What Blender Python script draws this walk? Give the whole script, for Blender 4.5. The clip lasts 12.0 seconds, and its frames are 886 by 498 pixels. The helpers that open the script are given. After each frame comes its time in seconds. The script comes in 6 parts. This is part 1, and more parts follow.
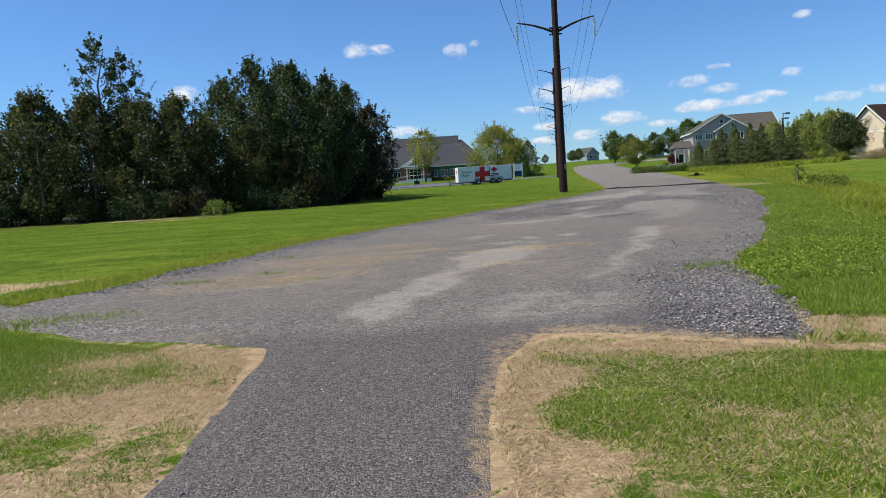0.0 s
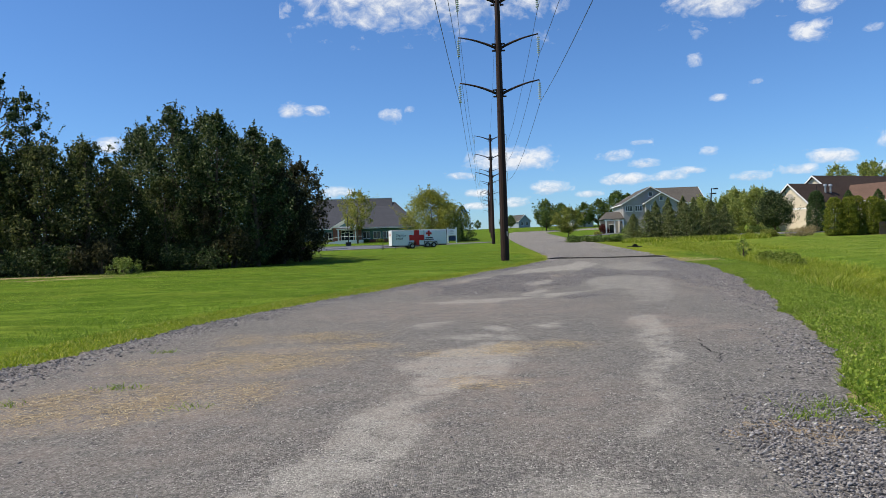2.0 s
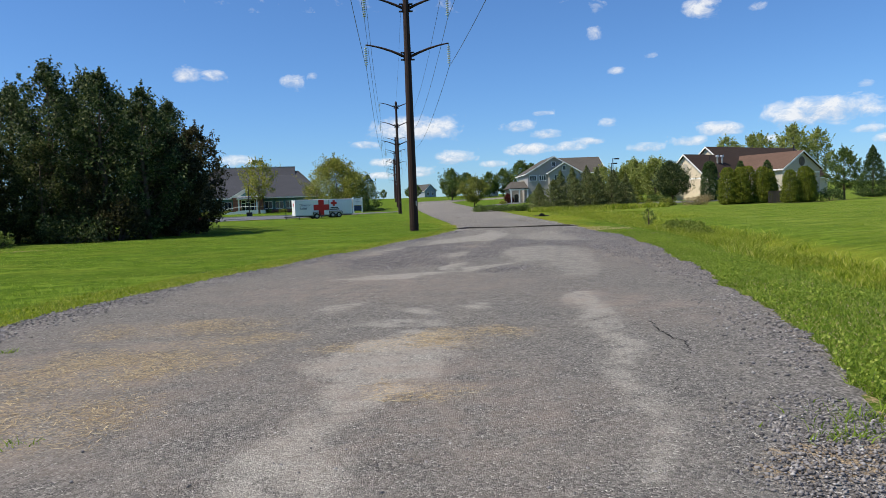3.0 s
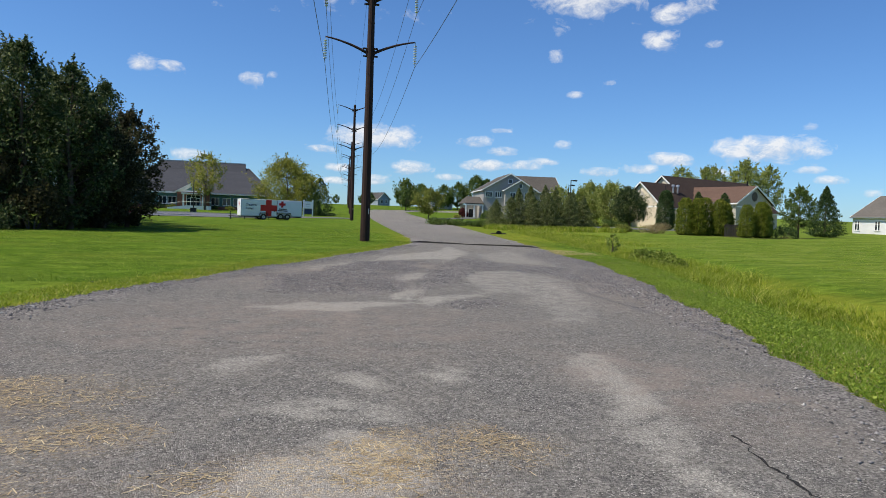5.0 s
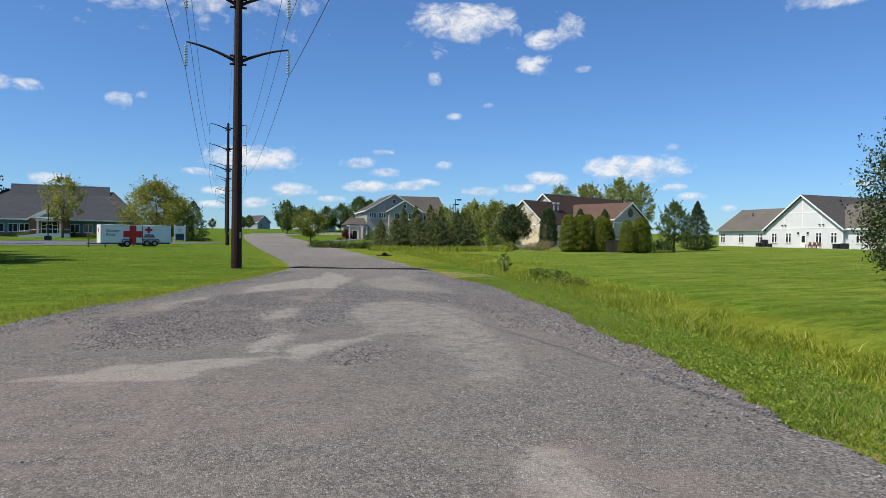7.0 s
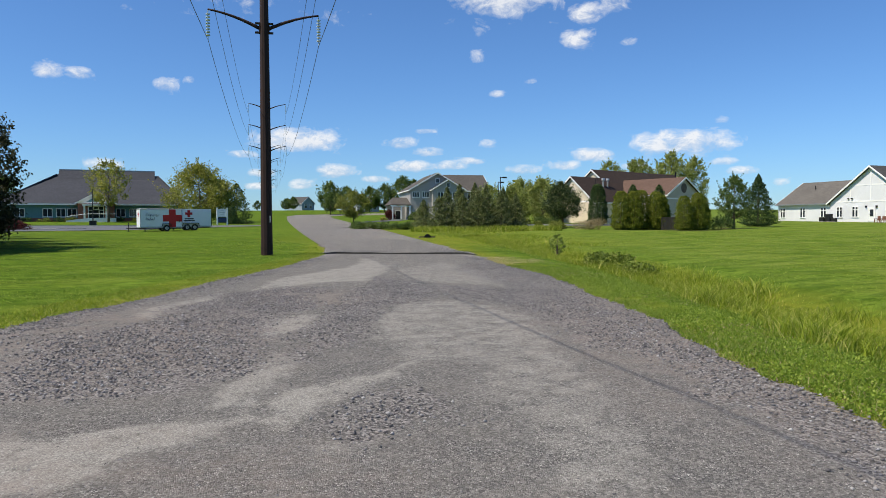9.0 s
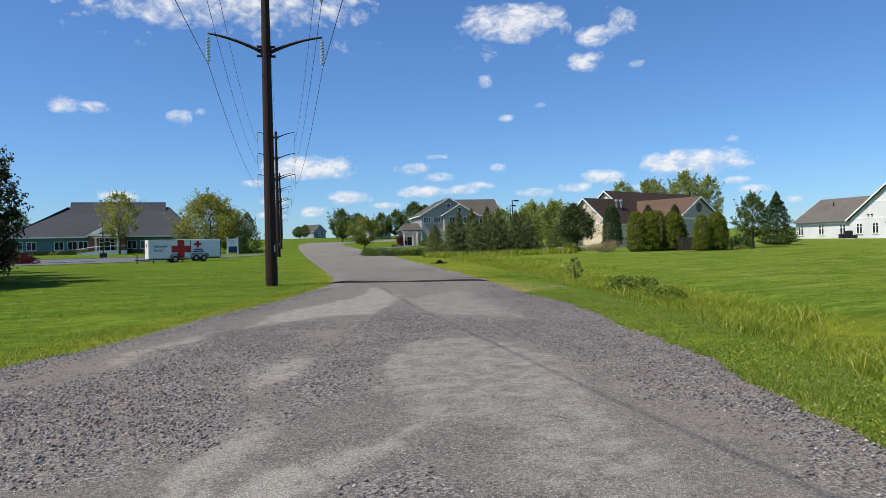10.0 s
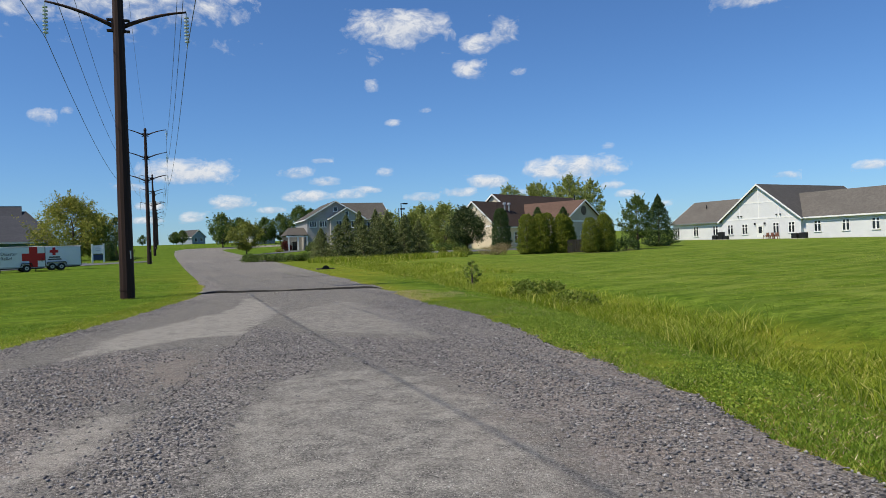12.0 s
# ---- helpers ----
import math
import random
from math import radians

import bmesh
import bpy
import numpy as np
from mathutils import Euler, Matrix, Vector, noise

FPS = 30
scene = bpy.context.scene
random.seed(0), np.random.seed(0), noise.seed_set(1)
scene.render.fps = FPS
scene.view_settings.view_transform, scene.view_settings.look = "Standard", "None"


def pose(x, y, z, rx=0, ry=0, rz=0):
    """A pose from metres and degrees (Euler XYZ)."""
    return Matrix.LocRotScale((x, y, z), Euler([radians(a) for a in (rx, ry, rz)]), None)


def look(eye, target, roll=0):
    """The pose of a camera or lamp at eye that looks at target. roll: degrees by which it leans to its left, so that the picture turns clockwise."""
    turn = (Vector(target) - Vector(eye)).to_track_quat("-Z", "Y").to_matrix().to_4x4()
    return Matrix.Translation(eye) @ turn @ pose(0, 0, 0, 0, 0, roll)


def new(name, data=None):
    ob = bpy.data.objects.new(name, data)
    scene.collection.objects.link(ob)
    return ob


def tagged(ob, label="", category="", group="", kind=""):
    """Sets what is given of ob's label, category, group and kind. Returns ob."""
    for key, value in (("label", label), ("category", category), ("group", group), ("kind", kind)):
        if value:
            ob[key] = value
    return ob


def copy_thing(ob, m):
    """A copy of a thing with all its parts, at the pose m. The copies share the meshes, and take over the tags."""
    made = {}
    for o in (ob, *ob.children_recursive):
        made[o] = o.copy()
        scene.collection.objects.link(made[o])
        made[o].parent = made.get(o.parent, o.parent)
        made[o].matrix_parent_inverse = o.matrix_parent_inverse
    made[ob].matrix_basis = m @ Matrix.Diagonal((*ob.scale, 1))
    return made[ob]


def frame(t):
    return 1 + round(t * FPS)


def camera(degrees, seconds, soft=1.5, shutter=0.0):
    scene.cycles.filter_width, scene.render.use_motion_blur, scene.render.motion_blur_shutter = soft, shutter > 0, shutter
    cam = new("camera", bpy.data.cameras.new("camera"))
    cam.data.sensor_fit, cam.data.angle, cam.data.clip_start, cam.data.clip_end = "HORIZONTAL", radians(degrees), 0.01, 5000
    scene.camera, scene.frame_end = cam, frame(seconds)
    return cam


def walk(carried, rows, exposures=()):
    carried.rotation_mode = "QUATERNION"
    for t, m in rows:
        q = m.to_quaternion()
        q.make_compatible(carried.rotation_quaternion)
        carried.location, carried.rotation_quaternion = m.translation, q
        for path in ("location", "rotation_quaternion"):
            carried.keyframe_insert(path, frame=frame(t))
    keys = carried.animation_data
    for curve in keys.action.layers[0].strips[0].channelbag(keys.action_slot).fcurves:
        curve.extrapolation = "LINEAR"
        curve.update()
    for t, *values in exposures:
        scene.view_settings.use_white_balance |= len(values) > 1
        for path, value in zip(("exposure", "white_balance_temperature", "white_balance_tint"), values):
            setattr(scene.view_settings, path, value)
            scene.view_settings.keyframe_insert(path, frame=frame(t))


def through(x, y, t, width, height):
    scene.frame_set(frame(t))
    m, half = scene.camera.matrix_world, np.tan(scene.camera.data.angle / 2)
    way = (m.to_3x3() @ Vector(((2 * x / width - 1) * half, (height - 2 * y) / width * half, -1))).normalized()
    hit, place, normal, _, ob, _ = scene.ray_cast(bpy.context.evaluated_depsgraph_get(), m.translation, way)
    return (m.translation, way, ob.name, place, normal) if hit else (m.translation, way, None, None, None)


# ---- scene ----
cam = camera(62.6, 12.0, 0.6)
PATH = [
    (0, (0.357, -0.446, 1.163), (0.333, 1.546, 0.986), -3.8),
    (0.5, (0.331, 0.438, 1.177), (0.487, 2.425, 1.021), -2.7),
    (1, (0.227, 1.317, 1.244), (0.394, 3.307, 1.148), -2.1),
    (1.5, (0.21, 2.162, 1.292), (0.386, 4.153, 1.242), -2.0),
    (2, (0.163, 2.978, 1.307), (0.338, 4.97, 1.292), -1.9),
    (2.5, (0.199, 3.76, 1.338), (0.413, 5.748, 1.323), -1.8),
    (3, (0.21, 4.486, 1.309), (0.637, 6.437, 1.202), -2.1),
    (3.2, (0.287, 4.741, 1.263), (0.831, 6.659, 1.108), -2.3),
    (4.8, (0.695, 7.335, 1.307), (1.244, 9.255, 1.207), 2.8),
    (5, (0.795, 7.625, 1.392), (1.355, 9.543, 1.315), 2.0),
    (5.5, (1.043, 8.286, 1.478), (1.624, 10.2, 1.472), 0.0),
    (6, (1.238, 8.976, 1.496), (1.933, 10.851, 1.518), -0.4),
    (6.5, (1.538, 9.617, 1.453), (2.399, 11.422, 1.474), -0.0),
    (6.7, (1.603, 9.925, 1.419), (2.45, 11.737, 1.429), 0.5),
    (8.3, (2.673, 12.396, 1.449), (3.602, 14.165, 1.364), 0.7),
    (8.5, (2.78, 12.715, 1.493), (3.632, 14.522, 1.4), 0.4),
    (9, (3.024, 13.447, 1.566), (3.766, 15.303, 1.495), -0.2),
    (9.5, (3.395, 14.133, 1.608), (4.128, 15.993, 1.573), -1.1),
    (10, (3.597, 14.87, 1.6), (4.309, 16.74, 1.598), -1.4),
    (10.5, (3.926, 15.603, 1.609), (4.689, 17.451, 1.624), -1.5),
    (11, (4.165, 16.317, 1.632), (4.97, 18.148, 1.672), -1.5),
    (11.5, (4.484, 17.034, 1.63), (5.307, 18.856, 1.665), -1.7),
    (12, (4.729, 17.732, 1.568), (5.719, 19.47, 1.569), -2.0),
]
walk(cam, [(t, look(e, a, r)) for t, e, a, r in PATH], [(0.0, 0.22, 6400, 10), (3.0, 0.2, 6400, 10), (6.0, 0.15, 6400, 10), (9.5, 0.2, 6400, 10), (12.0, 0.0, 6400, 10)])

# ---- sky, sun and exposure ----
SUN_ELEVATION, SUN_AZIMUTH = 54.0, -91.5      # azimuth in degrees from +y towards +x
world = bpy.data.worlds.new("sky")
scene.world = world
world.use_nodes = True
sky = world.node_tree.nodes.new("ShaderNodeTexSky")
sky.sky_type = "NISHITA"
sky.sun_disc = False
sky.sun_elevation = radians(SUN_ELEVATION)
sky.sun_rotation = radians(SUN_AZIMUTH)
sky.altitude = 300.0
sky.air_density = 1.0
sky.dust_density = 0.3
sky.ozone_density = 3.0
background = world.node_tree.nodes["Background"]
background.inputs["Strength"].default_value = 0.085
tint = world.node_tree.nodes.new("ShaderNodeMix")
tint.data_type, tint.blend_type = "RGBA", "MULTIPLY"
tint.inputs[0].default_value = 1.0
tint.inputs[7].default_value = (0.70, 1.01, 1.38, 1)
world.node_tree.links.new(sky.outputs["Color"], tint.inputs[6])
world.node_tree.links.new(tint.outputs[2], background.inputs["Color"])

sun_data = bpy.data.lights.new("sun", "SUN")
sun_data.energy = 5.2
sun_data.angle = radians(0.53)
sun_data.color = (1.0, 0.90, 0.75)
sun = new("sun", sun_data)
_e, _a = radians(SUN_ELEVATION), radians(SUN_AZIMUTH)
sun.matrix_world = look((math.cos(_e) * math.sin(_a) * 400, math.cos(_e) * math.cos(_a) * 400 + 40, math.sin(_e) * 400), (0, 40, 0))

rng = np.random.default_rng(7)


# ---- material helpers ----
class Nodes:
    """A short way to write node materials."""

    def __init__(self, name, rough=0.8, metal=0.0, spec=0.3):
        self.m = bpy.data.materials.new(name)
        self.m.use_nodes = True
        self.t = self.m.node_tree
        self.b = self.t.nodes["Principled BSDF"]
        self.b.inputs["Roughness"].default_value = rough
        self.b.inputs["Metallic"].default_value = metal
        self.b.inputs["Specular IOR Level"].default_value = spec
        self.co = self.t.nodes.new("ShaderNodeTexCoord").outputs["Object"]

    def link(self, a, b):
        self.t.links.new(a, b)

    def put(self, socket, value):
        if isinstance(value, bpy.types.NodeSocket):
            self.link(value, socket)
        elif isinstance(value, tuple) and len(value) == 3 and socket.type == "RGBA":
            socket.default_value = (*value, 1)
        else:
            socket.default_value = value

    def scaled(self, sx, sy, sz, co=None):
        n = self.t.nodes.new("ShaderNodeMapping")
        n.inputs["Scale"].default_value = (sx, sy, sz)
        self.link(co or self.co, n.inputs["Vector"])
        return n.outputs["Vector"]

    def noise(self, scale, detail=4, rough=0.6, co=None, distort=0.0):
        n = self.t.nodes.new("ShaderNodeTexNoise")
        n.inputs["Scale"].default_value = scale
        n.inputs["Detail"].default_value = detail
        n.inputs["Roughness"].default_value = rough
        n.inputs["Distortion"].default_value = distort
        self.link(co or self.co, n.inputs["Vector"])
        return n.outputs["Fac"]

    def cells(self, scale, out="Color", co=None, feature="F1"):
        n = self.t.nodes.new("ShaderNodeTexVoronoi")
        n.feature = feature
        n.inputs["Scale"].default_value = scale
        self.link(co or self.co, n.inputs["Vector"])
        return n.outputs[out]

    def flat_cells(self, scale, out="Color"):
        """Cells laid out on the ground, not through space."""
        n = self.t.nodes.new("ShaderNodeTexVoronoi")
        n.voronoi_dimensions = "2D"
        n.inputs["Scale"].default_value = scale
        self.link(self.co, n.inputs["Vector"])
        return n.outputs[out]

    def grey(self, colour):
        n = self.t.nodes.new("ShaderNodeRGBToBW")
        self.link(colour, n.inputs[0])
        return n.outputs[0]

    def ramp(self, fac, *stops):
        n = self.t.nodes.new("ShaderNodeValToRGB")
        e = n.color_ramp.elements
        while len(e) < len(stops):
            e.new(0.5)
        for k, (p, c) in zip(e, stops):
            k.position = p
            k.color = (c, c, c, 1) if isinstance(c, (int, float)) else (*c, 1)
        self.link(fac, n.inputs[0])
        return n.outputs["Color"]

    def mix(self, fac, a, b, mode="MIX"):
        n = self.t.nodes.new("ShaderNodeMix")
        n.data_type = "RGBA"
        n.blend_type = mode
        self.put(n.inputs[0], fac)
        self.put(n.inputs[6], a)
        self.put(n.inputs[7], b)
        return n.outputs[2]

    def calc(self, op, a, b=0.0, clamp=False):
        n = self.t.nodes.new("ShaderNodeMath")
        n.operation = op
        n.use_clamp = clamp
        self.put(n.inputs[0], a)
        self.put(n.inputs[1], b)
        return n.outputs[0]

    def attr(self, name):
        n = self.t.nodes.new("ShaderNodeAttribute")
        n.attribute_name = name
        return n.outputs["Fac"]

    def island(self):
        return self.t.nodes.new("ShaderNodeNewGeometry").outputs["Random Per Island"]

    def object_random(self):
        return self.t.nodes.new("ShaderNodeObjectInfo").outputs["Random"]

    def bump(self, height, strength=0.4, distance=0.01, normal=None):
        n = self.t.nodes.new("ShaderNodeBump")
        n.inputs["Strength"].default_value = strength
        n.inputs["Distance"].default_value = distance
        self.put(n.inputs["Height"], height)
        if normal:
            self.link(normal, n.inputs["Normal"])
        self.link(n.outputs[0], self.b.inputs["Normal"])
        return n.outputs[0]

    def base(self, value):
        self.put(self.b.inputs["Base Color"], value)
        return self


def painted(name, colour, rough=0.6, var=0.12, grain=30.0, metal=0.0, stain=1.2):
    n = Nodes(name, rough, metal)
    dark = tuple(c * (1 - var) for c in colour)
    light = tuple(min(1, c * (1 + var)) for c in colour)
    big = n.noise(stain, 5, 0.65)
    fine = n.noise(grain, 3)
    c = n.mix(n.ramp(big, (0.3, 0.0), (0.7, 1.0)), dark, light)
    n.base(n.mix(n.calc("MULTIPLY", fine, 0.25), c, tuple(c2 * 0.75 for c2 in colour)))
    n.bump(fine, 0.12, 0.003)
    return n.m


def foliage(name, dark, light, tip=None, through=0.45):
    """Leaves: each island its own tint, with light passing through the blade."""
    n = Nodes(name, 0.6, 0.0, 0.22)
    stops = [(0.0, dark), (0.75, light)]
    if tip:
        stops.append((1.0, tip))
    c = n.ramp(n.island(), *stops)
    c = n.mix(n.calc("MULTIPLY", n.noise(0.7, 4), 0.35), c, dark)
    n.base(c)
    out = n.t.nodes["Material Output"]
    tr = n.t.nodes.new("ShaderNodeBsdfTranslucent")
    n.link(c, tr.inputs["Color"])
    mx = n.t.nodes.new("ShaderNodeMixShader")
    mx.inputs[0].default_value = through
    n.link(n.b.outputs[0], mx.inputs[1])
    n.link(tr.outputs[0], mx.inputs[2])
    n.link(mx.outputs[0], out.inputs["Surface"])
    return n.m


def lap_siding(name, colour, step=0.16):
    n = Nodes(name, 0.6)
    sep = n.t.nodes.new("ShaderNodeSeparateXYZ")
    n.link(n.co, sep.inputs[0])
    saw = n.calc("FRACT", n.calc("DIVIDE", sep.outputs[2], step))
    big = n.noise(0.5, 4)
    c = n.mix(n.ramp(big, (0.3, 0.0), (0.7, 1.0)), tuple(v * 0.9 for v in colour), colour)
    # shade line at each lap's edge, painted into the base colour
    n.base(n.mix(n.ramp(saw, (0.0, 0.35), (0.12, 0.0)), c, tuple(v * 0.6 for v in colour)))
    n.bump(saw, 0.5, 0.02)
    return n.m


def shingle(name, colour):
    n = Nodes(name, 0.9, 0.0, 0.15)
    sep = n.t.nodes.new("ShaderNodeSeparateXYZ")
    n.link(n.co, sep.inputs[0])
    rows = n.calc("FRACT", n.calc("DIVIDE", sep.outputs[2], 0.11))
    tabs = n.grey(n.cells(4.0))
    big = n.noise(0.25, 5, 0.7)
    c = n.mix(tabs, tuple(v * 0.75 for v in colour), tuple(v * 1.2 for v in colour))
    c = n.mix(n.ramp(big, (0.35, 0.0), (0.7, 0.6)), c, tuple(v * 0.7 for v in colour))
    n.base(n.mix(n.ramp(rows, (0.0, 0.5), (0.2, 0.0)), c, tuple(v * 0.5 for v in colour)))
    n.bump(rows, 0.4, 0.015)
    return n.m


# ---- materials ----
def ground_material():
    n = Nodes("lawn_grass", 0.95, 0.0, 0.02)
    fine = n.noise(30.0, 6, 0.8)
    blades = n.noise(110.0, 3, 0.7)
    clump = n.noise(4.5, 6, 0.75)
    tuft = n.noise(1.3, 6, 0.75, n.scaled(0.7, 1.3, 1.0))
    patch = n.noise(0.22, 6, 0.7)
    stripe = n.noise(0.5, 6, 0.7, n.scaled(0.22, 1.8, 1.0))
    c = n.ramp(fine, (0.30, (0.030, 0.062, 0.005)), (0.5, (0.110, 0.186, 0.013)), (0.68, (0.245, 0.325, 0.036)))
    c = n.mix(n.ramp(clump, (0.45, 0.0), (0.55, 0.8)), c, (0.042, 0.080, 0.007))
    c = n.mix(n.ramp(tuft, (0.47, 0.0), (0.54, 0.62)), c, (0.195, 0.278, 0.034))
    c = n.mix(n.ramp(patch, (0.47, 0.0), (0.60, 0.5)), c, (0.185, 0.220, 0.030))
    c = n.mix(n.ramp(stripe, (0.48, 0.0), (0.54, 0.55)), c, (0.050, 0.095, 0.008))
    speck = n.noise(2.4, 8, 0.85)
    c = n.mix(n.ramp(speck, (0.50, 0.0), (0.58, 0.55)), c, (0.036, 0.075, 0.006))
    mow = n.noise(0.8, 7, 0.75, n.scaled(0.3, 1.5, 1.0))
    c = n.mix(n.calc("MULTIPLY", n.attr("field"), n.ramp(mow, (0.45, 0.0), (0.56, 0.6))), c, (0.240, 0.285, 0.055))
    lush = n.mix(n.ramp(blades, (0.35, 0.45), (0.6, 0.0)), c, (0.03, 0.07, 0.007))
    straw = n.ramp(n.noise(55.0, 5, 0.85), (0.28, (0.14, 0.09, 0.05)), (0.5, (0.45, 0.335, 0.20)), (0.70, (0.72, 0.59, 0.38)))
    soil = n.mix(n.ramp(n.noise(9.0, 6, 0.75), (0.40, 0.0), (0.58, 1.0)), (0.30, 0.205, 0.135), straw)
    dry = n.calc("MULTIPLY", n.attr("dry"), n.ramp(n.noise(6.0, 7, 0.8), (0.32, 0.25), (0.62, 1.7)), clamp=True)
    dry = n.ramp(dry, (0.44, 0.0), (0.66, 0.95))
    c = n.mix(dry, lush, soil)
    yellow = n.calc("MULTIPLY", n.attr("yellow"), n.ramp(n.noise(2.2, 5, 0.7), (0.3, 0.3), (0.7, 1.3)), clamp=True)
    c = n.mix(yellow, c, n.mix(fine, (0.095, 0.112, 0.009), (0.34, 0.315, 0.04)))
    mulch = n.attr("mulch")
    c = n.mix(mulch, c, n.mix(fine, (0.03, 0.022, 0.015), (0.075, 0.055, 0.04)))
    n.base(c)
    h = n.calc("ADD", fine, n.calc("MULTIPLY", clump, 1.4))
    n.bump(h, 0.55, 0.04)
    return n.m


def road_material():
    n = Nodes("worn_asphalt", 0.95, 0.0, 0.1)
    chip, gap = n.grey(n.flat_cells(95.0)), n.flat_cells(95.0, "Distance")
    chip2, gap2 = n.grey(n.flat_cells(46.0)), n.flat_cells(46.0, "Distance")
    chip3 = n.grey(n.flat_cells(13.0))
    mid = n.noise(1.1, 7, 0.75)
    rough = n.noise(7.0, 8, 0.82)
    c = n.ramp(chip, (0.18, (0.036, 0.036, 0.036)), (0.5, (0.130, 0.127, 0.124)), (0.8, (0.245, 0.239, 0.230)), (0.95, (0.56, 0.55, 0.52)))
    c = n.mix(n.ramp(rough, (0.40, 0.0), (0.58, 0.6)), c, n.ramp(chip2, (0.2, (0.052, 0.051, 0.051)), (0.5, (0.130, 0.127, 0.123)), (0.9, (0.28, 0.27, 0.26))))
    c = n.mix(n.ramp(mid, (0.42, 0.0), (0.62, 0.55)), c, n.ramp(chip2, (0.2, (0.12, 0.115, 0.108)), (0.8, (0.24, 0.228, 0.214))))
    c = n.mix(n.ramp(chip3, (0.15, 0.35), (0.3, 0.0)), c, (0.072, 0.071, 0.074))
    pale = n.ramp(n.calc("MULTIPLY", n.attr("pale"), n.ramp(n.noise(3.4, 10, 0.8), (0.38, 0.3), (0.60, 1.25)), clamp=True), (0.30, 0.0), (0.76, 0.7))
    c = n.mix(pale, c, n.ramp(chip, (0.2, (0.165, 0.161, 0.152)), (0.5, (0.228, 0.222, 0.210)), (0.9, (0.33, 0.322, 0.303))))
    stone = n.ramp(n.calc("MULTIPLY", n.attr("gravel"), n.ramp(n.noise(2.6, 7, 0.8), (0.3, 0.3), (0.62, 1.5)), clamp=True), (0.35, 0.0), (0.60, 0.85))
    c = n.mix(stone, c, n.ramp(chip2, (0.2, (0.060, 0.057, 0.058)), (0.5, (0.165, 0.158, 0.157)), (0.88, (0.34, 0.325, 0.317))))
    red = n.calc("MULTIPLY", n.attr("dusty"), n.ramp(n.noise(2.0, 6, 0.75), (0.38, 0.0), (0.66, 1.2)), clamp=True)
    c = n.mix(n.calc("MULTIPLY", red, 0.5), c, (0.225, 0.190, 0.170))
    straw = n.calc("MULTIPLY", n.attr("straw"), n.ramp(n.noise(30.0, 6, 0.85), (0.50, 0.0), (0.60, 0.8)), clamp=True)
    c = n.mix(straw, c, (0.40, 0.31, 0.18))
    dark = n.attr("fresh")
    c = n.mix(n.calc("MULTIPLY", dark, 0.8), c, n.ramp(chip, (0.2, (0.052, 0.048, 0.051)), (0.5, (0.098, 0.092, 0.096)), (0.88, (0.165, 0.158, 0.163))))
    soil = n.ramp(n.calc("MULTIPLY", n.attr("soil"), n.ramp(n.noise(11.0, 8, 0.82), (0.38, 0.1), (0.62, 1.5)), clamp=True), (0.40, 0.0), (0.7, 0.85))
    c = n.mix(soil, c, n.ramp(n.noise(60.0, 5, 0.85), (0.3, (0.11, 0.082, 0.058)), (0.5, (0.25, 0.195, 0.13)), (0.7, (0.48, 0.39, 0.26))))
    c = n.mix(1.0, c, (1.28, 1.25, 1.17), "MULTIPLY")
    seam = n.ramp(n.attr("seam"), (0.45, 0.0), (0.8, 0.75))
    c = n.mix(seam, c, (0.03, 0.029, 0.03))
    n.base(c)
    round1, round2 = n.ramp(gap, (0.1, 1.0), (0.62, 0.0)), n.ramp(gap2, (0.1, 1.0), (0.62, 0.0))
    worn = n.calc("SUBTRACT", 1.0, n.calc("MULTIPLY", pale, 0.75))
    h = n.calc("ADD", n.calc("MULTIPLY", n.calc("MULTIPLY", round1, n.calc("ADD", chip, 0.35)), worn), n.calc("MULTIPLY", n.calc("MULTIPLY", round2, chip2), n.calc("ADD", n.calc("MULTIPLY", stone, 2.2), 0.25)))
    n.bump(h, 0.9, 0.009)
    return n.m


GRASS = ground_material()
ASPHALT = road_material()
BARK = painted("bark", (0.11, 0.085, 0.062), 0.95, 0.35, 18.0)


def pole_material():
    n = Nodes("weathering_steel", 0.75, 0.25, 0.3)
    streak = n.noise(1.0, 6, 0.7, n.scaled(9.0, 9.0, 0.35))
    spots = n.noise(14.0, 5, 0.7)
    c = n.ramp(streak, (0.3, (0.017, 0.0095, 0.0085)), (0.55, (0.037, 0.020, 0.016)), (0.75, (0.064, 0.036, 0.029)))
    n.base(n.mix(n.ramp(spots, (0.45, 0.0), (0.7, 0.5)), c, (0.030, 0.018, 0.016)))
    n.bump(spots, 0.3, 0.004)
    return n.m


STEEL = pole_material()
LEAF_WOOD = foliage("wood_leaves", (0.018, 0.036, 0.011), (0.078, 0.112, 0.033), (0.30, 0.32, 0.14), 0.32)
LEAF_THICKET = foliage("thicket_leaves", (0.026, 0.040, 0.012), (0.092, 0.112, 0.034), (0.26, 0.26, 0.10))
LEAF_RUST = foliage("rusty_leaves", (0.026, 0.028, 0.012), (0.075, 0.072, 0.030), (0.18, 0.165, 0.08))
LEAF_GREEN = foliage("green_leaves", (0.050, 0.090, 0.018), (0.155, 0.225, 0.050), (0.32, 0.36, 0.13))
LEAF_YELLOW = foliage("yellowing_leaves", (0.15, 0.175, 0.028), (0.36, 0.37, 0.065), (0.58, 0.50, 0.12))
LEAF_OLIVE = foliage("olive_leaves", (0.090, 0.115, 0.020), (0.28, 0.32, 0.060), (0.48, 0.46, 0.13))
LEAF_DARK = foliage("dark_evergreen", (0.022, 0.048, 0.014), (0.080, 0.135, 0.038), (0.18, 0.24, 0.09))
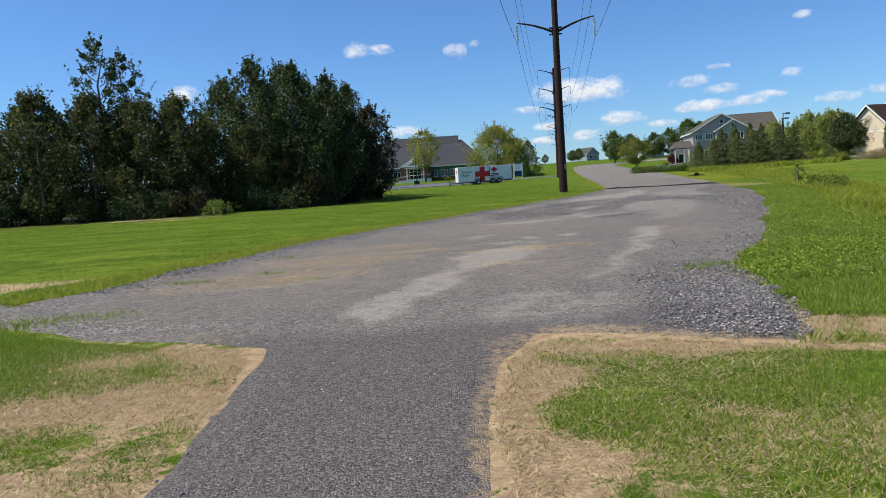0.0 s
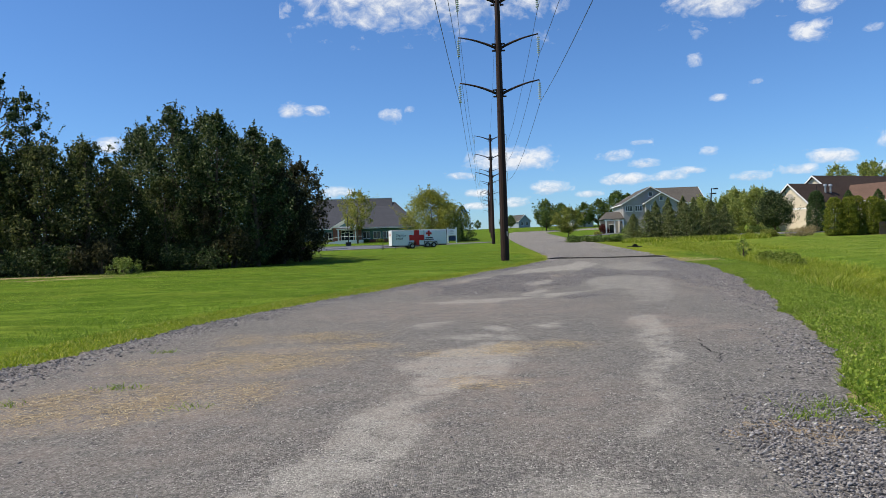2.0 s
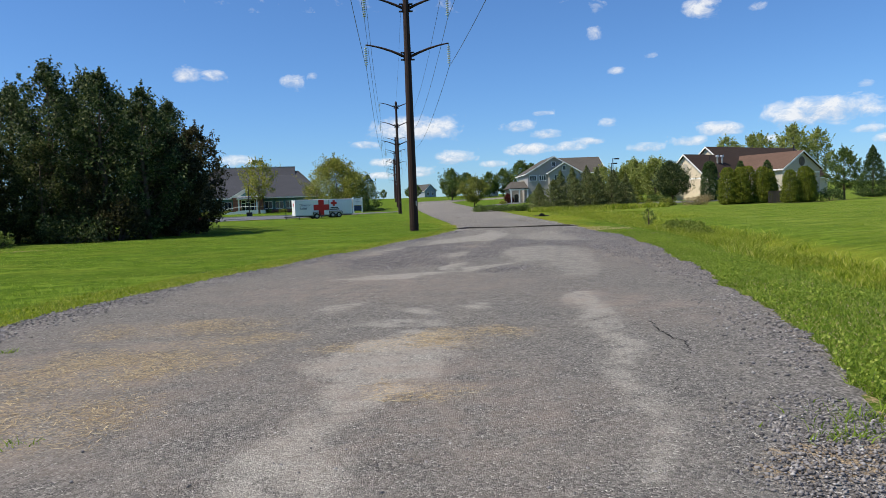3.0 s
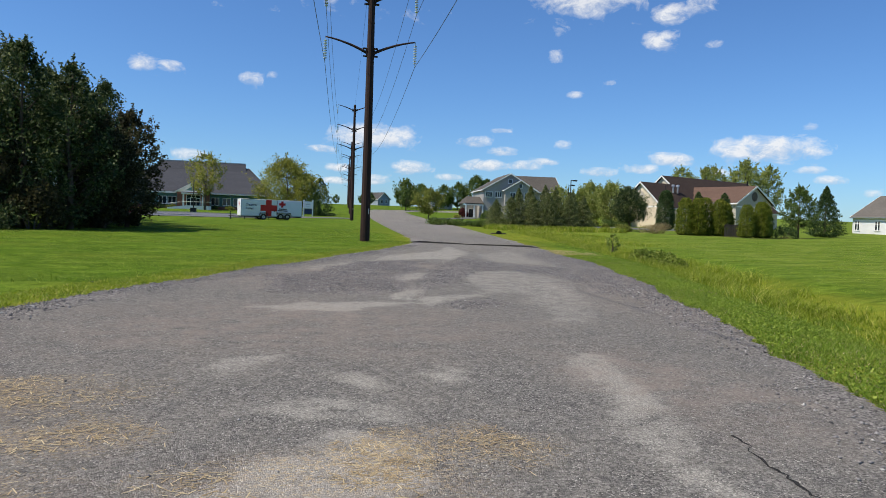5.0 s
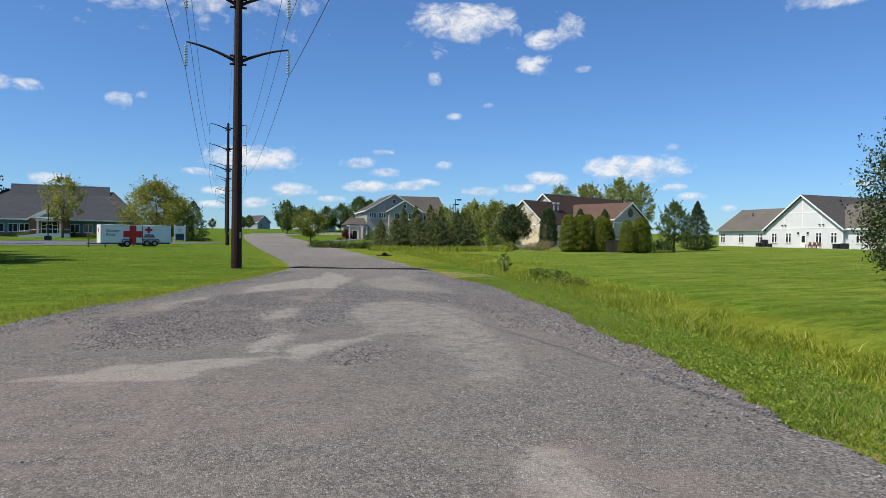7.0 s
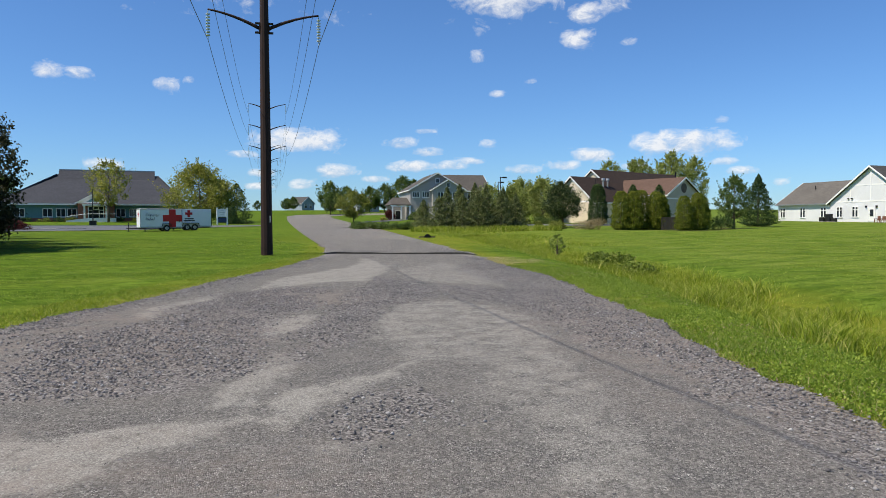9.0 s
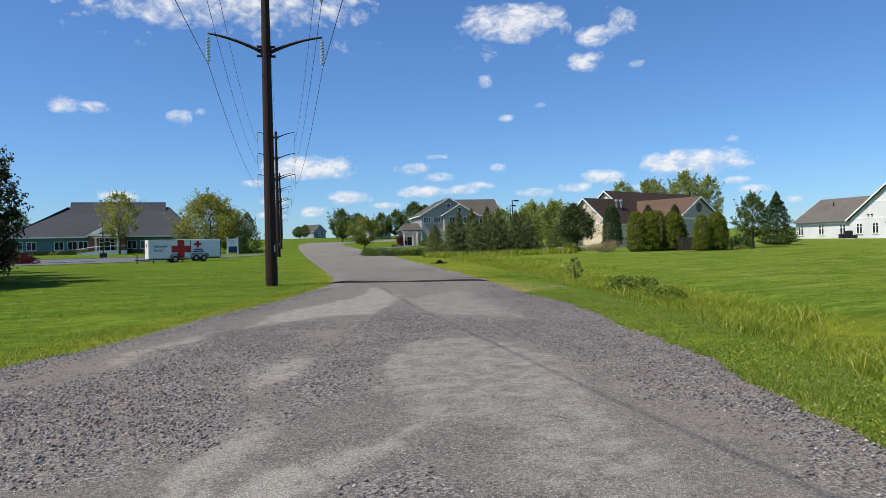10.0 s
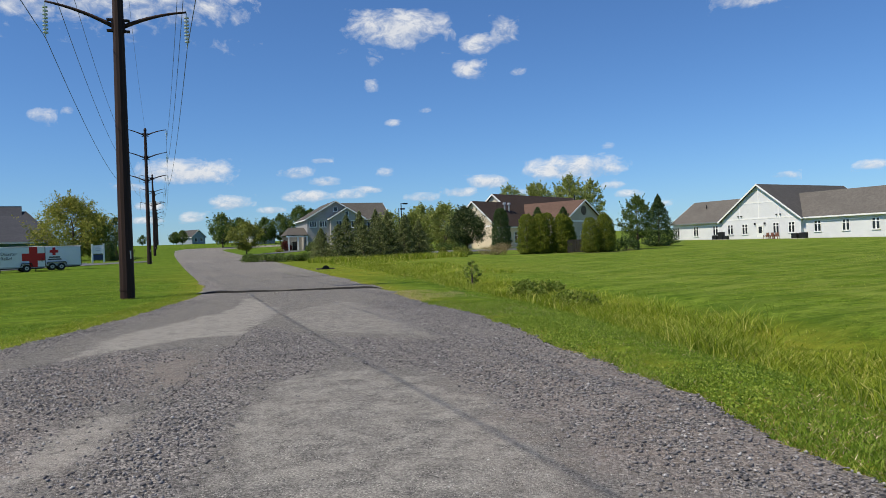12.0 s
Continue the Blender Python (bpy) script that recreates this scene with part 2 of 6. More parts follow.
LEAF_CEDAR = foliage("cedar_sprays", (0.060, 0.085, 0.026), (0.225, 0.265, 0.095), (0.46, 0.46, 0.22))
LEAF_ARBOR = foliage("arborvitae_sprays", (0.075, 0.110, 0.012), (0.24, 0.285, 0.030), (0.44, 0.42, 0.07))
LEAF_LIGHT = foliage("light_green_leaves", (0.15, 0.19, 0.040), (0.36, 0.41, 0.10), (0.56, 0.56, 0.20))
LEAF_TAN = foliage("dry_grass_plumes", (0.22, 0.17, 0.08), (0.42, 0.34, 0.18), (0.58, 0.50, 0.30))
LEAF_RED = foliage("red_leaves", (0.045, 0.012, 0.012), (0.12, 0.028, 0.022))
LEAF_PALE = foliage("pale_weed_leaves", (0.11, 0.16, 0.030), (0.25, 0.33, 0.07), (0.42, 0.47, 0.15))
LEAF_CLOVER = foliage("clover_leaves", (0.13, 0.21, 0.022), (0.30, 0.40, 0.045), (0.46, 0.52, 0.11))
LEAF_WEED = foliage("ditch_weed_leaves", (0.10, 0.15, 0.020), (0.25, 0.32, 0.050), (0.46, 0.46, 0.13))
BLADE_TALL = foliage("tall_grass_blades", (0.12, 0.185, 0.012), (0.36, 0.43, 0.032), (0.68, 0.62, 0.19), 0.45)
BLADE_LAWN = foliage("lawn_blades", (0.090, 0.160, 0.010), (0.245, 0.365, 0.035), (0.46, 0.50, 0.10), 0.4)
BLADE_DRY = foliage("dry_straw_blades", (0.26, 0.19, 0.10), (0.54, 0.43, 0.25), (0.74, 0.64, 0.42), 0.25)
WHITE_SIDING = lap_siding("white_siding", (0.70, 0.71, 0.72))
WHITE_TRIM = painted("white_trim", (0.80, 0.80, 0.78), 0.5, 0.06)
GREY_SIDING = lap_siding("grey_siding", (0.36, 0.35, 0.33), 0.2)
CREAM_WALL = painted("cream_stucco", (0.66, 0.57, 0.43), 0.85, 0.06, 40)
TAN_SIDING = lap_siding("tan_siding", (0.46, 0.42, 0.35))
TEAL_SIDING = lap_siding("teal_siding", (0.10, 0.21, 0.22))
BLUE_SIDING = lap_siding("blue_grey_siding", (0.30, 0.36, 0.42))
ROOF_PURPLE = shingle("dark_grey_shingles", (0.058, 0.061, 0.070))
ROOF_BROWN = shingle("brown_shingles", (0.050, 0.036, 0.029))
ROOF_RED = shingle("reddish_brown_shingles", (0.125, 0.080, 0.060))
ROOF_GREY = shingle("weathered_grey_shingles", (0.135, 0.125, 0.110))
ROOF_TAUPE = shingle("taupe_shingles", (0.098, 0.090, 0.078))
ROOF_CHAR = shingle("charcoal_shingles", (0.085, 0.082, 0.078))
BRICK_RED = painted("red_brick", (0.24, 0.105, 0.075), 0.9, 0.3, 12.0)
WHITE_METAL = painted("white_trailer_paint", (0.74, 0.75, 0.76), 0.35, 0.05, 8.0)
RED_PAINT = painted("red_paint", (0.50, 0.022, 0.018), 0.45, 0.08)
RUBBER = painted("black_rubber", (0.018, 0.018, 0.019), 0.85, 0.2)
DARK_METAL = painted("dark_metal", (0.03, 0.03, 0.032), 0.5, 0.2, 20, 0.5)
GREY_METAL = painted("galvanised_metal", (0.42, 0.43, 0.44), 0.45, 0.12, 20, 0.7)
NAVY_INK = painted("dark_blue_lettering", (0.03, 0.045, 0.10), 0.5, 0.1)
CONCRETE = painted("pale_concrete", (0.46, 0.43, 0.38), 0.9, 0.15)
LOT_ASPHALT = painted("smooth_lot_asphalt", (0.115, 0.118, 0.128), 0.9, 0.2, 40)
FENCE_WOOD = painted("grey_fence_wood", (0.13, 0.105, 0.085), 0.9, 0.3, 16)
FURNITURE_WOOD = painted("reddish_wood", (0.19, 0.085, 0.055), 0.7, 0.2, 16)
YELLOW_PAINT = painted("yellow_blossom", (0.62, 0.42, 0.02), 0.7, 0.2)
PORCELAIN = painted("grey_glazed_insulator", (0.42, 0.50, 0.50), 0.15, 0.1)
CABLE = painted("aluminium_cable", (0.10, 0.10, 0.11), 0.5, 0.1, 10, 0.6)


def glass_material():
    n = Nodes("dark_window_glass", 0.06, 0.0, 0.6)
    n.base(n.mix(n.noise(0.6, 2), (0.012, 0.016, 0.020), (0.035, 0.042, 0.048)))
    return n.m


GLASS = glass_material()


def stone_material():
    n = Nodes("crushed_stone", 0.9, 0.0, 0.25)
    c = n.ramp(n.island(), (0.0, (0.085, 0.082, 0.083)), (0.5, (0.205, 0.197, 0.196)), (0.92, (0.34, 0.327, 0.320)), (1.0, (0.58, 0.56, 0.53)))
    n.base(n.mix(n.calc("MULTIPLY", n.noise(60.0, 3), 0.4), c, (0.09, 0.08, 0.078)))
    return n.m


STONE = stone_material()


# ---- shape helpers ----
class Shape:
    """Collects vertices and faces of one mesh."""

    def __init__(self):
        self.v, self.f = [], []

    def add(self, verts, faces):
        k = len(self.v)
        self.v += [tuple(p) for p in verts]
        self.f += [tuple(i + k for i in q) for q in faces]
        return self

    def box(self, x0, x1, y0, y1, z0, z1):
        p = [(x, y, z) for z in (z0, z1) for x, y in ((x0, y0), (x1, y0), (x1, y1), (x0, y1))]
        return self.add(p, [(3, 2, 1, 0), (4, 5, 6, 7), (0, 1, 5, 4), (1, 2, 6, 5), (2, 3, 7, 6), (3, 0, 4, 7)])

    def slab(self, a, b, c, d, thick):
        """A plate with the upper face a, b, c, d and that thickness below it."""
        q = [Vector(p) for p in (a, b, c, d)]
        nrm = (q[1] - q[0]).cross(q[3] - q[0])
        if nrm.length < 1e-6:
            nrm = (q[2] - q[0]).cross(q[3] - q[0])
        nrm.normalize()
        if nrm.z < 0:
            q.reverse()
            nrm = -nrm
        low = [p - nrm * thick for p in q]
        return self.add(low + q, [(3, 2, 1, 0), (4, 5, 6, 7), (0, 1, 5, 4), (1, 2, 6, 5), (2, 3, 7, 6), (3, 0, 4, 7)])

    def prism(self, outline, y0, y1):
        """An outline in x and z drawn out along y."""
        n = len(outline)
        p = [(x, y0, z) for x, z in outline] + [(x, y1, z) for x, z in outline]
        side = [(i, (i + 1) % n, (i + 1) % n + n, i + n) for i in range(n)]
        return self.add(p, [tuple(range(n))[::-1], tuple(range(n, 2 * n))] + side)

    def prism_x(self, outline, x0, x1):
        """An outline in y and z drawn out along x."""
        n = len(outline)
        p = [(x0, y, z) for y, z in outline] + [(x1, y, z) for y, z in outline]
        side = [(i, (i + 1) % n, (i + 1) % n + n, i + n) for i in range(n)]
        return self.add(p, [tuple(range(n)), tuple(range(n, 2 * n))[::-1]] + side)

    def tube(self, pts, radii, n=8):
        pts = [Vector(p) for p in pts]
        rings = []
        for i, p in enumerate(pts):
            way = (pts[min(i + 1, len(pts) - 1)] - pts[max(i - 1, 0)]).normalized()
            u = way.orthogonal().normalized() if abs(way.z) < 0.95 else Vector((1, 0, 0))
            u = (u - way * u.dot(way)).normalized()
            w = way.cross(u)
            rings.append([p + (u * math.cos(a) + w * math.sin(a)) * radii[i] for a in [2 * math.pi * k / n for k in range(n)]])
        verts = [q for r in rings for q in r]
        faces = [(i * n + k, i * n + (k + 1) % n, (i + 1) * n + (k + 1) % n, (i + 1) * n + k) for i in range(len(pts) - 1) for k in range(n)]
        faces += [tuple(range(n))[::-1], tuple(range((len(pts) - 1) * n, len(pts) * n))]
        return self.add(verts, faces)

    def disc(self, x, y, z, r, depth, n=20, axis="y", inner=0.0):
        """A wheel-like ring or disc about an axis along y or z."""
        outer = [(math.cos(2 * math.pi * k / n), math.sin(2 * math.pi * k / n)) for k in range(n)]
        put = (lambda a, b, c: (x + a, y + c, z + b)) if axis == "y" else (lambda a, b, c: (x + a, y + b, z + c))
        if inner <= 0:
            p = [put(a * r, b * r, -depth / 2) for a, b in outer] + [put(a * r, b * r, depth / 2) for a, b in outer]
            return self.add(p, [tuple(range(n)), tuple(range(n, 2 * n))[::-1]] + [(k, k + n, (k + 1) % n + n, (k + 1) % n) for k in range(n)])
        p = [put(a * q, b * q, d) for q, d in ((r, -depth / 2), (r, depth / 2), (inner, depth / 2), (inner, -depth / 2)) for a, b in outer]
        return self.add(p, [(j * n + k, ((j + 1) % 4) * n + k, ((j + 1) % 4) * n + (k + 1) % n, j * n + (k + 1) % n) for j in range(4) for k in range(n)])

    def mesh(self, name, material, smooth=False, bevel=0.0):
        me = bpy.data.meshes.new(name)
        me.from_pydata(self.v, [], self.f)
        bm = bmesh.new()
        bm.from_mesh(me)
        bmesh.ops.recalc_face_normals(bm, faces=bm.faces)
        if bevel:
            bmesh.ops.bevel(bm, geom=[e for e in bm.edges if e.is_manifold and e.calc_face_angle(0) > 0.5], offset=bevel, segments=1, affect="EDGES")
        bm.to_mesh(me)
        bm.free()
        me.materials.append(material)
        if smooth:
            me.polygons.foreach_set("use_smooth", [True] * len(me.polygons))
        return me


def part(name, shape, material, parent, label="", smooth=False, bevel=0.0):
    """One mesh of its own under a thing or a part."""
    ob = new(name, shape.mesh(name, material, smooth, bevel))
    ob.parent = parent
    return tagged(ob, label)


def thing(name, m, label, category, group="", kind=""):
    ob = new(name)
    ob.matrix_world = m
    ob.empty_display_size = 0.3
    return tagged(ob, label, category, group, kind)


def array_mesh(name, verts, faces, material, smooth=False):
    """A mesh from arrays, all faces with the same number of corners."""
    me = bpy.data.meshes.new(name)
    verts = np.asarray(verts, dtype=np.float32)
    faces = np.asarray(faces, dtype=np.int32)
    me.vertices.add(len(verts))
    me.vertices.foreach_set("co", verts.ravel())
    me.loops.add(faces.size)
    me.loops.foreach_set("vertex_index", faces.ravel())
    me.polygons.add(len(faces))
    me.polygons.foreach_set("loop_start", np.arange(0, faces.size, faces.shape[1], dtype=np.int32))
    if smooth:
        me.polygons.foreach_set("use_smooth", np.ones(len(faces), dtype=bool))
    me.update(calc_edges=True)
    me.validate()
    me.materials.append(material)
    return me


# ---- terrain ----
def soft(v, k=8.0):
    return k * np.log1p(np.exp(np.clip(np.asarray(v, dtype=float) / k, -40, 40)))


def wave(x, y, s, seed):
    """Smooth pseudo-random field in about -1 .. 1."""
    r = np.random.default_rng(seed)
    out = 0
    for _ in range(7):
        a, p, k = r.uniform(0, 6.283), r.uniform(0, 6.283), s * r.uniform(0.6, 1.7)
        out = out + np.sin(k * (x * math.cos(a) + y * math.sin(a)) + p)
    return out / 3.2


DITCH = ((6.5, 4.0), (9.6, 13.0), (12.1, 18.8), (15.0, 25.5), (19.0, 35.0), (23.5, 48.5), (29.0, 70.0))


def line_distance(x, y, line):
    """Distance to a polyline, and how far along it the nearest point lies."""
    best, along, run = np.full(np.shape(x), 1e9), np.zeros(np.shape(x)), 0.0
    for (ax, ay), (bx, by) in zip(line[:-1], line[1:]):
        length = math.hypot(bx - ax, by - ay)
        t = np.clip(((x - ax) * (bx - ax) + (y - ay) * (by - ay)) / length ** 2, 0, 1)
        d = np.hypot(x - ax - t * (bx - ax), y - ay - t * (by - ay))
        along = np.where(d < best, run + t * length, along)
        best = np.minimum(best, d)
        run += length
    return best, along


def height(x, y):
    """The lie of the land."""
    x, y = np.asarray(x, dtype=float), np.asarray(y, dtype=float)
    z = 0.0135 * soft(y - 45) + 0.012 * soft(y - 140, 15) + 0.035 * soft(y - 236, 8) - 0.0605 * soft(y - 285, 10)
    z = z + 0.010 * soft(x - 40) - 0.010 * soft(x - 170, 15)
    d, s = line_distance(x, y, DITCH)
    z = z - 0.38 * np.exp(-(d / 1.5) ** 2) * np.clip((s - 4) / 8, 0, 1) * np.clip((64 - s) / 15, 0, 1)
    return z


def land(x, y):
    return float(height(x, y))


LEFT_EDGE = ((-1.0, -9.0), (-1.0, 2.4), (-1.08, 4.0), (-1.15, 5.0), (-2.0, 5.45), (-2.8, 5.7), (-4.2, 6.7), (-6.5, 7.3), (-14.0, 9.0),
             (-14.0, 10.6), (-7.0, 8.9), (-5.0, 8.5), (-4.4, 10.2), (-3.7, 13.6), (-2.4, 18.0), (-1.1, 21.3), (0.3, 24.3), (2.6, 29.5), (5.0, 34.5), (7.2, 39.0), (8.8, 43.0), (10.4, 46.8), (11.4, 50.4), (12.3, 55.5), (13.0, 60.0))
RIGHT_EDGE = ((0.5, -9.0), (0.52, 2.1), (0.58, 3.4), (0.7, 4.2), (1.0, 4.85), (1.6, 4.7), (2.05, 4.4), (2.65, 4.15), (3.0, 4.95), (3.4, 6.7), (3.45, 7.7), (4.3, 9.2), (5.0, 10.7), (5.8, 12.1), (7.4, 15.7), (9.5, 20.9), (11.0, 24.5), (12.6, 28.6), (13.7, 32.0), (15.0, 37.6), (16.3, 42.0), (17.3, 45.5), (19.6, 54.5), (20.7, 60.0))
FAR_LEFT = ((12.9, 59.6), (16.8, 85.3), (23.0, 125.0), (31.2, 177.5), (39.6, 227.0), (45.0, 241.0), (76.0, 250.0))
FAR_RIGHT = ((20.6, 59.6), (28.6, 96.0), (34.0, 125.0), (41.1, 164.0), (47.0, 200.0), (51.0, 222.0), (56.0, 230.0), (78.0, 237.0))


def inside(x, y, ring):
    x, y = np.asarray(x, dtype=float), np.asarray(y, dtype=float)
    hit = np.zeros(x.shape, dtype=bool)
    for (ax, ay), (bx, by) in zip(ring, ring[1:] + ring[:1]):
        if ay != by:
            hit ^= ((ay > y) != (by > y)) & (x < (bx - ax) * (y - ay) / (by - ay) + ax)
    return hit


LOT_RING = LEFT_EDGE + RIGHT_EDGE[::-1]


def edge_distance(x, y):
    return np.minimum(line_distance(x, y, LEFT_EDGE)[0], line_distance(x, y, RIGHT_EDGE)[0])


def on_lot(x, y):
    """On the gravel lot, with its frayed rim."""
    wx = 0.10 * wave(x, y, 2.2, 3) + np.where(y > 9, 0.12, 0.0) * wave(x, y, 0.75, 7) + 0.06 * wave(x, y, 8.0, 4)
    wy = 0.14 * wave(x, y, 2.2, 5) + 0.06 * wave(x, y, 8.0, 6)
    calm = np.where(y < 4.5, 0.35, 1.0)
    return inside(x + wx * calm, y + wy * calm, LOT_RING)


def graded(a, b, near0, near1, step, grow):
    """Coordinates that are dense between near0 and near1 and spread out beyond."""
    mid = list(np.arange(near0, near1, step))
    up, s = [near1], step
    while up[-1] < b:
        s *= grow
        up.append(up[-1] + s)
    down, s = [near0], step
    while down[-1] > a:
        s *= grow
        down.append(down[-1] - s)
    return np.array(down[:0:-1] + mid + up)


def blob(x, y, cx, cy, rx, ry, turn=0.0):
    c, s = math.cos(radians(turn)), math.sin(radians(turn))
    u, v = (x - cx) * c + (y - cy) * s, -(x - cx) * s + (y - cy) * c
    return np.clip(1.6 - np.hypot(u / rx, v / ry), 0, 1)


def stroke(x, y, line, width):
    return np.clip(1.6 - line_distance(x, y, line)[0] / width, 0, 1)


def most(*fields):
    out = fields[0]
    for f in fields[1:]:
        out = np.maximum(out, f)
    return out


def give(me, name, values):
    a = me.attributes.new(name, "FLOAT", "POINT")
    a.data.foreach_set("value", np.asarray(values, dtype=np.float32).ravel())


def dryness(x, y):
    """How far the grass beside the path has dried to straw."""
    jx, jy = x + 0.16 * wave(x, y, 4.5, 14), y + 0.16 * wave(x, y, 4.5, 15)
    d = most(blob(jx, jy, -1.45, 3.9, 0.42, 1.4), blob(jx, jy, -2.2, 2.3, 1.0, 0.5) * 0.8, blob(jx, jy, -2.7, 3.3, 0.6, 0.35) * 0.75, blob(jx, jy, -2.0, 4.3, 0.7, 0.3) * 0.7,
             stroke(jx, jy, ((0.62, 0.6), (0.68, 3.2), (0.95, 4.3), (1.7, 4.35), (2.6, 4.0), (3.1, 4.0)), 0.13), blob(jx, jy, 1.5, 4.3, 0.8, 0.26), blob(jx, jy, 1.7, 2.9, 0.22, 0.12) * 0.8, blob(jx, jy, 3.3, 4.4, 0.4, 0.3) * 0.8)
    thin = most(0.30 * blob(jx, jy, 2.2, 2.4, 1.7, 1.7), 0.58 * blob(jx, jy, -2.8, 3.2, 1.6, 1.8), 0.85 * stroke(jx, jy, ((-1.2, 0.8), (-1.2, 4.8), (-1.9, 5.2)), 0.18))
    d = np.maximum(d, 0.95 * np.clip(1.25 - edge_distance(x, y) / 0.28, 0, 1) * (y < 5.0) * (np.abs(x) < 3.2))
    return np.clip(np.maximum(d, thin) + np.where(x < -0.5, 0.34, 0.22) * wave(x, y, 3.4, 71) * (np.maximum(d, thin) > 0.05), 0, 1)


def build_ground():
    gx = graded(-2500, 2500, -8, 20, 0.2, 1.06)
    gy = graded(-2500, 2500, -1, 34, 0.2, 1.06)
    X, Y = np.meshgrid(gx, gy)
    Z = height(X, Y)
    near = np.exp(-np.clip(np.hypot(X - 5, Y - 25) - 40, 0, 1e6) / 30)
    free = np.clip(edge_distance(X, Y) / 0.8, 0, 1) * ~inside(X, Y, LOT_RING)
    Z = Z + near * free * (0.025 * wave(X, Y, 0.9, 11) + 0.012 * wave(X, Y, 3.0, 12))
    Z = Z - 0.05 * np.clip(edge_distance(X, Y) / 0.8 - 0.6, 0, 1) * inside(X, Y, LOT_RING)
    nx, ny = len(gx), len(gy)
    i = (np.arange(ny - 1)[:, None] * nx + np.arange(nx - 1)[None, :]).ravel()
    me = array_mesh("ground", np.stack([X, Y, Z], -1).reshape(-1, 3), np.stack([i, i + 1, i + nx + 1, i + nx], -1), GRASS, True)
    x, y = X.ravel(), Y.ravel()
    e = edge_distance(x, y)
    dry = most(dryness(x, y), blob(x, y, -8.0, 10.5, 2.6, 0.7, 12) * 0.75, blob(x, y, -15.0, 43.0, 6.0, 1.2) * 0.5, blob(x, y, -19.0, 47.0, 5.0, 0.9) * 0.8, blob(x, y, 14.2, 86.5, 3.2, 0.9), 0.5 * np.clip(1 - e / 0.5, 0, 1))
    d, s = line_distance(x, y, DITCH)
    yellow = most(np.clip(1.2 - d / 1.7, 0, 0.7), 0.55 * np.clip(1.2 - e / 1.3, 0, 1) * (y > 12), 0.6 * blob(x, y, 24, 66, 9, 12), 0.35 * blob(x, y, 30, 90, 10, 20))
    mulch = most(blob(x, y, -30, 65, 20, 15), blob(x, y, 54, 98, 5, 1.6), blob(x, y, 57, 84, 5, 1.5), blob(x, y, 59, 78, 3, 1.5), blob(x, y, 68, 82, 1.6, 1.2))
    give(me, "dry", dry)
    give(me, "yellow", yellow)
    give(me, "mulch", mulch * 0.85)
    give(me, "field", np.clip((x - 9 - 0.3 * y) / 6, 0, 1))
    return tagged(new("ground", me), "mown green lawn with dry straw patches beside the lot", "lawn", kind="structure")


# worn patches and stony stretches of the lot: strength and outline
PALE_NEAR = ((1.0, ((-0.31, 7.69), (-0.15, 8.51), (0.3, 9.16), (0.44, 10.4), (0.73, 11.55), (1.4, 12.4), (1.95, 11.76), (1.73, 10.91), (1.33, 10.16), (1.01, 9.66), (0.72, 9.14), (0.43, 8.39), (0.29, 7.57))),
    (1.0, ((-0.69, 5.82), (-0.6, 6.91), (-0.18, 7.73), (0.34, 9.06), (0.53, 8.01), (0.16, 6.78), (-0.2, 6.2), (-0.43, 5.48))),
    (0.6, ((0.32, 5.65), (0.78, 6.71), (1.49, 6.97), (1.98, 6.38), (1.57, 4.88), (1.0, 4.96))),
    (0.75, ((3.6, 12.4), (4.3, 12.7), (3.37, 10.44), (2.81, 9.1), (2.4, 8.08), (2.0, 7.23), (1.77, 7.28), (2.1, 8.02), (2.32, 8.85))))
PALE_MID = ((0.9, ((4.4, 15.3), (4.3, 14.8), (4.6, 14.4), (4.5, 13.3), (3.77, 11.88), (3.3, 12.0), (3.8, 12.9), (3.9, 13.5))),
    (1, ((0.4, 14.1), (0.8, 14.5), (1.5, 14.8), (1.3, 14.4), (0.7, 14.0))),
    (1, ((1.5, 14.2), (1.9, 14.1), (2.2, 13.6), (2.0, 13.5), (1.7, 13.8))),
    (1, ((2.4, 14.0), (2.7, 14.4), (3.1, 13.9), (2.8, 13.9), (2.9, 13.4), (2.6, 13.5))),
    (0.75, ((0.9, 12.9), (1.3, 13.5), (1.8, 13.4), (2.1, 12.8), (1.9, 12.4), (1.3, 12.6))),
    (1, ((0.9, 18.5), (1.7, 19.1), (2.9, 19.5), (3.7, 19.7), (2.6, 18.4), (1.4, 18.0))),
    (1, ((3.5, 19.6), (4.4, 22.2), (4.5, 21.8), (3.7, 19.4))),
    (1, ((3.8, 19.3), (5.0, 20.5), (6.1, 21.7), (5.0, 19.9), (3.9, 19.1))))
PALE_FAR = ((0.75, ((2.1, 19.0), (2.5, 19.2), (2.8, 18.9), (2.8, 18.7), (2.4, 18.5), (2.2, 18.3))),
    (0.9, ((2.8, 19.0), (3.1, 19.3), (3.5, 19.2), (3.4, 18.9), (3.0, 18.9))),
    (1, ((3.4, 20.0), (3.9, 21.2), (4.5, 22.2), (4.2, 20.8), (3.8, 20.1), (3.5, 19.8))),
    (1, ((3.7, 19.4), (4.2, 20.2), (4.9, 20.5), (5.1, 20.7), (4.6, 19.8), (4.2, 19.4), (3.8, 19.0))),
    (0.8, ((3.9, 18.3), (4.4, 18.4), (4.6, 18.5), (4.3, 17.9), (4.0, 18.1))),
    (0.9, ((4.5, 23.7), (5.5, 25.8), (5.3, 24.1), (4.6, 23.1))),
    (0.8, ((5.3, 20.5), (6.4, 22.4), (6.3, 22.0), (5.7, 21.0))))
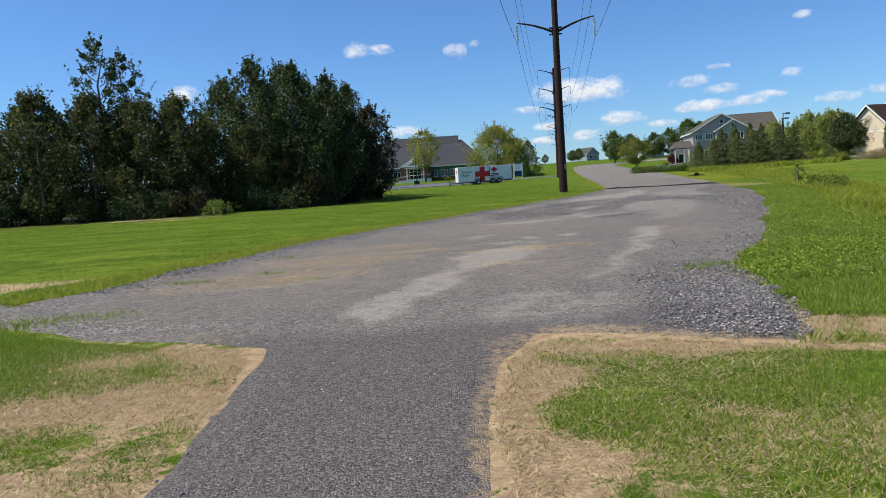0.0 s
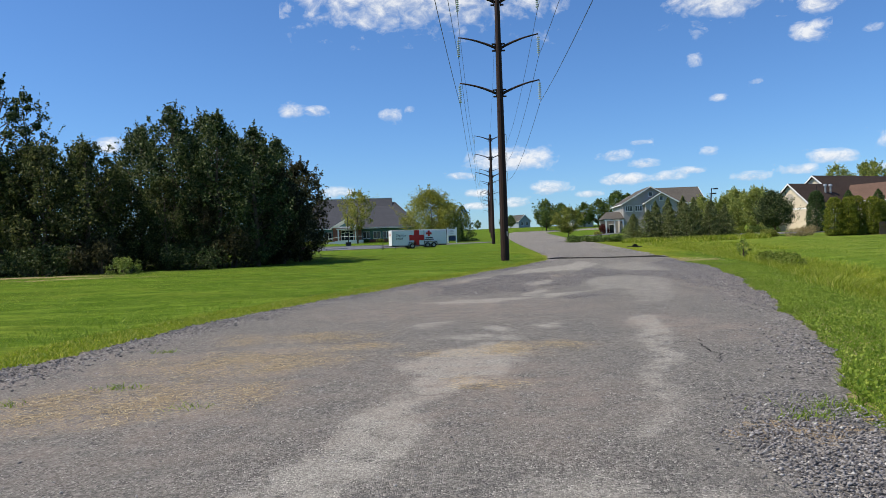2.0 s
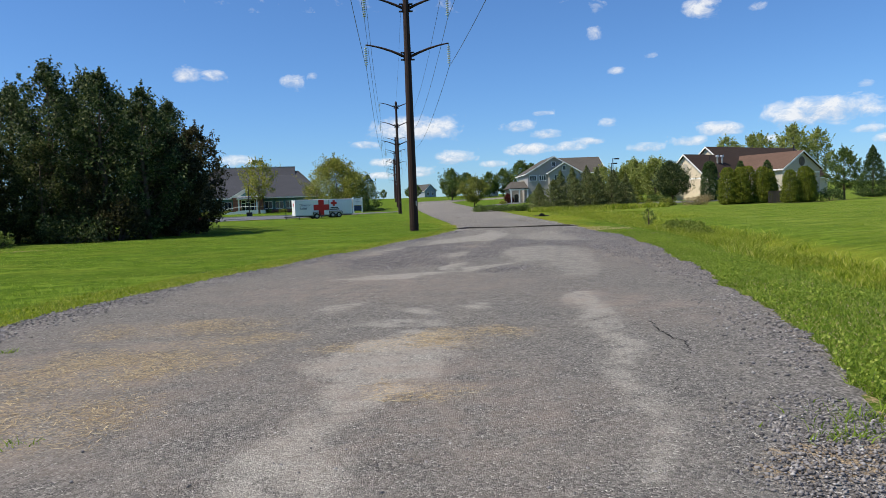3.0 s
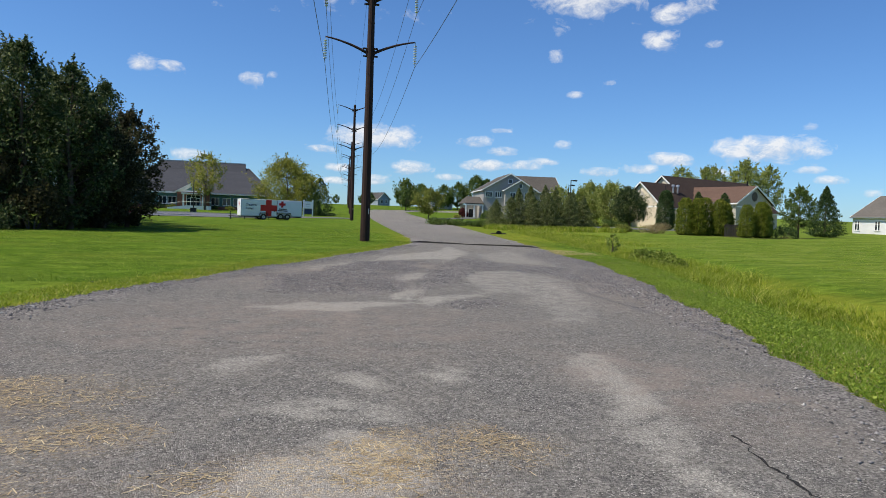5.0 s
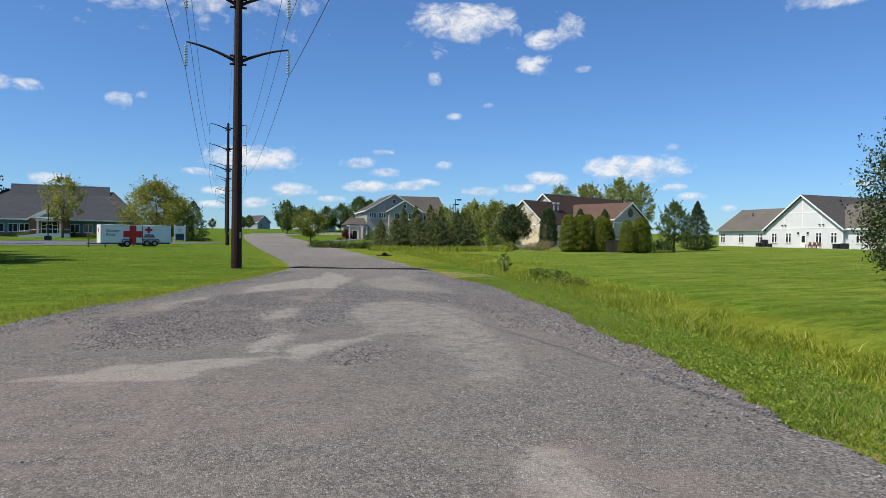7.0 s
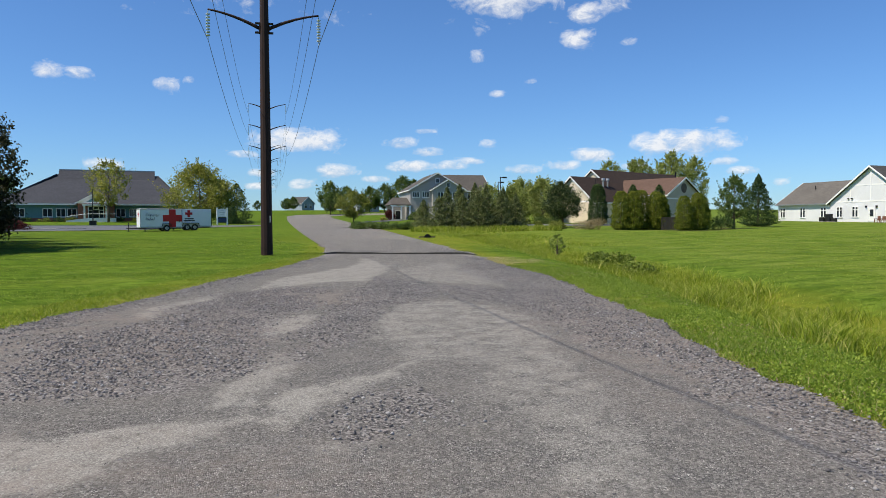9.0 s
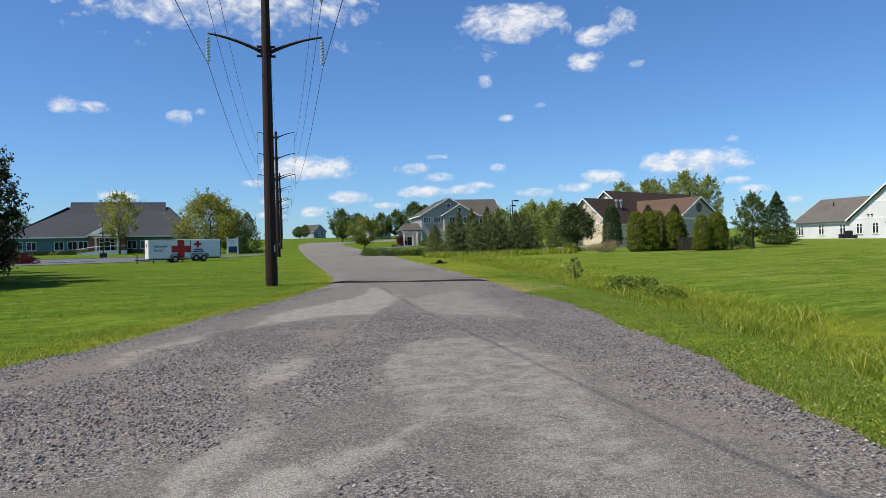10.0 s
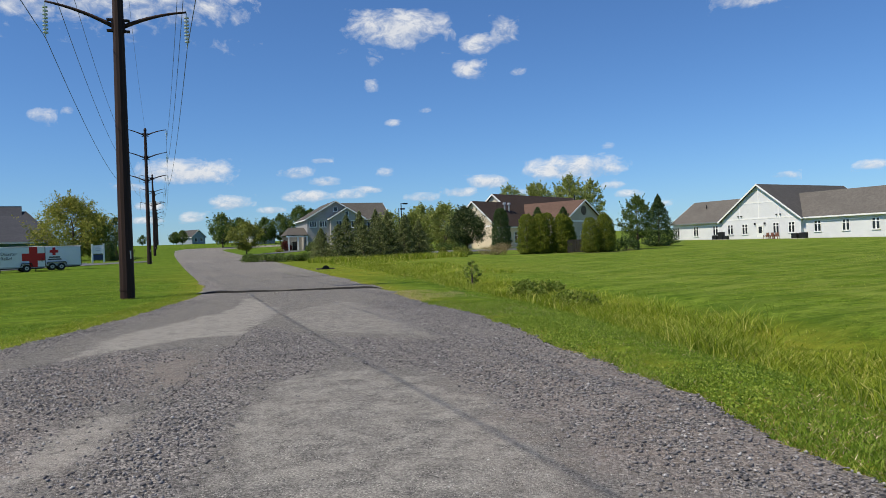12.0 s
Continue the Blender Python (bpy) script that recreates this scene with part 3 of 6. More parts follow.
PALE_LAST = ((0.9, ((5.9, 33.3), (7.2, 35.0), (8.9, 37.3), (11.5, 43.5), (11.0, 38.1), (8.4, 32.0), (7.3, 32.0), (5.1, 30.6))),
    (0.8, ((4.5, 24.9), (5.4, 25.9), (5.6, 25.5), (5.3, 24.5), (5.0, 23.7), (4.5, 23.5))),
    (0.62, ((10.4, 36.3), (13.5, 40.0), (12.7, 33.6), (10.9, 28.6), (10.2, 30.4), (9.5, 31.2))),
    (0.85, ((2.7, 26.5), (3.7, 29.1), (4.6, 31.0), (4.3, 29.5), (3.0, 26.0))))
PALE_SLAB = ((0.66, ((6.3, 24.8), (7.7, 27.0), (8.5, 26.6), (8.9, 25.5), (8.9, 24.5), (8.4, 22.4), (7.8, 21.1), (5.5, 22.7), (6.0, 23.7))),
    (0.62, ((5.4, 21.2), (6.5, 24.3), (7.7, 25.8), (8.8, 25.8), (8.0, 21.8), (7.2, 19.8), (6.5, 18.2), (5.7, 16.7), (4.9, 17.0), (5.5, 18.1), (5.6, 19.0), (6.3, 20.5))))
GRAVEL_NEAR = ((1, ((2.47, 7.39), (2.94, 7.91), (3.16, 7.42), (3.41, 6.48), (2.88, 4.66), (2.63, 4.17), (2.16, 4.45), (1.94, 4.87))),
    (1, ((1.5, 22.5), (1.8, 25.0), (2.7, 25.2), (4.5, 30.0), (6.2, 31.1), (5.8, 26.6), (5.0, 25.8), (4.4, 22.8), (4.0, 21.5), (3.3, 20.6), (1.7, 20.9))),
    (1, ((4.5, 21.6), (7.6, 30.2), (9.3, 32.6), (7.5, 27.5), (5.5, 22.9))),
    (1, ((11.5, 30.2), (12.0, 28.2), (10.3, 23.4), (9.2, 20.8), (8.2, 18.5), (7.8, 17.3), (7.4, 17.0), (7.7, 18.1), (7.5, 18.6), (8.6, 19.8), (8.4, 20.7), (9.2, 23.8))),
    (0.8, ((4.1, 18.8), (5.1, 19.8), (5.5, 19.4), (5.1, 18.6), (4.2, 18.3))))
GRAVEL_FAR = ((1, ((6.4, 27.0), (7.7, 30.7), (9.1, 33.1), (9.2, 31.5), (9.1, 29.3), (8.2, 27.1), (7.3, 26.7), (6.7, 26.3), (6.0, 24.0), (5.7, 23.9), (5.2, 23.0), (4.8, 23.2), (5.2, 23.9), (5.6, 25.1))),
    (1, ((9.5, 30.0), (11.0, 28.5), (10.1, 26.1), (9.5, 23.6), (8.7, 22.8), (8.6, 23.4), (9.2, 25.1), (8.8, 26.3), (8.7, 26.7))),
    (0.9, ((8.8, 22.9), (9.5, 22.1), (9.1, 20.8), (8.8, 20.4), (7.9, 21.0), (8.5, 21.8))),
    (0.9, ((4.3, 30.2), (5.1, 30.6), (6.2, 31.0), (7.1, 30.5), (6.5, 29.3), (5.6, 29.4), (4.4, 28.0))),
    (0.7, ((4.4, 27.0), (5.4, 26.4), (5.2, 25.6), (4.5, 25.7))))
SEAMS = (((2.2, 18.3), (2.4, 18.3), (2.6, 18.4), (2.7, 18.5), (2.8, 18.8)),
    ((4.5, 19.7), (4.9, 20.2), (5.1, 20.6)),
    ((5.2, 24.2), (5.6, 25.4), (6.4, 27.5), (7.9, 31.1), (8.4, 32.3)),
    ((8.6, 26.7), (8.8, 26.9), (9.0, 27.3)),
    ((2.77, 8.95), (3.09, 9.45), (3.25, 9.77), (3.43, 10.3)),
    ((7.4, 20.3), (7.7, 20.6), (8.1, 21.2)),
    ((2.79, 8.42), (3.07, 8.77), (3.58, 10.02), (4.09, 11.79)),
    ((13.2, 33.7), (12.1, 31.0), (11.0, 28.9), (10.7, 28.2)),
    ((8.7, 22.7), (9.0, 22.6), (9.2, 22.2), (9.4, 22.4)))


def patch(x, y, ring, edge):
    """About 1 well inside an outline, 0 outside, with a soft rim."""
    d = line_distance(x, y, ring + ring[:1])[0] * np.where(inside(x, y, ring), 1, -1)
    return np.clip(0.5 + d / edge, 0, 1)


def lot_fields(x, y):
    e = edge_distance(x, y)
    jx, jy = x + 0.10 * wave(x, y, 2.3, 21) + 0.04 * wave(x, y, 7.0, 23), y + 0.22 * wave(x, y, 2.3, 22) + 0.08 * wave(x, y, 7.0, 24)
    pale = most(*[w * patch(jx, jy, ring, 0.30) for w, ring in PALE_NEAR + PALE_MID + PALE_FAR + PALE_LAST], *[w * patch(jx, jy, ring, 0.5) for w, ring in PALE_SLAB])
    rim = np.where((x > 3) & (y < 16), 0.45, 0.85) * np.clip(1.3 - e / 0.9, 0, 1) * (y > 6)
    gravel = most(*[w * patch(jx, jy, ring, 0.9) for w, ring in GRAVEL_NEAR[1:] + GRAVEL_FAR], patch(jx, jy, GRAVEL_NEAR[0][1], 0.45), blob(jx, jy, 13.4, 34.0, 1.0, 4.5, -18), rim, blob(jx, jy, -6.5, 8.6, 4.0, 0.9, -10) * 0.5)
    dusty = most(blob(jx, jy, -2.0, 10.5, 1.8, 3.0), blob(jx, jy, 1.5, 17.0, 2.5, 2.0), blob(jx, jy, 9.6, 21.5, 1.5, 5.0, -20), blob(jx, jy, 2.5, 24.5, 2.0, 3.0), blob(jx, jy, 1.2, 9.4, 1.0, 1.8), blob(jx, jy, 4.6, 13.2, 0.7, 1.6), blob(jx, jy, 6.0, 28.5, 1.2, 1.6))
    straw = most(blob(jx, jy, -1.5, 11.4, 1.1, 0.7), blob(jx, jy, -1.9, 9.7, 0.9, 0.6), blob(jx, jy, 1.6, 11.6, 0.9, 0.35, 10), blob(jx, jy, 1.1, 9.7, 0.3, 0.2), blob(jx, jy, 2.1, 12.0, 0.4, 0.3), blob(jx, jy, -0.4, 12.4, 0.6, 0.3), blob(jx, jy, -2.8, 9.2, 0.9, 0.5), blob(jx, jy, -1.0, 13.5, 1.0, 0.5) * 0.7)
    fresh = np.clip((5.6 + 0.5 * wave(x, y, 2.0, 9) - y) / 0.8, 0, 1)
    soil = most(0.9 * stroke(jx, jy, ((0.56, -3.0), (0.58, 2.2), (0.66, 3.6), (0.85, 4.5), (1.6, 4.6), (2.2, 4.3)), 0.2), 0.45 * np.clip(1.2 - e / 0.16, 0, 1) * (y > 5), blob(jx, jy, 1.25, 4.85, 0.6, 0.3) * 0.9, blob(jx, jy, -1.9, 5.6, 0.9, 0.15, -12) * 0.5, blob(jx, jy, 2.9, 7.4, 0.5, 0.3) * 0.7)
    return {"pale": pale, "gravel": gravel, "dusty": dusty, "straw": straw, "fresh": fresh, "soil": soil}


def looked_up(name):
    """A field of the lot, read from a table with steps of a tenth of a metre."""
    table = TABLE[name]
    return lambda x, y: table[np.clip(((y - 1) * 10).astype(int), 0, table.shape[0] - 1), np.clip(((x + 13.5) * 10).astype(int), 0, table.shape[1] - 1)]


TABLE = lot_fields(*np.meshgrid(np.arange(-13.45, 20.5, 0.1), np.arange(1.05, 60.0, 0.1)))


def road_height(x, y):
    return height(x, y) + 0.02 + 0.012 * wave(x, y, 0.8, 41) * np.clip(edge_distance(x, y) / 1.5, 0, 1) + 0.003 * wave(x, y, 4.0, 42)


def build_lot():
    step = 0.07
    gx, gy = np.arange(-13.5, 20.8, step), np.arange(-6.0, 60.0, step)
    X, Y = np.meshgrid(gx, gy)
    keep = on_lot(X[:-1, :-1] + step / 2, Y[:-1, :-1] + step / 2)
    nx = len(gx)
    r, c = np.nonzero(keep)
    i = r * nx + c
    quads = np.stack([i, i + 1, i + nx + 1, i + nx], -1)
    used, flat = np.unique(quads, return_inverse=True)
    x, y = X.ravel()[used], Y.ravel()[used]
    s = edge_distance(x, y) * np.where(inside(x, y, LOT_RING), 1, -1)
    z = road_height(x, y) - np.where(y < 8.5, 0.038, 0.008) * np.clip((0.22 - s) / 0.30, 0, 1)
    f = lot_fields(x, y)
    z = z - 0.012 * np.clip(f["gravel"] - 0.5, 0, 1) + 0.008 * np.clip(f["pale"] - 0.3, 0, 0.5)
    me = array_mesh("road", np.stack([x, y, z], -1), flat.reshape(-1, 4), ASPHALT, True)
    for k, v in f.items():
        give(me, k, v)
    return tagged(new("road", me), "cracked grey asphalt lot with loose gravel and pale patches", "road", kind="structure")


def strip(name, left, right, n, m, material, lift):
    """A road surface between two edge lines."""
    def at(line, s):
        p = np.array(line)
        d = np.r_[0, np.cumsum(np.hypot(*np.diff(p, axis=0).T))]
        return np.stack([np.interp(s * d[-1], d, p[:, k]) for k in (0, 1)], -1)
    s = np.linspace(0, 1, n) ** 1.4
    a, b = at(left, s), at(right, s)
    t = np.linspace(0, 1, m)[None, :, None]
    P = a[:, None] * (1 - t) + b[:, None] * t
    x, y = P[..., 0].ravel(), P[..., 1].ravel()
    z = height(x, y) + lift
    i = (np.arange(n - 1)[:, None] * m + np.arange(m - 1)[None, :]).ravel()
    return array_mesh(name, np.stack([x, y, z], -1), np.stack([i, i + 1, i + m + 1, i + m], -1), material, True), x, y


def crack(line, r):
    """A ragged open crack in the asphalt, broken here and there."""
    p = np.array(line)
    run = np.r_[0, np.cumsum(np.hypot(*np.diff(p, axis=0).T))]
    s = np.arange(0, run[-1], 0.05)
    x, y = np.interp(s, run, p[:, 0]), np.interp(s, run, p[:, 1])
    jit = np.cumsum(r.normal(0, 0.018, len(s)))
    jit -= np.linspace(jit[0], jit[-1], len(s))
    tx, ty = np.gradient(x), np.gradient(y)
    ln = np.hypot(tx, ty)
    nx, ny = -ty / ln, tx / ln
    x, y = x + nx * (jit + r.normal(0, 0.008, len(s))), y + ny * jit
    w = np.clip(0.005 + 0.008 * wave(s, s * 0, 3.0, 5) + r.normal(0, 0.003, len(s)), 0.0, 0.013)
    z = road_height(x, y) + 0.004
    v = np.concatenate([np.stack([x - nx * w, y - ny * w, z], -1), np.stack([x + nx * w, y + ny * w, z], -1)])
    n = len(s)
    k = np.arange(n - 1)
    k = k[(w[:-1] > 0.002) | (w[1:] > 0.002)]
    ob = new("crack", array_mesh("crack", v, np.stack([k, k + 1, k + 1 + n, k + n], -1), CRACK_SHADE))
    return tagged(ob, "thin dark ragged crack in worn asphalt", "crack", kind="structure")


build_ground()
build_lot()
# dark dirt, with the shade inside a crack put into the colour
CRACK_SHADE = painted("crack_dirt_painted_shade", (0.022, 0.021, 0.020), 1.0, 0.3, 40)
for seam_line in SEAMS:
    crack(seam_line, rng)


def road_lip(a, b):
    """The broken end of the old road surface, a few centimetres above the lot."""
    n = 90
    u = np.linspace(0, 1, n)
    x, y = a[0] + (b[0] - a[0]) * u, a[1] + (b[1] - a[1]) * u
    y = y + 0.10 * wave(x, y, 1.6, 45) + 0.04 * wave(x, y, 6.0, 46)
    rows = []
    for back, lift in ((0.0, -0.06), (0.03, 0.07), (0.5, 0.078), (1.6, 0.05), (3.2, -0.03)):
        px, py = x + 0.3 * back, y + back
        rows.append(np.stack([px, py, road_height(px, py) + lift * np.clip(np.minimum(u, 1 - u) * 14, 0.1, 1) * (1 + 0.25 * wave(px, py, 3.0, 47))], -1))
    k = (np.arange(4)[:, None] * n + np.arange(n - 1)[None, :]).ravel()
    me = array_mesh("road_lip", np.concatenate(rows), np.stack([k, k + 1, k + n + 1, k + n], -1), ASPHALT)
    # front face near-black: tar-dark broken edge, its shade painted on
    me.materials.append(CRACK_SHADE)
    me.polygons.foreach_set("material_index", np.r_[np.ones(n - 1, dtype=np.int32), np.zeros(3 * (n - 1), dtype=np.int32)])
    return tagged(new("road_lip", me), "raised broken asphalt edge across the road", "road edge", kind="structure")


road_lip((10.6, 48.2), (17.1, 44.5))
far_mesh, fx, fy = strip("road", FAR_LEFT, FAR_RIGHT, 160, 16, ASPHALT, 0.03)
give(far_mesh, "pale", 0.5 * np.clip(wave(fx, fy, 0.35, 51), 0, 1))
give(far_mesh, "fresh", 0.4 * np.clip(wave(fx, fy, 0.2, 52), 0, 1))
give(far_mesh, "dusty", 0.5 * np.clip(wave(fx, fy, 0.3, 53), 0, 1))
give(far_mesh, "seam", np.clip(1.2 - np.abs(wave(fx, fy, 0.25, 54)) / 0.06, 0, 1) * 0.8)
tagged(new("road", far_mesh), "narrow grey asphalt road running away uphill", "road", kind="structure")
lot_mesh, _x, _y = strip("pavement", ((-60, 103), (-8, 103.5), (1.5, 107.5), (12, 121), (20, 128)), ((-60, 128), (-14, 133), (0, 132), (12, 133), (21, 134)), 60, 8, LOT_ASPHALT, 0.05)
tagged(new("pavement", lot_mesh), "smooth grey asphalt car park", "car park", kind="structure")
lot_mesh, _x, _y = strip("pavement", ((42, 120), (52, 110), (66, 104.5), (74, 104)), ((46, 130), (58, 118), (68, 113), (76, 113)), 30, 8, LOT_ASPHALT, 0.05)
tagged(new("pavement", lot_mesh), "grey asphalt drive beside the cream building", "drive", kind="structure")
lot_mesh, _x, _y = strip("pavement", ((38, 146), (48, 158), (56, 168)), ((39, 151), (46, 163), (54, 173)), 20, 6, LOT_ASPHALT, 0.05)
tagged(new("pavement", lot_mesh), "grey asphalt drive to the grey house", "drive", kind="structure")


# ---- power line ----
POLE_PLACES = ((-1.9, -18.5), (8.0, 48.0), (17.9, 115.0), (27.8, 180.0), (37.6, 246.0), (47.5, 312.0), (57.5, 378.0))
ARM_LEVELS = (10.45, 13.3, 16.15)
ARM_REACH, ARM_RISE, POLE_TOP = 2.48, 0.76, 16.75
LINE_TURN = math.degrees(math.atan2(9.9, 66.5))


def utility_pole(x, y):
    ob = thing("utility_pole", pose(x, y, land(x, y) - 0.02, 0, 0, -LINE_TURN), "tall rust-brown steel power pole with curved arms, standing in grass", "utility pole", "power line poles")
    shaft = Shape().tube([(0, 0, -0.3), (0, 0, 4.0), (0, 0, 9.0), (0, 0, 13.5), (0, 0, POLE_TOP)], [0.272, 0.245, 0.212, 0.180, 0.158], 12)
    part("shaft", shaft, STEEL, ob)
    part("cap", Shape().tube([(0, 0, POLE_TOP + 0.004), (0, 0, POLE_TOP + 0.08), (0, 0, POLE_TOP + 0.28), (0, 0, POLE_TOP + 0.34)], [0.19, 0.19, 0.10, 0.05], 10), STEEL, ob)
    for lvl in ARM_LEVELS:
        for side in (-1, 1):
            pts, rad = [], []
            for k in range(9):
                u = k / 8
                pts.append((side * (0.16 + (ARM_REACH - 0.16) * u), 0, lvl + ARM_RISE * (1.55 * u - 0.55 * u * u) * 1.0 - 0.0))
                rad.append(0.085 - 0.045 * u)
            arm = part("arm", Shape().tube(pts, rad, 8), STEEL, ob, smooth=True)
            part("bracket", Shape().box(side * 0.30 - 0.11, side * 0.30 + 0.11, -0.10, 0.10, lvl - 0.20, lvl - 0.14).box(side * 0.30 - 0.11, side * 0.30 + 0.11, -0.10, 0.10, lvl + 0.22, lvl + 0.28).box(side * 0.21 - 0.03, side * 0.21 + 0.03, -0.12, 0.12, lvl - 0.2, lvl + 0.26), STEEL, arm)
            s = Shape()
            tip = (side * ARM_REACH, lvl + ARM_RISE)
            s.tube([(tip[0], 0, tip[1] - 0.02), (tip[0], 0, tip[1] - 1.38)], [0.018, 0.018], 6)
            for k in range(8):
                s.disc(tip[0], 0, tip[1] - 0.22 - 0.135 * k, 0.095, 0.045, 10, "z")
            part("insulator", s, PORCELAIN, arm, "grey glass disc insulator string")
    part("ground_band", Shape().disc(0, 0, 0.36, 0.29, 0.05, 12, "z", 0.262), STEEL, ob)
    part("number_plate", Shape().box(0.14, 0.19, -0.262, -0.252, 1.55, 1.85), GREY_METAL, ob, "small metal number plate")
    return ob


for px, py in POLE_PLACES:
    utility_pole(px, py)


def overhead_wire(offset, drop_from, radius, sag):
    c, s = math.cos(radians(-LINE_TURN)), math.sin(radians(-LINE_TURN))
    pts = []
    for (ax, ay), (bx, by) in zip(POLE_PLACES[:-1], POLE_PLACES[1:]):
        a = (ax + c * offset, ay + s * offset, land(ax, ay) + drop_from)
        b = (bx + c * offset, by + s * offset, land(bx, by) + drop_from)
        for k in range(24):
            u = k / 24
            pts.append(tuple(a[j] + (b[j] - a[j]) * u for j in (0, 1)) + (a[2] + (b[2] - a[2]) * u - 4 * sag * u * (1 - u),))
    ob = new("power_line", Shape().tube(pts, [radius] * len(pts), 5).mesh("power_line", CABLE, True))
    return tagged(ob, "thin dark overhead power cable strung between steel poles", "cable", "overhead cables")


for lvl in ARM_LEVELS:
    for side in (-1, 1):
        overhead_wire(side * ARM_REACH, lvl + ARM_RISE - 1.40, 0.014, 1.15)
overhead_wire(0.0, POLE_TOP + 0.34, 0.009, 0.9)


# ---- buildings ----
def wall_box(name, ob, x0, x1, y0, y1, z0, z1, material, t=0.25, label=""):
    """Four walls as separate parts, butted end to end."""
    part(name, Shape().box(x0, x1, y0, y0 + t, z0, z1), material, ob, label)
    part(name, Shape().box(x0, x1, y1 - t, y1, z0, z1), material, ob, label)
    part(name, Shape().box(x0, x0 + t, y0 + t, y1 - t, z0, z1), material, ob, label)
    part(name, Shape().box(x1 - t, x1, y0 + t, y1 - t, z0, z1), material, ob, label)


def gable_roof(ob, x0, x1, y0, y1, ze, zr, along, material, wall, trim, over=0.4, label="", ends=(True, True)):
    """A pitched roof with its ridge along x or y, gable walls and barge boards."""
    roof = None
    if along == "x":
        ym = (y0 + y1) / 2
        k = (zr - ze) / (ym - y0)
        for ye, sgn in ((y0, -1), (y1, 1)):
            lo = ye + sgn * over
            zl = ze - k * over
            roof = part("roof", Shape().slab((x0 - over, lo, zl + 0.2), (x1 + over, lo, zl + 0.2), (x1 + over, ym, zr + 0.2), (x0 - over, ym, zr + 0.2), 0.18), material, ob, label)
            part("fascia", Shape().box(x0 - over, x1 + over, lo - 0.06 if sgn < 0 else lo + 0.003, lo - 0.003 if sgn < 0 else lo + 0.06, zl - 0.08, zl + 0.16), trim, ob)
        for xe, sgn, show in ((x0, 1, ends[0]), (x1, -1, ends[1])):
            if show:
                part("gable", Shape().prism_x([(y0, ze + 0.002), (y1, ze + 0.002), (ym, zr)], xe, xe + sgn * 0.25), wall, ob)
                xo = xe - sgn * (over + 0.004)
                for ye, s2 in ((y0, -1), (y1, 1)):
                    lo, zl = ye + s2 * over, ze - k * over
                    part("barge_board", Shape().prism_x([(lo, zl - 0.08), (lo, zl + 0.22), (ym, zr + 0.22), (ym, zr - 0.08)], xo, xo - sgn * 0.06), trim, ob)
    else:
        xm = (x0 + x1) / 2
        k = (zr - ze) / (xm - x0)
        for xe, sgn in ((x0, -1), (x1, 1)):
            lo = xe + sgn * over
            zl = ze - k * over
            roof = part("roof", Shape().slab((lo, y0 - over, zl + 0.2), (lo, y1 + over, zl + 0.2), (xm, y1 + over, zr + 0.2), (xm, y0 - over, zr + 0.2), 0.18), material, ob, label)
            part("fascia", Shape().box(lo - 0.06 if sgn < 0 else lo + 0.003, lo - 0.003 if sgn < 0 else lo + 0.06, y0 - over, y1 + over, zl - 0.08, zl + 0.16), trim, ob)
        for ye, sgn, show in ((y0, 1, ends[0]), (y1, -1, ends[1])):
            if show:
                part("gable", Shape().prism([(x0, ze + 0.002), (x1, ze + 0.002), (xm, zr)], ye, ye + sgn * 0.25), wall, ob)
                yo = ye - sgn * (over + 0.004)
                for xe, s2 in ((x0, -1), (x1, 1)):
                    lo, zl = xe + s2 * over, ze - k * over
                    part("barge_board", Shape().prism([(lo, zl - 0.08), (lo, zl + 0.22), (xm, zr + 0.22), (xm, zr - 0.08)], yo, yo - sgn * 0.06), trim, ob)
    return roof


def window(ob, x, y, z, w, h, mullions=1, rails=0, trim=None, name="window", bar=0.05):
    """A framed window proud of a wall that faces -y."""
    trim = trim or WHITE_TRIM
    f = Shape()
    t = 0.10
    f.box(x - w / 2 - t, x + w / 2 + t, y - 0.07, y - 0.003, z - t, z)
    f.box(x - w / 2 - t, x + w / 2 + t, y - 0.07, y - 0.003, z + h, z + h + t)
    f.box(x - w / 2 - t, x - w / 2, y - 0.07, y - 0.003, z, z + h)
    f.box(x + w / 2, x + w / 2 + t, y - 0.07, y - 0.003, z, z + h)
    for k in range(mullions):
        c = x - w / 2 + w * (k + 1) / (mullions + 1)
        f.box(c - bar, c + bar, y - 0.06, y - 0.003, z, z + h)
    for k in range(rails):
        c = z + h * (0.72 if rails == 1 else (k + 1) / (rails + 1))
        f.box(x - w / 2, x + w / 2, y - 0.055, y - 0.006, c - 0.05, c + 0.05)
    win = part(name, f, trim, ob, "white window frame")
    part("pane", Shape().box(x - w / 2, x + w / 2, y - 0.03, y - 0.004, z, z + h), GLASS, win, "dark glass")
    part("sill", Shape().box(x - w / 2 - 0.16, x + w / 2 + 0.16, y - 0.14, y - 0.003, z - t - 0.05, z - t - 0.003), trim, win)
    return win


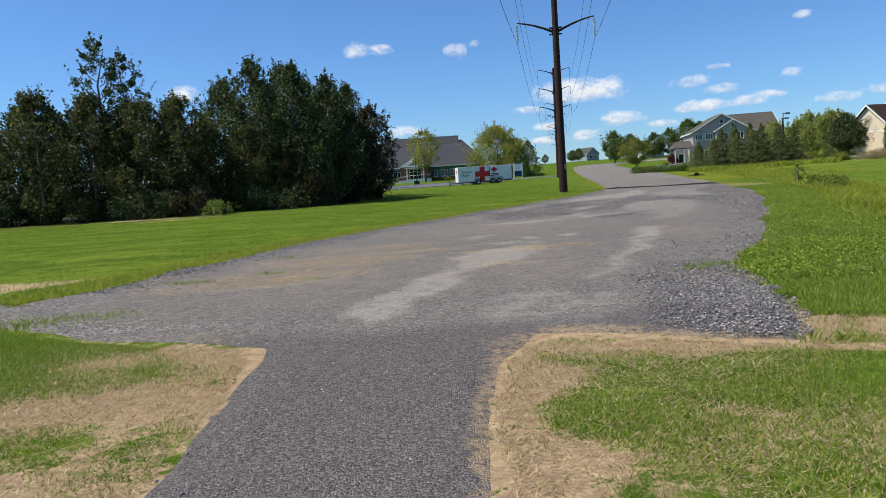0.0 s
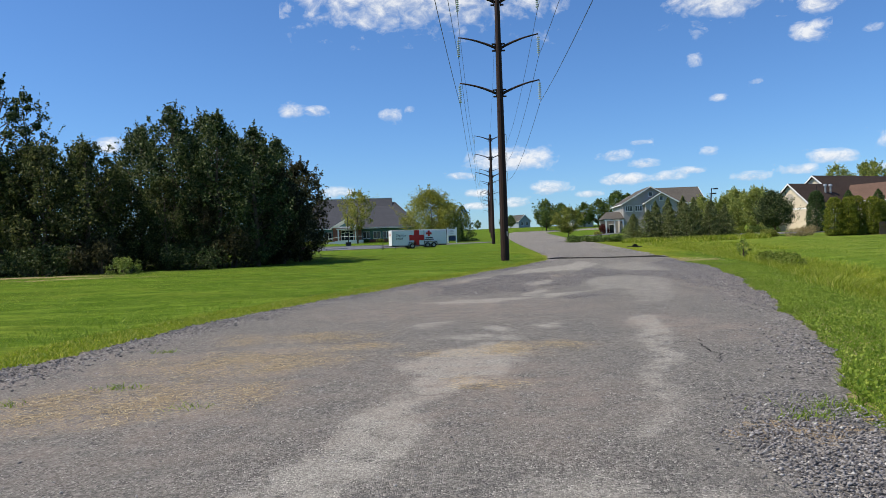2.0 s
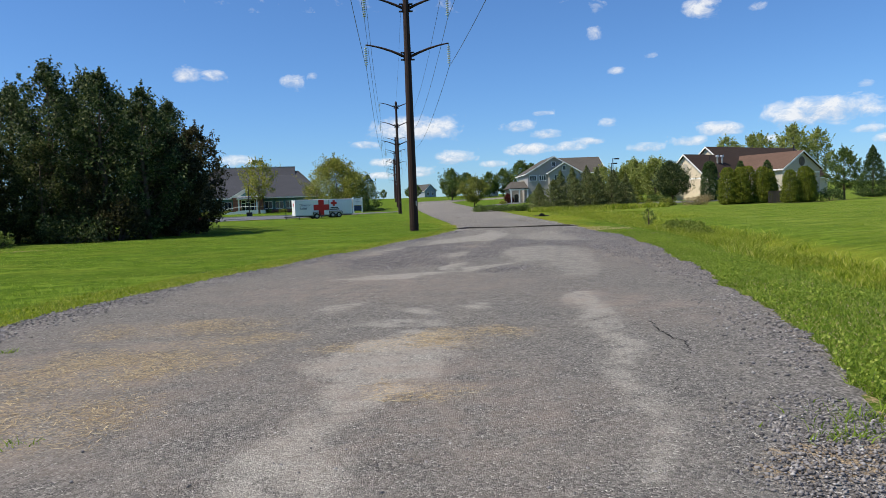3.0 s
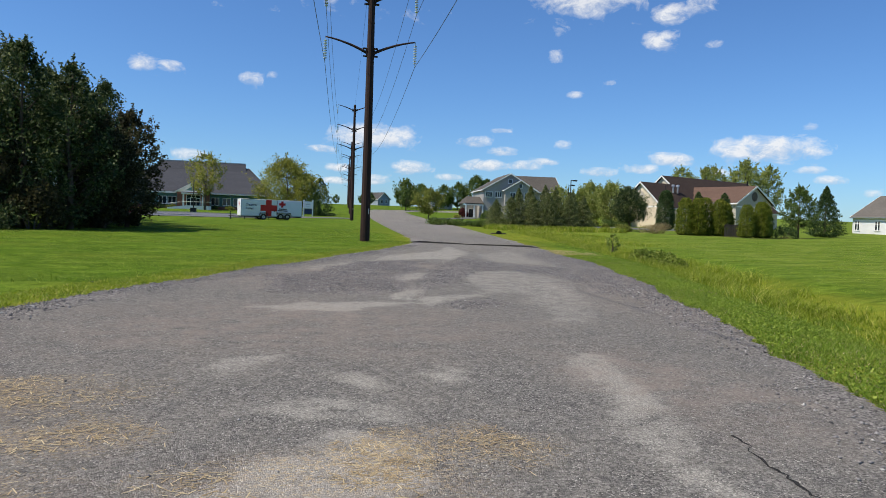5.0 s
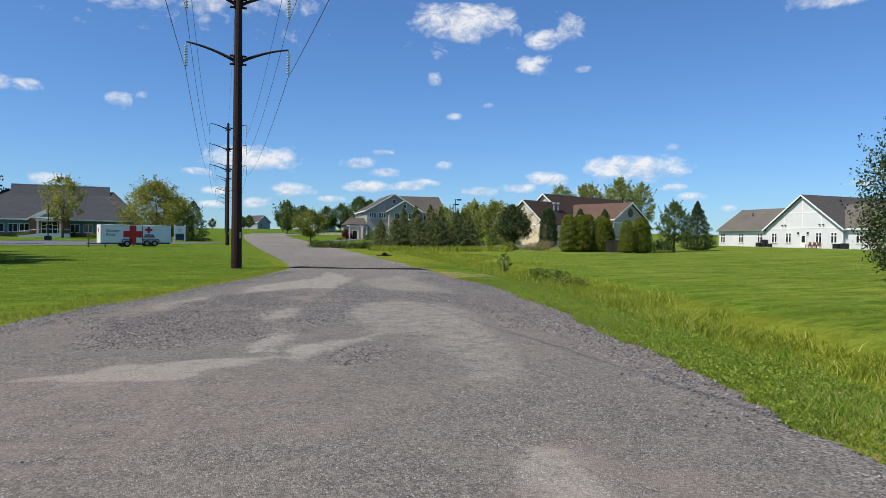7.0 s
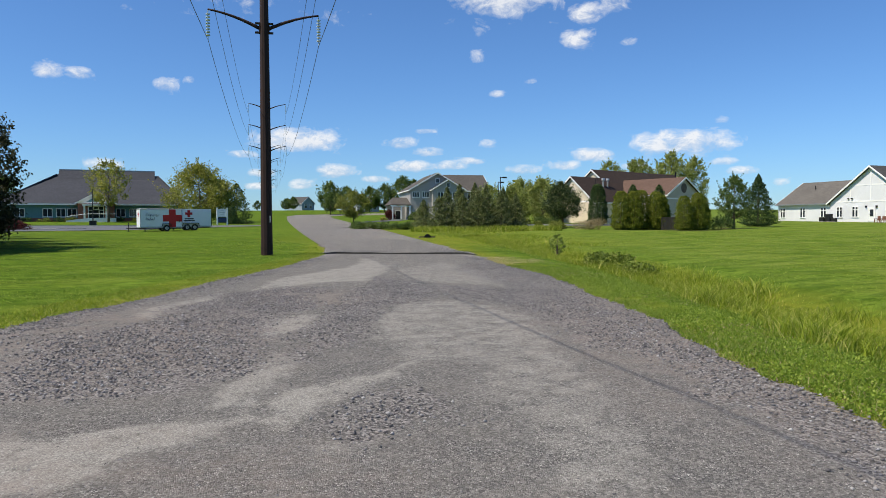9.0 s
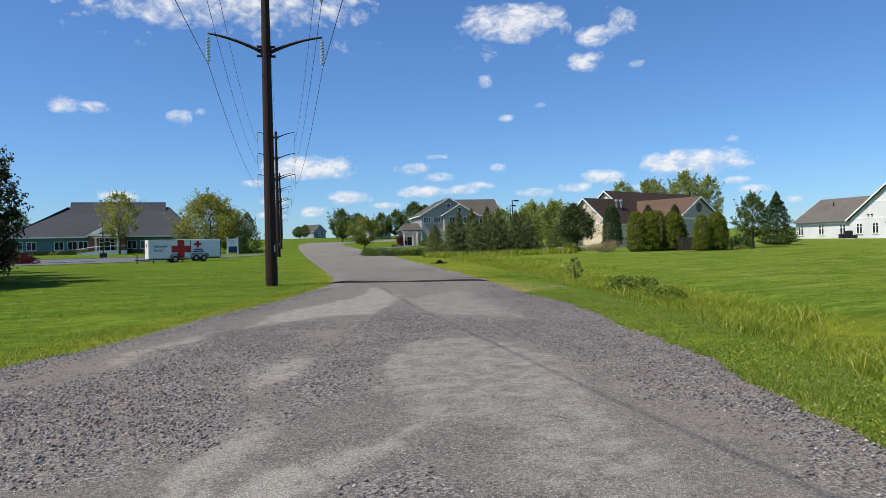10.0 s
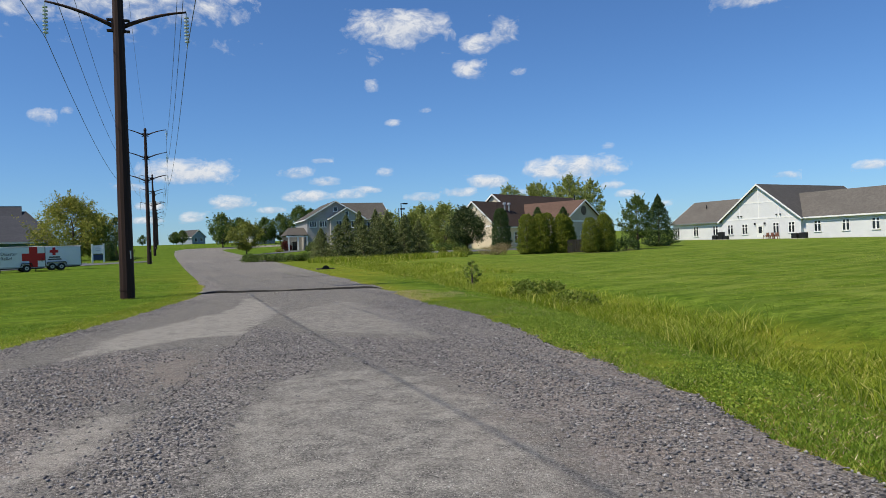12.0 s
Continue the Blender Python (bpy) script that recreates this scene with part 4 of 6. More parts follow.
def door(ob, x, y, z, w, h, material, glazed=True):
    d = part("door", Shape().box(x - w / 2, x + w / 2, y - 0.05, y - 0.004, z, z + h), material, ob)
    part("door_frame", Shape().box(x - w / 2 - 0.1, x - w / 2 - 0.002, y - 0.08, y - 0.003, z, z + h + 0.1).box(x + w / 2 + 0.002, x + w / 2 + 0.1, y - 0.08, y - 0.003, z, z + h + 0.1).box(x - w / 2 - 0.002, x + w / 2 + 0.002, y - 0.08, y - 0.003, z + h + 0.002, z + h + 0.1), WHITE_TRIM, ob)
    if glazed:
        part("pane", Shape().box(x - w * 0.3, x + w * 0.3, y - 0.065, y - 0.052, z + h * 0.35, z + h * 0.88), GLASS, d, "dark glass")
    part("handle", Shape().tube([(x + w * 0.38, y - 0.12, z + 1.0), (x + w * 0.38, y - 0.053, z + 1.0)], [0.025, 0.025], 6), GREY_METAL, d)


def white_hall():
    ob = thing("hall", pose(113, 118.2, 1.62, 0, 0, -90), "long white sided hall with tall gable and grey shingle roof", "building")
    e = 3.25
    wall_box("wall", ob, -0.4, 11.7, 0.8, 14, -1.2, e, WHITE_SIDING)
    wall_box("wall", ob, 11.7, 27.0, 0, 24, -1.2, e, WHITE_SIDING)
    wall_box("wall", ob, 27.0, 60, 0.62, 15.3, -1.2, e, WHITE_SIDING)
    gable_roof(ob, -0.3, 19.0, 0.8, 14.0, e, e + 4.0, "x", ROOF_GREY, WHITE_SIDING, WHITE_TRIM, 0.4, "weathered grey shingle roof", (True, False))
    gable_roof(ob, 11.7, 27.0, 0, 24, e, e + 5.75, "y", ROOF_CHAR, WHITE_SIDING, WHITE_TRIM, 0.5, "charcoal shingle roof")
    gable_roof(ob, 20.5, 60, 0.62, 15.3, e, e + 4.1, "x", ROOF_GREY, WHITE_SIDING, WHITE_TRIM, 0.5, "weathered grey shingle roof", (False, True))
    part("gutter", Shape().box(-0.6, 11.1, 0.20, 0.32, e - 0.25, e - 0.05), GREY_METAL, ob)
    for x in (0.7, 5.2, 9.65):
        window(ob, x, 0.8, 0.8, 0.98, 1.6, 1, 1, None, "window", 0.09)
    for x in (13.55, 16.55, 22.6, 25.45):
        window(ob, x, 0, 0.8, 0.98, 1.6, 1, 1, None, "window", 0.09)
    for x in (29.55, 34.15, 38.7, 43.25, 47.8, 52.3):
        window(ob, x, 0.62, 0.8, 1.02, 1.6, 1, 1, None, "window", 0.09)
    door(ob, 19.6, 0, 0.05, 1.1, 2.15, WHITE_TRIM)
    for z in (e - 0.02, e + 2.7):
        w = 7.65 * (1 - (z - e) / 5.75)
        part("band_board", Shape().box(19.35 - w + 0.2, 19.35 + w - 0.2, -0.03, -0.003, z, z + 0.22), WHITE_TRIM, ob)
    for x in (15.6, 19.35, 23.1):
        part("batten", Shape().box(x - 0.09, x + 0.09, -0.028, -0.003, e + 0.23, e + 2.68), WHITE_TRIM, ob)
    part("batten", Shape().box(19.26, 19.44, -0.028, -0.003, e + 2.94, e + 5.35), WHITE_TRIM, ob)
    for x in (15.3, 15.95, 22.8, 23.5):
        part("flood_light", Shape().box(x - 0.12, x + 0.12, -0.25, -0.03, e + 0.5, e + 0.68), DARK_METAL, ob)
    part("downpipe", Shape().box(27.05, 27.15, -0.12, -0.003, -0.6, e - 0.1), WHITE_TRIM, ob)
    part("vent_pipe", Shape().tube([(4.2, 5.0, e + 2.3), (4.2, 5.0, e + 3.4)], [0.09, 0.09], 8), DARK_METAL, ob)
    part("roof_vent", Shape().tube([(25.4, 5.0, e + 1.0), (25.4, 5.0, e + 2.6)], [0.12, 0.12], 8), DARK_METAL, ob)
    for x in (18.6, 20.5):
        part("wall_lamp", Shape().box(x - 0.12, x + 0.12, -0.22, -0.005, 2.25, 2.6), DARK_METAL, ob)


white_hall()


def air_conditioner(x, y, w, h):
    ob = thing("air_conditioner", pose(x, y, land(x, y), 0, 0, -90), "dark grey metal air conditioner unit beside the white hall", "air conditioner", "outdoor units")
    part("housing", Shape().box(-w / 2, w / 2, -w / 2, w / 2, 0.06, h), DARK_METAL, ob, bevel=0.03)
    part("pad", Shape().box(-w / 2 - 0.1, w / 2 + 0.1, -w / 2 - 0.1, w / 2 + 0.1, -0.1, 0.056), CONCRETE, ob)
    part("fan_grille", Shape().disc(0, 0, h + 0.025, w * 0.4, 0.04, 16, "z", w * 0.32).disc(0, 0, h + 0.02, w * 0.12, 0.03, 10, "z"), GREY_METAL, ob)


for yy, w, h in ((106.5, 0.85, 0.8), (105.2, 0.85, 1.35), (104.2, 0.7, 0.65), (90.9, 0.95, 0.85), (89.5, 0.95, 0.95)):
    air_conditioner(111.2, yy, w, h)


def garden_chair(x, y, turn):
    ob = thing("garden_chair", pose(x, y, land(x, y), 0, 0, turn), "reddish wooden garden chair on grass by the hall", "chair", "garden chairs")
    part("seat", Shape().box(-0.32, 0.32, -0.3, 0.3, 0.38, 0.44), FURNITURE_WOOD, ob)
    for k in range(4):
        part("back_slat", Shape().box(-0.3 + 0.155 * k, -0.17 + 0.155 * k, 0.26, 0.30, 0.45, 1.05), FURNITURE_WOOD, ob)
    for sx in (-0.36, 0.36):
        part("armrest", Shape().box(sx - 0.05, sx + 0.05, -0.34, 0.3, 0.62, 0.66), FURNITURE_WOOD, ob)
        for sy in (-0.28, 0.24):
            part("leg", Shape().box(sx - 0.035, sx + 0.035, sy - 0.035, sy + 0.035, -0.02, 0.615), FURNITURE_WOOD, ob)


for k, yy in enumerate((96.0, 95.1, 94.2)):
    garden_chair(111.0, yy, -90 + 8 * (k - 1))


def cream_building():
    ob = thing("office_building", pose(74.7, 121.8, 1.35, 0, 0, 18), "cream stucco office building with brown shingle roof and cross gable", "building")
    e = 4.0
    wall_box("wall", ob, 0, 9, 0, 10, -0.6, e, CREAM_WALL)
    wall_box("wall", ob, 9.002, 36, 0, 15, -0.6, e, CREAM_WALL)
    gable_roof(ob, 0, 12, 0, 10, e, 8.35, "x", ROOF_BROWN, CREAM_WALL, WHITE_TRIM, 0.45, "dark brown shingle roof", (True, False))
    gable_roof(ob, 9, 36, 0, 15, e, 10.1, "x", ROOF_BROWN, CREAM_WALL, WHITE_TRIM, 0.45, "dark brown shingle roof")
    wall_box("wall", ob, 9.9, 20.7, -8, -0.02, -0.6, 5.1, TAN_SIDING)
    gable_roof(ob, 9.9, 20.7, -8, 6, 5.1, 8.1, "y", ROOF_RED, TAN_SIDING, WHITE_TRIM, 0.45, "reddish brown shingle roof", (True, False))
    # round vents
    part("gable_vent", Shape().disc(15.3, -8.03, 6.35, 0.85, 0.05, 24, "y"), FENCE_WOOD, ob, "round grey louvre vent")
    vent = Shape()
    n = 24
    ring = [(-0.03, 5.0 + 0.85 * math.cos(2 * math.pi * k / n), 5.9 + 0.85 * math.sin(2 * math.pi * k / n)) for k in range(n)]
    vent.add(ring + [(-0.004, a, b) for _, a, b in ring], [tuple(range(n)), tuple(range(n, 2 * n))[::-1]] + [(k, k + n, (k + 1) % n + n, (k + 1) % n) for k in range(n)])
    part("gable_vent", vent, TAN_SIDING, ob, "round cream louvre vent")
    part("band_board", Shape().box(-0.035, -0.004, 0.1, 9.9, e - 0.15, e + 0.1), WHITE_TRIM, ob)
    part("band_board", Shape().box(10.0, 20.6, -8.035, -8.004, 4.3, 4.55), WHITE_TRIM, ob)
    window(ob, 14.6, -8, 0.7, 1.1, 1.9, 0, 1)
    for x in (2.8, 5.8, 9.0):
        window(ob, x, 0, 0.9, 1.4, 1.9, 1, 1)
    door(ob, 7.4, 0, 0.05, 1.1, 2.2, DARK_METAL)
    for x in (6.4, 7.7):
        part("roof_vent", Shape().tube([(x, 3.0, 6.6), (x, 3.0, 7.9), (x, 3.0, 7.95), (x, 3.0, 8.3)], [0.16, 0.16, 0.36, 0.3], 10), GREY_METAL, ob, "galvanised roof ventilator")
    for x, y in ((5.0, 3.6), (6.6, 4.4), (14, 5.2)):
        part("vent_pipe", Shape().tube([(x, y, 6.4), (x, y, 8.2)], [0.06, 0.06], 6), DARK_METAL, ob)
    part("chimney_pipe", Shape().tube([(22.0, -2, 3.9), (22.0, -2, 9.8)], [0.14, 0.14], 8), DARK_METAL, ob)


cream_building()


def grey_house():
    ob = thing("house", pose(58.5, 172.4, 2.35, 0, 0, -10), "two-storey grey sided house with gables and porch", "house")
    wall_box("wall", ob, 0, 19.5, 3, 17, -0.8, 7.0, GREY_SIDING)
    gable_roof(ob, 7.0, 19.5, 3, 17, 7.0, 10.9, "x", ROOF_TAUPE, GREY_SIDING, WHITE_TRIM, 0.5, "taupe shingle roof", (False, True))
    wall_box("wall", ob, 0.02, 12.8, 0, 2.98, -0.8, 7.0, GREY_SIDING)
    gable_roof(ob, 0.02, 12.8, 0, 17, 7.0, 10.75, "y", ROOF_TAUPE, GREY_SIDING, WHITE_TRIM, 0.5, "taupe shingle roof", (True, True))
    wall_box("wall", ob, 5.0, 12.2, -1.6, -0.02, -0.8, 7.0, GREY_SIDING)
    gable_roof(ob, 5.0, 12.2, -1.6, 3, 7.0, 9.2, "y", ROOF_TAUPE, GREY_SIDING, WHITE_TRIM, 0.45, "taupe shingle roof", (True, False))
    window(ob, 6.4, 0, 8.6, 0.8, 0.9, 0, 0)
    window(ob, 8.6, -1.6, 7.5, 0.7, 0.9, 0, 0)
    for x in (1.3, 3.6):
        window(ob, x, 0, 5.2, 1.5, 1.2, 2, 0)
    window(ob, 2.4, 0, 1.0, 1.6, 1.6, 1, 0)
    for x in (6.8, 10.2):
        window(ob, x, -1.6, 4.9, 1.2, 1.4, 1, 0)
        window(ob, x, -1.6, 1.0, 1.2, 1.6, 1, 0)
    for x in (15.0, 17.8):
        window(ob, x, 3, 4.9, 1.2, 1.4, 1, 0)
    # porch
    part("porch_roof", Shape().slab((-4.6, -1.0, 3.5), (0.02, -1.0, 3.5), (0.02, 5.2, 5.3), (-3.4, 5.2, 5.3), 0.2), ROOF_TAUPE, ob)
    part("porch_roof", Shape().slab((-4.6, 11.0, 3.5), (-4.6, -1.0, 3.5), (-3.4, 5.2, 5.3), (-3.4, 5.3, 5.3), 0.2), ROOF_TAUPE, ob)
    part("porch_beam", Shape().box(-4.4, 0.0, -0.8, -0.5, 3.0, 3.28), WHITE_TRIM, ob)
    part("porch_floor", Shape().box(-4.6, -0.02, -1.0, 9, -0.5, 0.12), CONCRETE, ob)
    for x in (-4.2, -2.2, -0.2):
        part("porch_post", Shape().box(x - 0.14, x + 0.14, -0.8, -0.52, 0.122, 2.995), WHITE_TRIM, ob)
    part("porch_back_wall", Shape().box(-4.4, -0.02, 8.7, 9.0, 0.122, 3.3), GREY_SIDING, ob)
    door(ob, -1.6, 8.7, 0.15, 1.1, 2.1, DARK_METAL)


grey_house()


def brick_hall():
    ob = thing("community_building", pose(0, 172, 2.25), "low teal and brick building with a large dark hip roof", "building")
    e = 3.35
    wall_box("wall", ob, -24, 9.3, 0, 36, -0.8, e, TEAL_SIDING)
    part("brick_wall", Shape().box(-10.1, -3.7, -2.4, -0.004, -0.8, e), BRICK_RED, ob, "red brick entrance bay")
    part("brick_wall", Shape().box(-24.02, 9.32, -0.06, -0.004, -0.8, 0.55), BRICK_RED, ob, "low red brick plinth")
    zr = 11.1
    x0, x1, y0, y1, ym = -24.8, 10.1, -0.8, 36.8, 18
    part("roof", Shape().slab((x0, y0, e), (x1, y0, e), (4.6, ym, zr - 1.0), (-15.6, ym, zr - 1.0), 0.25), ROOF_PURPLE, ob, "dark grey shingle roof")
    part("roof", Shape().slab((x1, y1, e), (x0, y1, e), (-15.6, ym, zr - 1.0), (4.6, ym, zr - 1.0), 0.25), ROOF_PURPLE, ob, "dark grey shingle roof")
    part("roof", Shape().slab((x1, y0, e), (x1, y1, e), (4.6, ym + 1.4, zr - 1.0), (4.6, ym - 1.4, zr - 1.0), 0.25), ROOF_PURPLE, ob, "dark grey shingle roof")
    part("roof", Shape().slab((x0, y1, e), (x0, y0, e), (-15.6, ym - 1.4, zr - 1.0), (-15.6, ym + 1.4, zr - 1.0), 0.25), ROOF_PURPLE, ob, "dark grey shingle roof")
    part("roof_cap", Shape().prism_x([(ym - 3.2, zr - 2.2), (ym + 3.2, zr - 2.2), (ym, zr)], -15.2, 3.9), ROOF_PURPLE, ob)
    part("ridge_vent", Shape().box(-15.2, 3.9, ym - 0.2, ym + 0.2, zr - 0.08, zr + 0.12), GREY_METAL, ob)
    part("gutter", Shape().box(x0, -10.4, y0 - 0.14, y0 - 0.004, e - 0.3, e - 0.02), WHITE_TRIM, ob)
    part("gutter", Shape().box(-3.4, x1, y0 - 0.14, y0 - 0.004, e - 0.3, e - 0.02), WHITE_TRIM, ob)
    gable_roof(ob, -10.3, -3.5, -2.4, 4, e, e + 1.95, "y", ROOF_PURPLE, WHITE_TRIM, WHITE_TRIM, 0.3, "dark grey shingle roof", (True, False))
    part("pediment_panel", Shape().prism([(-8.6, e + 0.3), (-5.2, e + 0.3), (-6.9, e + 1.35)], -2.46, -2.404), TEAL_SIDING, ob)
    for x in (-22.5, -20.2, -15.5, -13.2, -11.3, -2.6, -0.2, 2.0, 4.2, 6.6):
        window(ob, x, -0.004, 0.85, 1.5, 1.45, 1, 0)
    window(ob, -6.9, -2.4, 0.4, 2.6, 2.3, 2, 1)
    door(ob, -6.9, -2.48, 0.02, 1.0, 2.15, DARK_METAL)
    for x in (-8.8, -5.0):
        part("porch_post", Shape().box(x - 0.16, x + 0.16, -4.2, -3.88, -0.6, 2.9), WHITE_TRIM, ob)
    part("canopy", Shape().box(-9.2, -4.6, -4.3, -2.41, 2.905, 3.15), WHITE_TRIM, ob)
    part("ramp_wall", Shape().prism([(-11.8, -0.6), (-3.2, -0.6), (-3.2, 0.5), (-8.0, 0.5), (-11.8, 0.0)], -6.2, -6.0), WHITE_TRIM, ob, "white ramp wall")
    part("railing", Shape().tube([(-3.2, -6.1, 1.3), (-8.0, -6.1, 1.3), (-11.8, -6.1, 0.8)], [0.05] * 3, 6), WHITE_TRIM, ob)


brick_hall()


def far_house(x, y, w, wall, label, turn=0):
    ob = thing("house", pose(x, y, land(x, y) - 0.1, 0, 0, turn), label, "house")
    wall_box("wall", ob, 0, w, 0, w * 1.6, -1.0, w * 0.5, wall)
    gable_roof(ob, 0, w, 0, w * 1.6, w * 0.5, w * 0.92, "y", ROOF_CHAR, wall, WHITE_TRIM, 0.4, "charcoal shingle roof")
    for k in (0.3, 0.7):
        window(ob, w * k, 0, 1.1, 1.1, 1.4, 0, 1)


far_house(58.6, 303.0, 5.9, BLUE_SIDING, "small distant blue-grey house with dark gable roof", 25)
far_house(72.5, 262.0, 6.0, WHITE_SIDING, "distant white gabled house among trees", 10)


# ---- trailers and small things ----
def lettering(words, size, m, parent, material, name="lettering"):
    cu = bpy.data.curves.new("words", "FONT")
    cu.body = words
    cu.size = size
    cu.extrude = 0.004
    tmp = bpy.data.objects.new("words", cu)
    scene.collection.objects.link(tmp)
    bpy.context.view_layer.update()
    me = bpy.data.meshes.new_from_object(tmp)
    bpy.data.objects.remove(tmp)
    me.materials.append(material)
    ob = new(name, me)
    ob.parent = parent
    ob.matrix_local = m
    return ob


def cross(shape, x, z, r, y):
    w = r * 0.36
    out = [(x - w, z - r), (x + w, z - r), (x + w, z - w), (x + r, z - w), (x + r, z + w), (x + w, z + w), (x + w, z + r), (x - w, z + r), (x - w, z + w), (x - r, z + w), (x - r, z - w), (x - w, z - w)]
    return shape.prism(out, y, y + 0.012)


def wheel(parent, x, y, r):
    w = part("wheel", Shape().disc(x, y, r, r * 0.5, 0.20, 18, "y"), GREY_METAL, parent, "white steel wheel")
    part("tyre", Shape().disc(x, y, r, r, 0.22, 22, "y", r * 0.53), RUBBER, w, "black tyre")
    part("hub", Shape().disc(x, y - 0.115, r, r * 0.18, 0.03, 10, "y"), DARK_METAL, w)


def cargo_trailer(m, length, axles, label, cross_at, cross_r, cross_z):
    ob = thing("trailer", m, label, "trailer", "relief trailers")
    z0, z1, d = 0.42, 2.42, 2.1
    part("body", Shape().box(0, length, 0, d, z0, z1), WHITE_METAL, ob, "white sheet metal box", bevel=0.05)
    part("roof", Shape().box(-0.02, length + 0.02, -0.02, d + 0.02, z1 + 0.004, z1 + 0.07), WHITE_METAL, ob, bevel=0.02)
    part("skirt", Shape().box(0.02, length - 0.02, -0.015, -0.003, z0, z0 + 0.12), GREY_METAL, ob)
    part("front_trim", Shape().box(-0.012, 0.03, -0.012, 0.03, z0, z1), GREY_METAL, ob)
    part("rear_trim", Shape().box(length - 0.05, length + 0.012, -0.014, 0.04, z0, z1), DARK_METAL, ob)
    part("frame", Shape().box(0.1, length - 0.1, 0.2, d - 0.2, z0 - 0.12, z0 - 0.003), DARK_METAL, ob)
    part("drawbar", Shape().tube([(0.2, 0.3, z0 - 0.08), (-1.2, d / 2, z0 - 0.06)], [0.06, 0.06], 6).tube([(0.2, d - 0.3, z0 - 0.08), (-1.2, d / 2, z0 - 0.06)], [0.06, 0.06], 6), DARK_METAL, ob)
    part("jack", Shape().tube([(-1.0, d / 2, 0.0), (-1.0, d / 2, 0.95)], [0.05, 0.05], 8).disc(-1.0, d / 2, 0.02, 0.14, 0.04, 12, "z"), DARK_METAL, ob)
    part("jockey_leg", Shape().tube([(0.5, 0.1, -0.02), (0.5, 0.1, z0)], [0.05, 0.05], 8), DARK_METAL, ob)
    for ax in axles:
        for y in (-0.09, d + 0.09):
            wheel(ob, ax, y, 0.36)
    lo, hi = min(axles) - 0.5, max(axles) + 0.5
    part("fender", Shape().prism([(lo, 0.5), (lo + 0.12, 0.82), (hi - 0.12, 0.82), (hi, 0.5), (hi + 0.04, 0.5), (hi - 0.08, 0.87), (lo + 0.08, 0.87), (lo - 0.04, 0.5)], -0.22, -0.004), DARK_METAL, ob)
    part("emblem", cross(Shape(), cross_at, cross_z, cross_r, -0.016), RED_PAINT, ob, "large red cross sign")
    return ob


trailer = cargo_trailer(pose(1.9, 98.9, land(3, 99) + 0.02, 0, 0, 11), 4.4, (2.72,), "white box trailer with a large red cross, on asphalt", 3.35, 1.0, 1.45)
lettering("Disaster", 0.42, pose(0.55, -0.018, 1.66, 90), trailer, NAVY_INK)
lettering("Relief", 0.42, pose(0.55, -0.018, 1.22, 90), trailer, NAVY_INK)
fe = Shape()
fe.add([(-0.014, 1.05 + a, 1.9 + b) for a, b in ((-0.1, -0.3), (0.1, -0.3), (0.1, -0.1), (0.3, -0.1), (0.3, 0.1), (0.1, 0.1), (0.1, 0.3), (-0.1, 0.3), (-0.1, 0.1), (-0.3, 0.1), (-0.3, -0.1), (-0.1, -0.1))], [tuple(range(12))])
part("emblem", fe, RED_PAINT, trailer, "small red cross on the front")
part("side_door_handle", Shape().box(4.05, 4.12, -0.06, -0.016, 1.0, 1.3), DARK_METAL, trailer)
trailer = cargo_trailer(pose(4.9, 103.6, land(7, 104) + 0.02, 0, 0, 4), 4.75, (2.0, 2.85), "white tandem-axle box trailer with a small red cross, parked behind another", 2.2, 0.40, 1.95)
for k, (w, z) in enumerate(((1.0, 1.28), (1.25, 1.06))):
    part("lettering_bar", Shape().box(2.25 - w / 2, 2.25 + w / 2, -0.016, -0.004, z, z + 0.13), DARK_METAL, trailer, "dark bar of unreadable lettering")


def notice_board(x, y):
    ob = thing("sign", pose(x, y, land(x, y), 0, 0, 4), "white post-and-panel sign standing on the lawn", "sign")
    for sx in (-0.8, 0.8):
        part("post", Shape().box(sx - 0.11, sx + 0.11, -0.11, 0.11, -0.2, 2.75), WHITE_TRIM, ob)
        part("post_cap", Shape().box(sx - 0.15, sx + 0.15, -0.15, 0.15, 2.754, 2.84), WHITE_TRIM, ob)
    part("panel", Shape().box(-0.685, 0.685, -0.05, 0.05, 1.35, 2.6), WHITE_TRIM, ob, "white sign panel")
    for k, w in enumerate((0.5, 0.8, 0.62)):
        part("lettering_bar", Shape().box(-w / 2, w / 2, -0.062, -0.052, 2.3 - 0.28 * k, 2.38 - 0.28 * k), GREY_METAL, ob, "grey bar of unreadable lettering")
    part("lower_panel", Shape().box(-0.685, 0.685, -0.04, 0.04, 0.4, 1.2), NAVY_INK, ob, "dark lower panel")


notice_board(14.0, 140.0)


def street_lamp(x, y, h, turn=0, base=True):
    ob = thing("street_lamp", pose(x, y, land(x, y), 0, 0, turn), "tall dark metal street lamp with a box head", "street lamp", "street lamps")
    part("pole", Shape().tube([(0, 0, -0.1), (0, 0, h * 0.5), (0, 0, h)], [0.10, 0.085, 0.07], 8), DARK_METAL, ob)
    part("arm", Shape().box(-0.04, 0.45, -0.04, 0.04, h - 0.14, h - 0.06), DARK_METAL, ob)
    part("head", Shape().box(0.35, 1.05, -0.2, 0.2, h - 0.2, h + 0.02), DARK_METAL, ob, bevel=0.03)
    part("footing", Shape().disc(0, 0, 0.28, 0.3, 0.7, 12, "z"), CONCRETE, ob)
    return ob


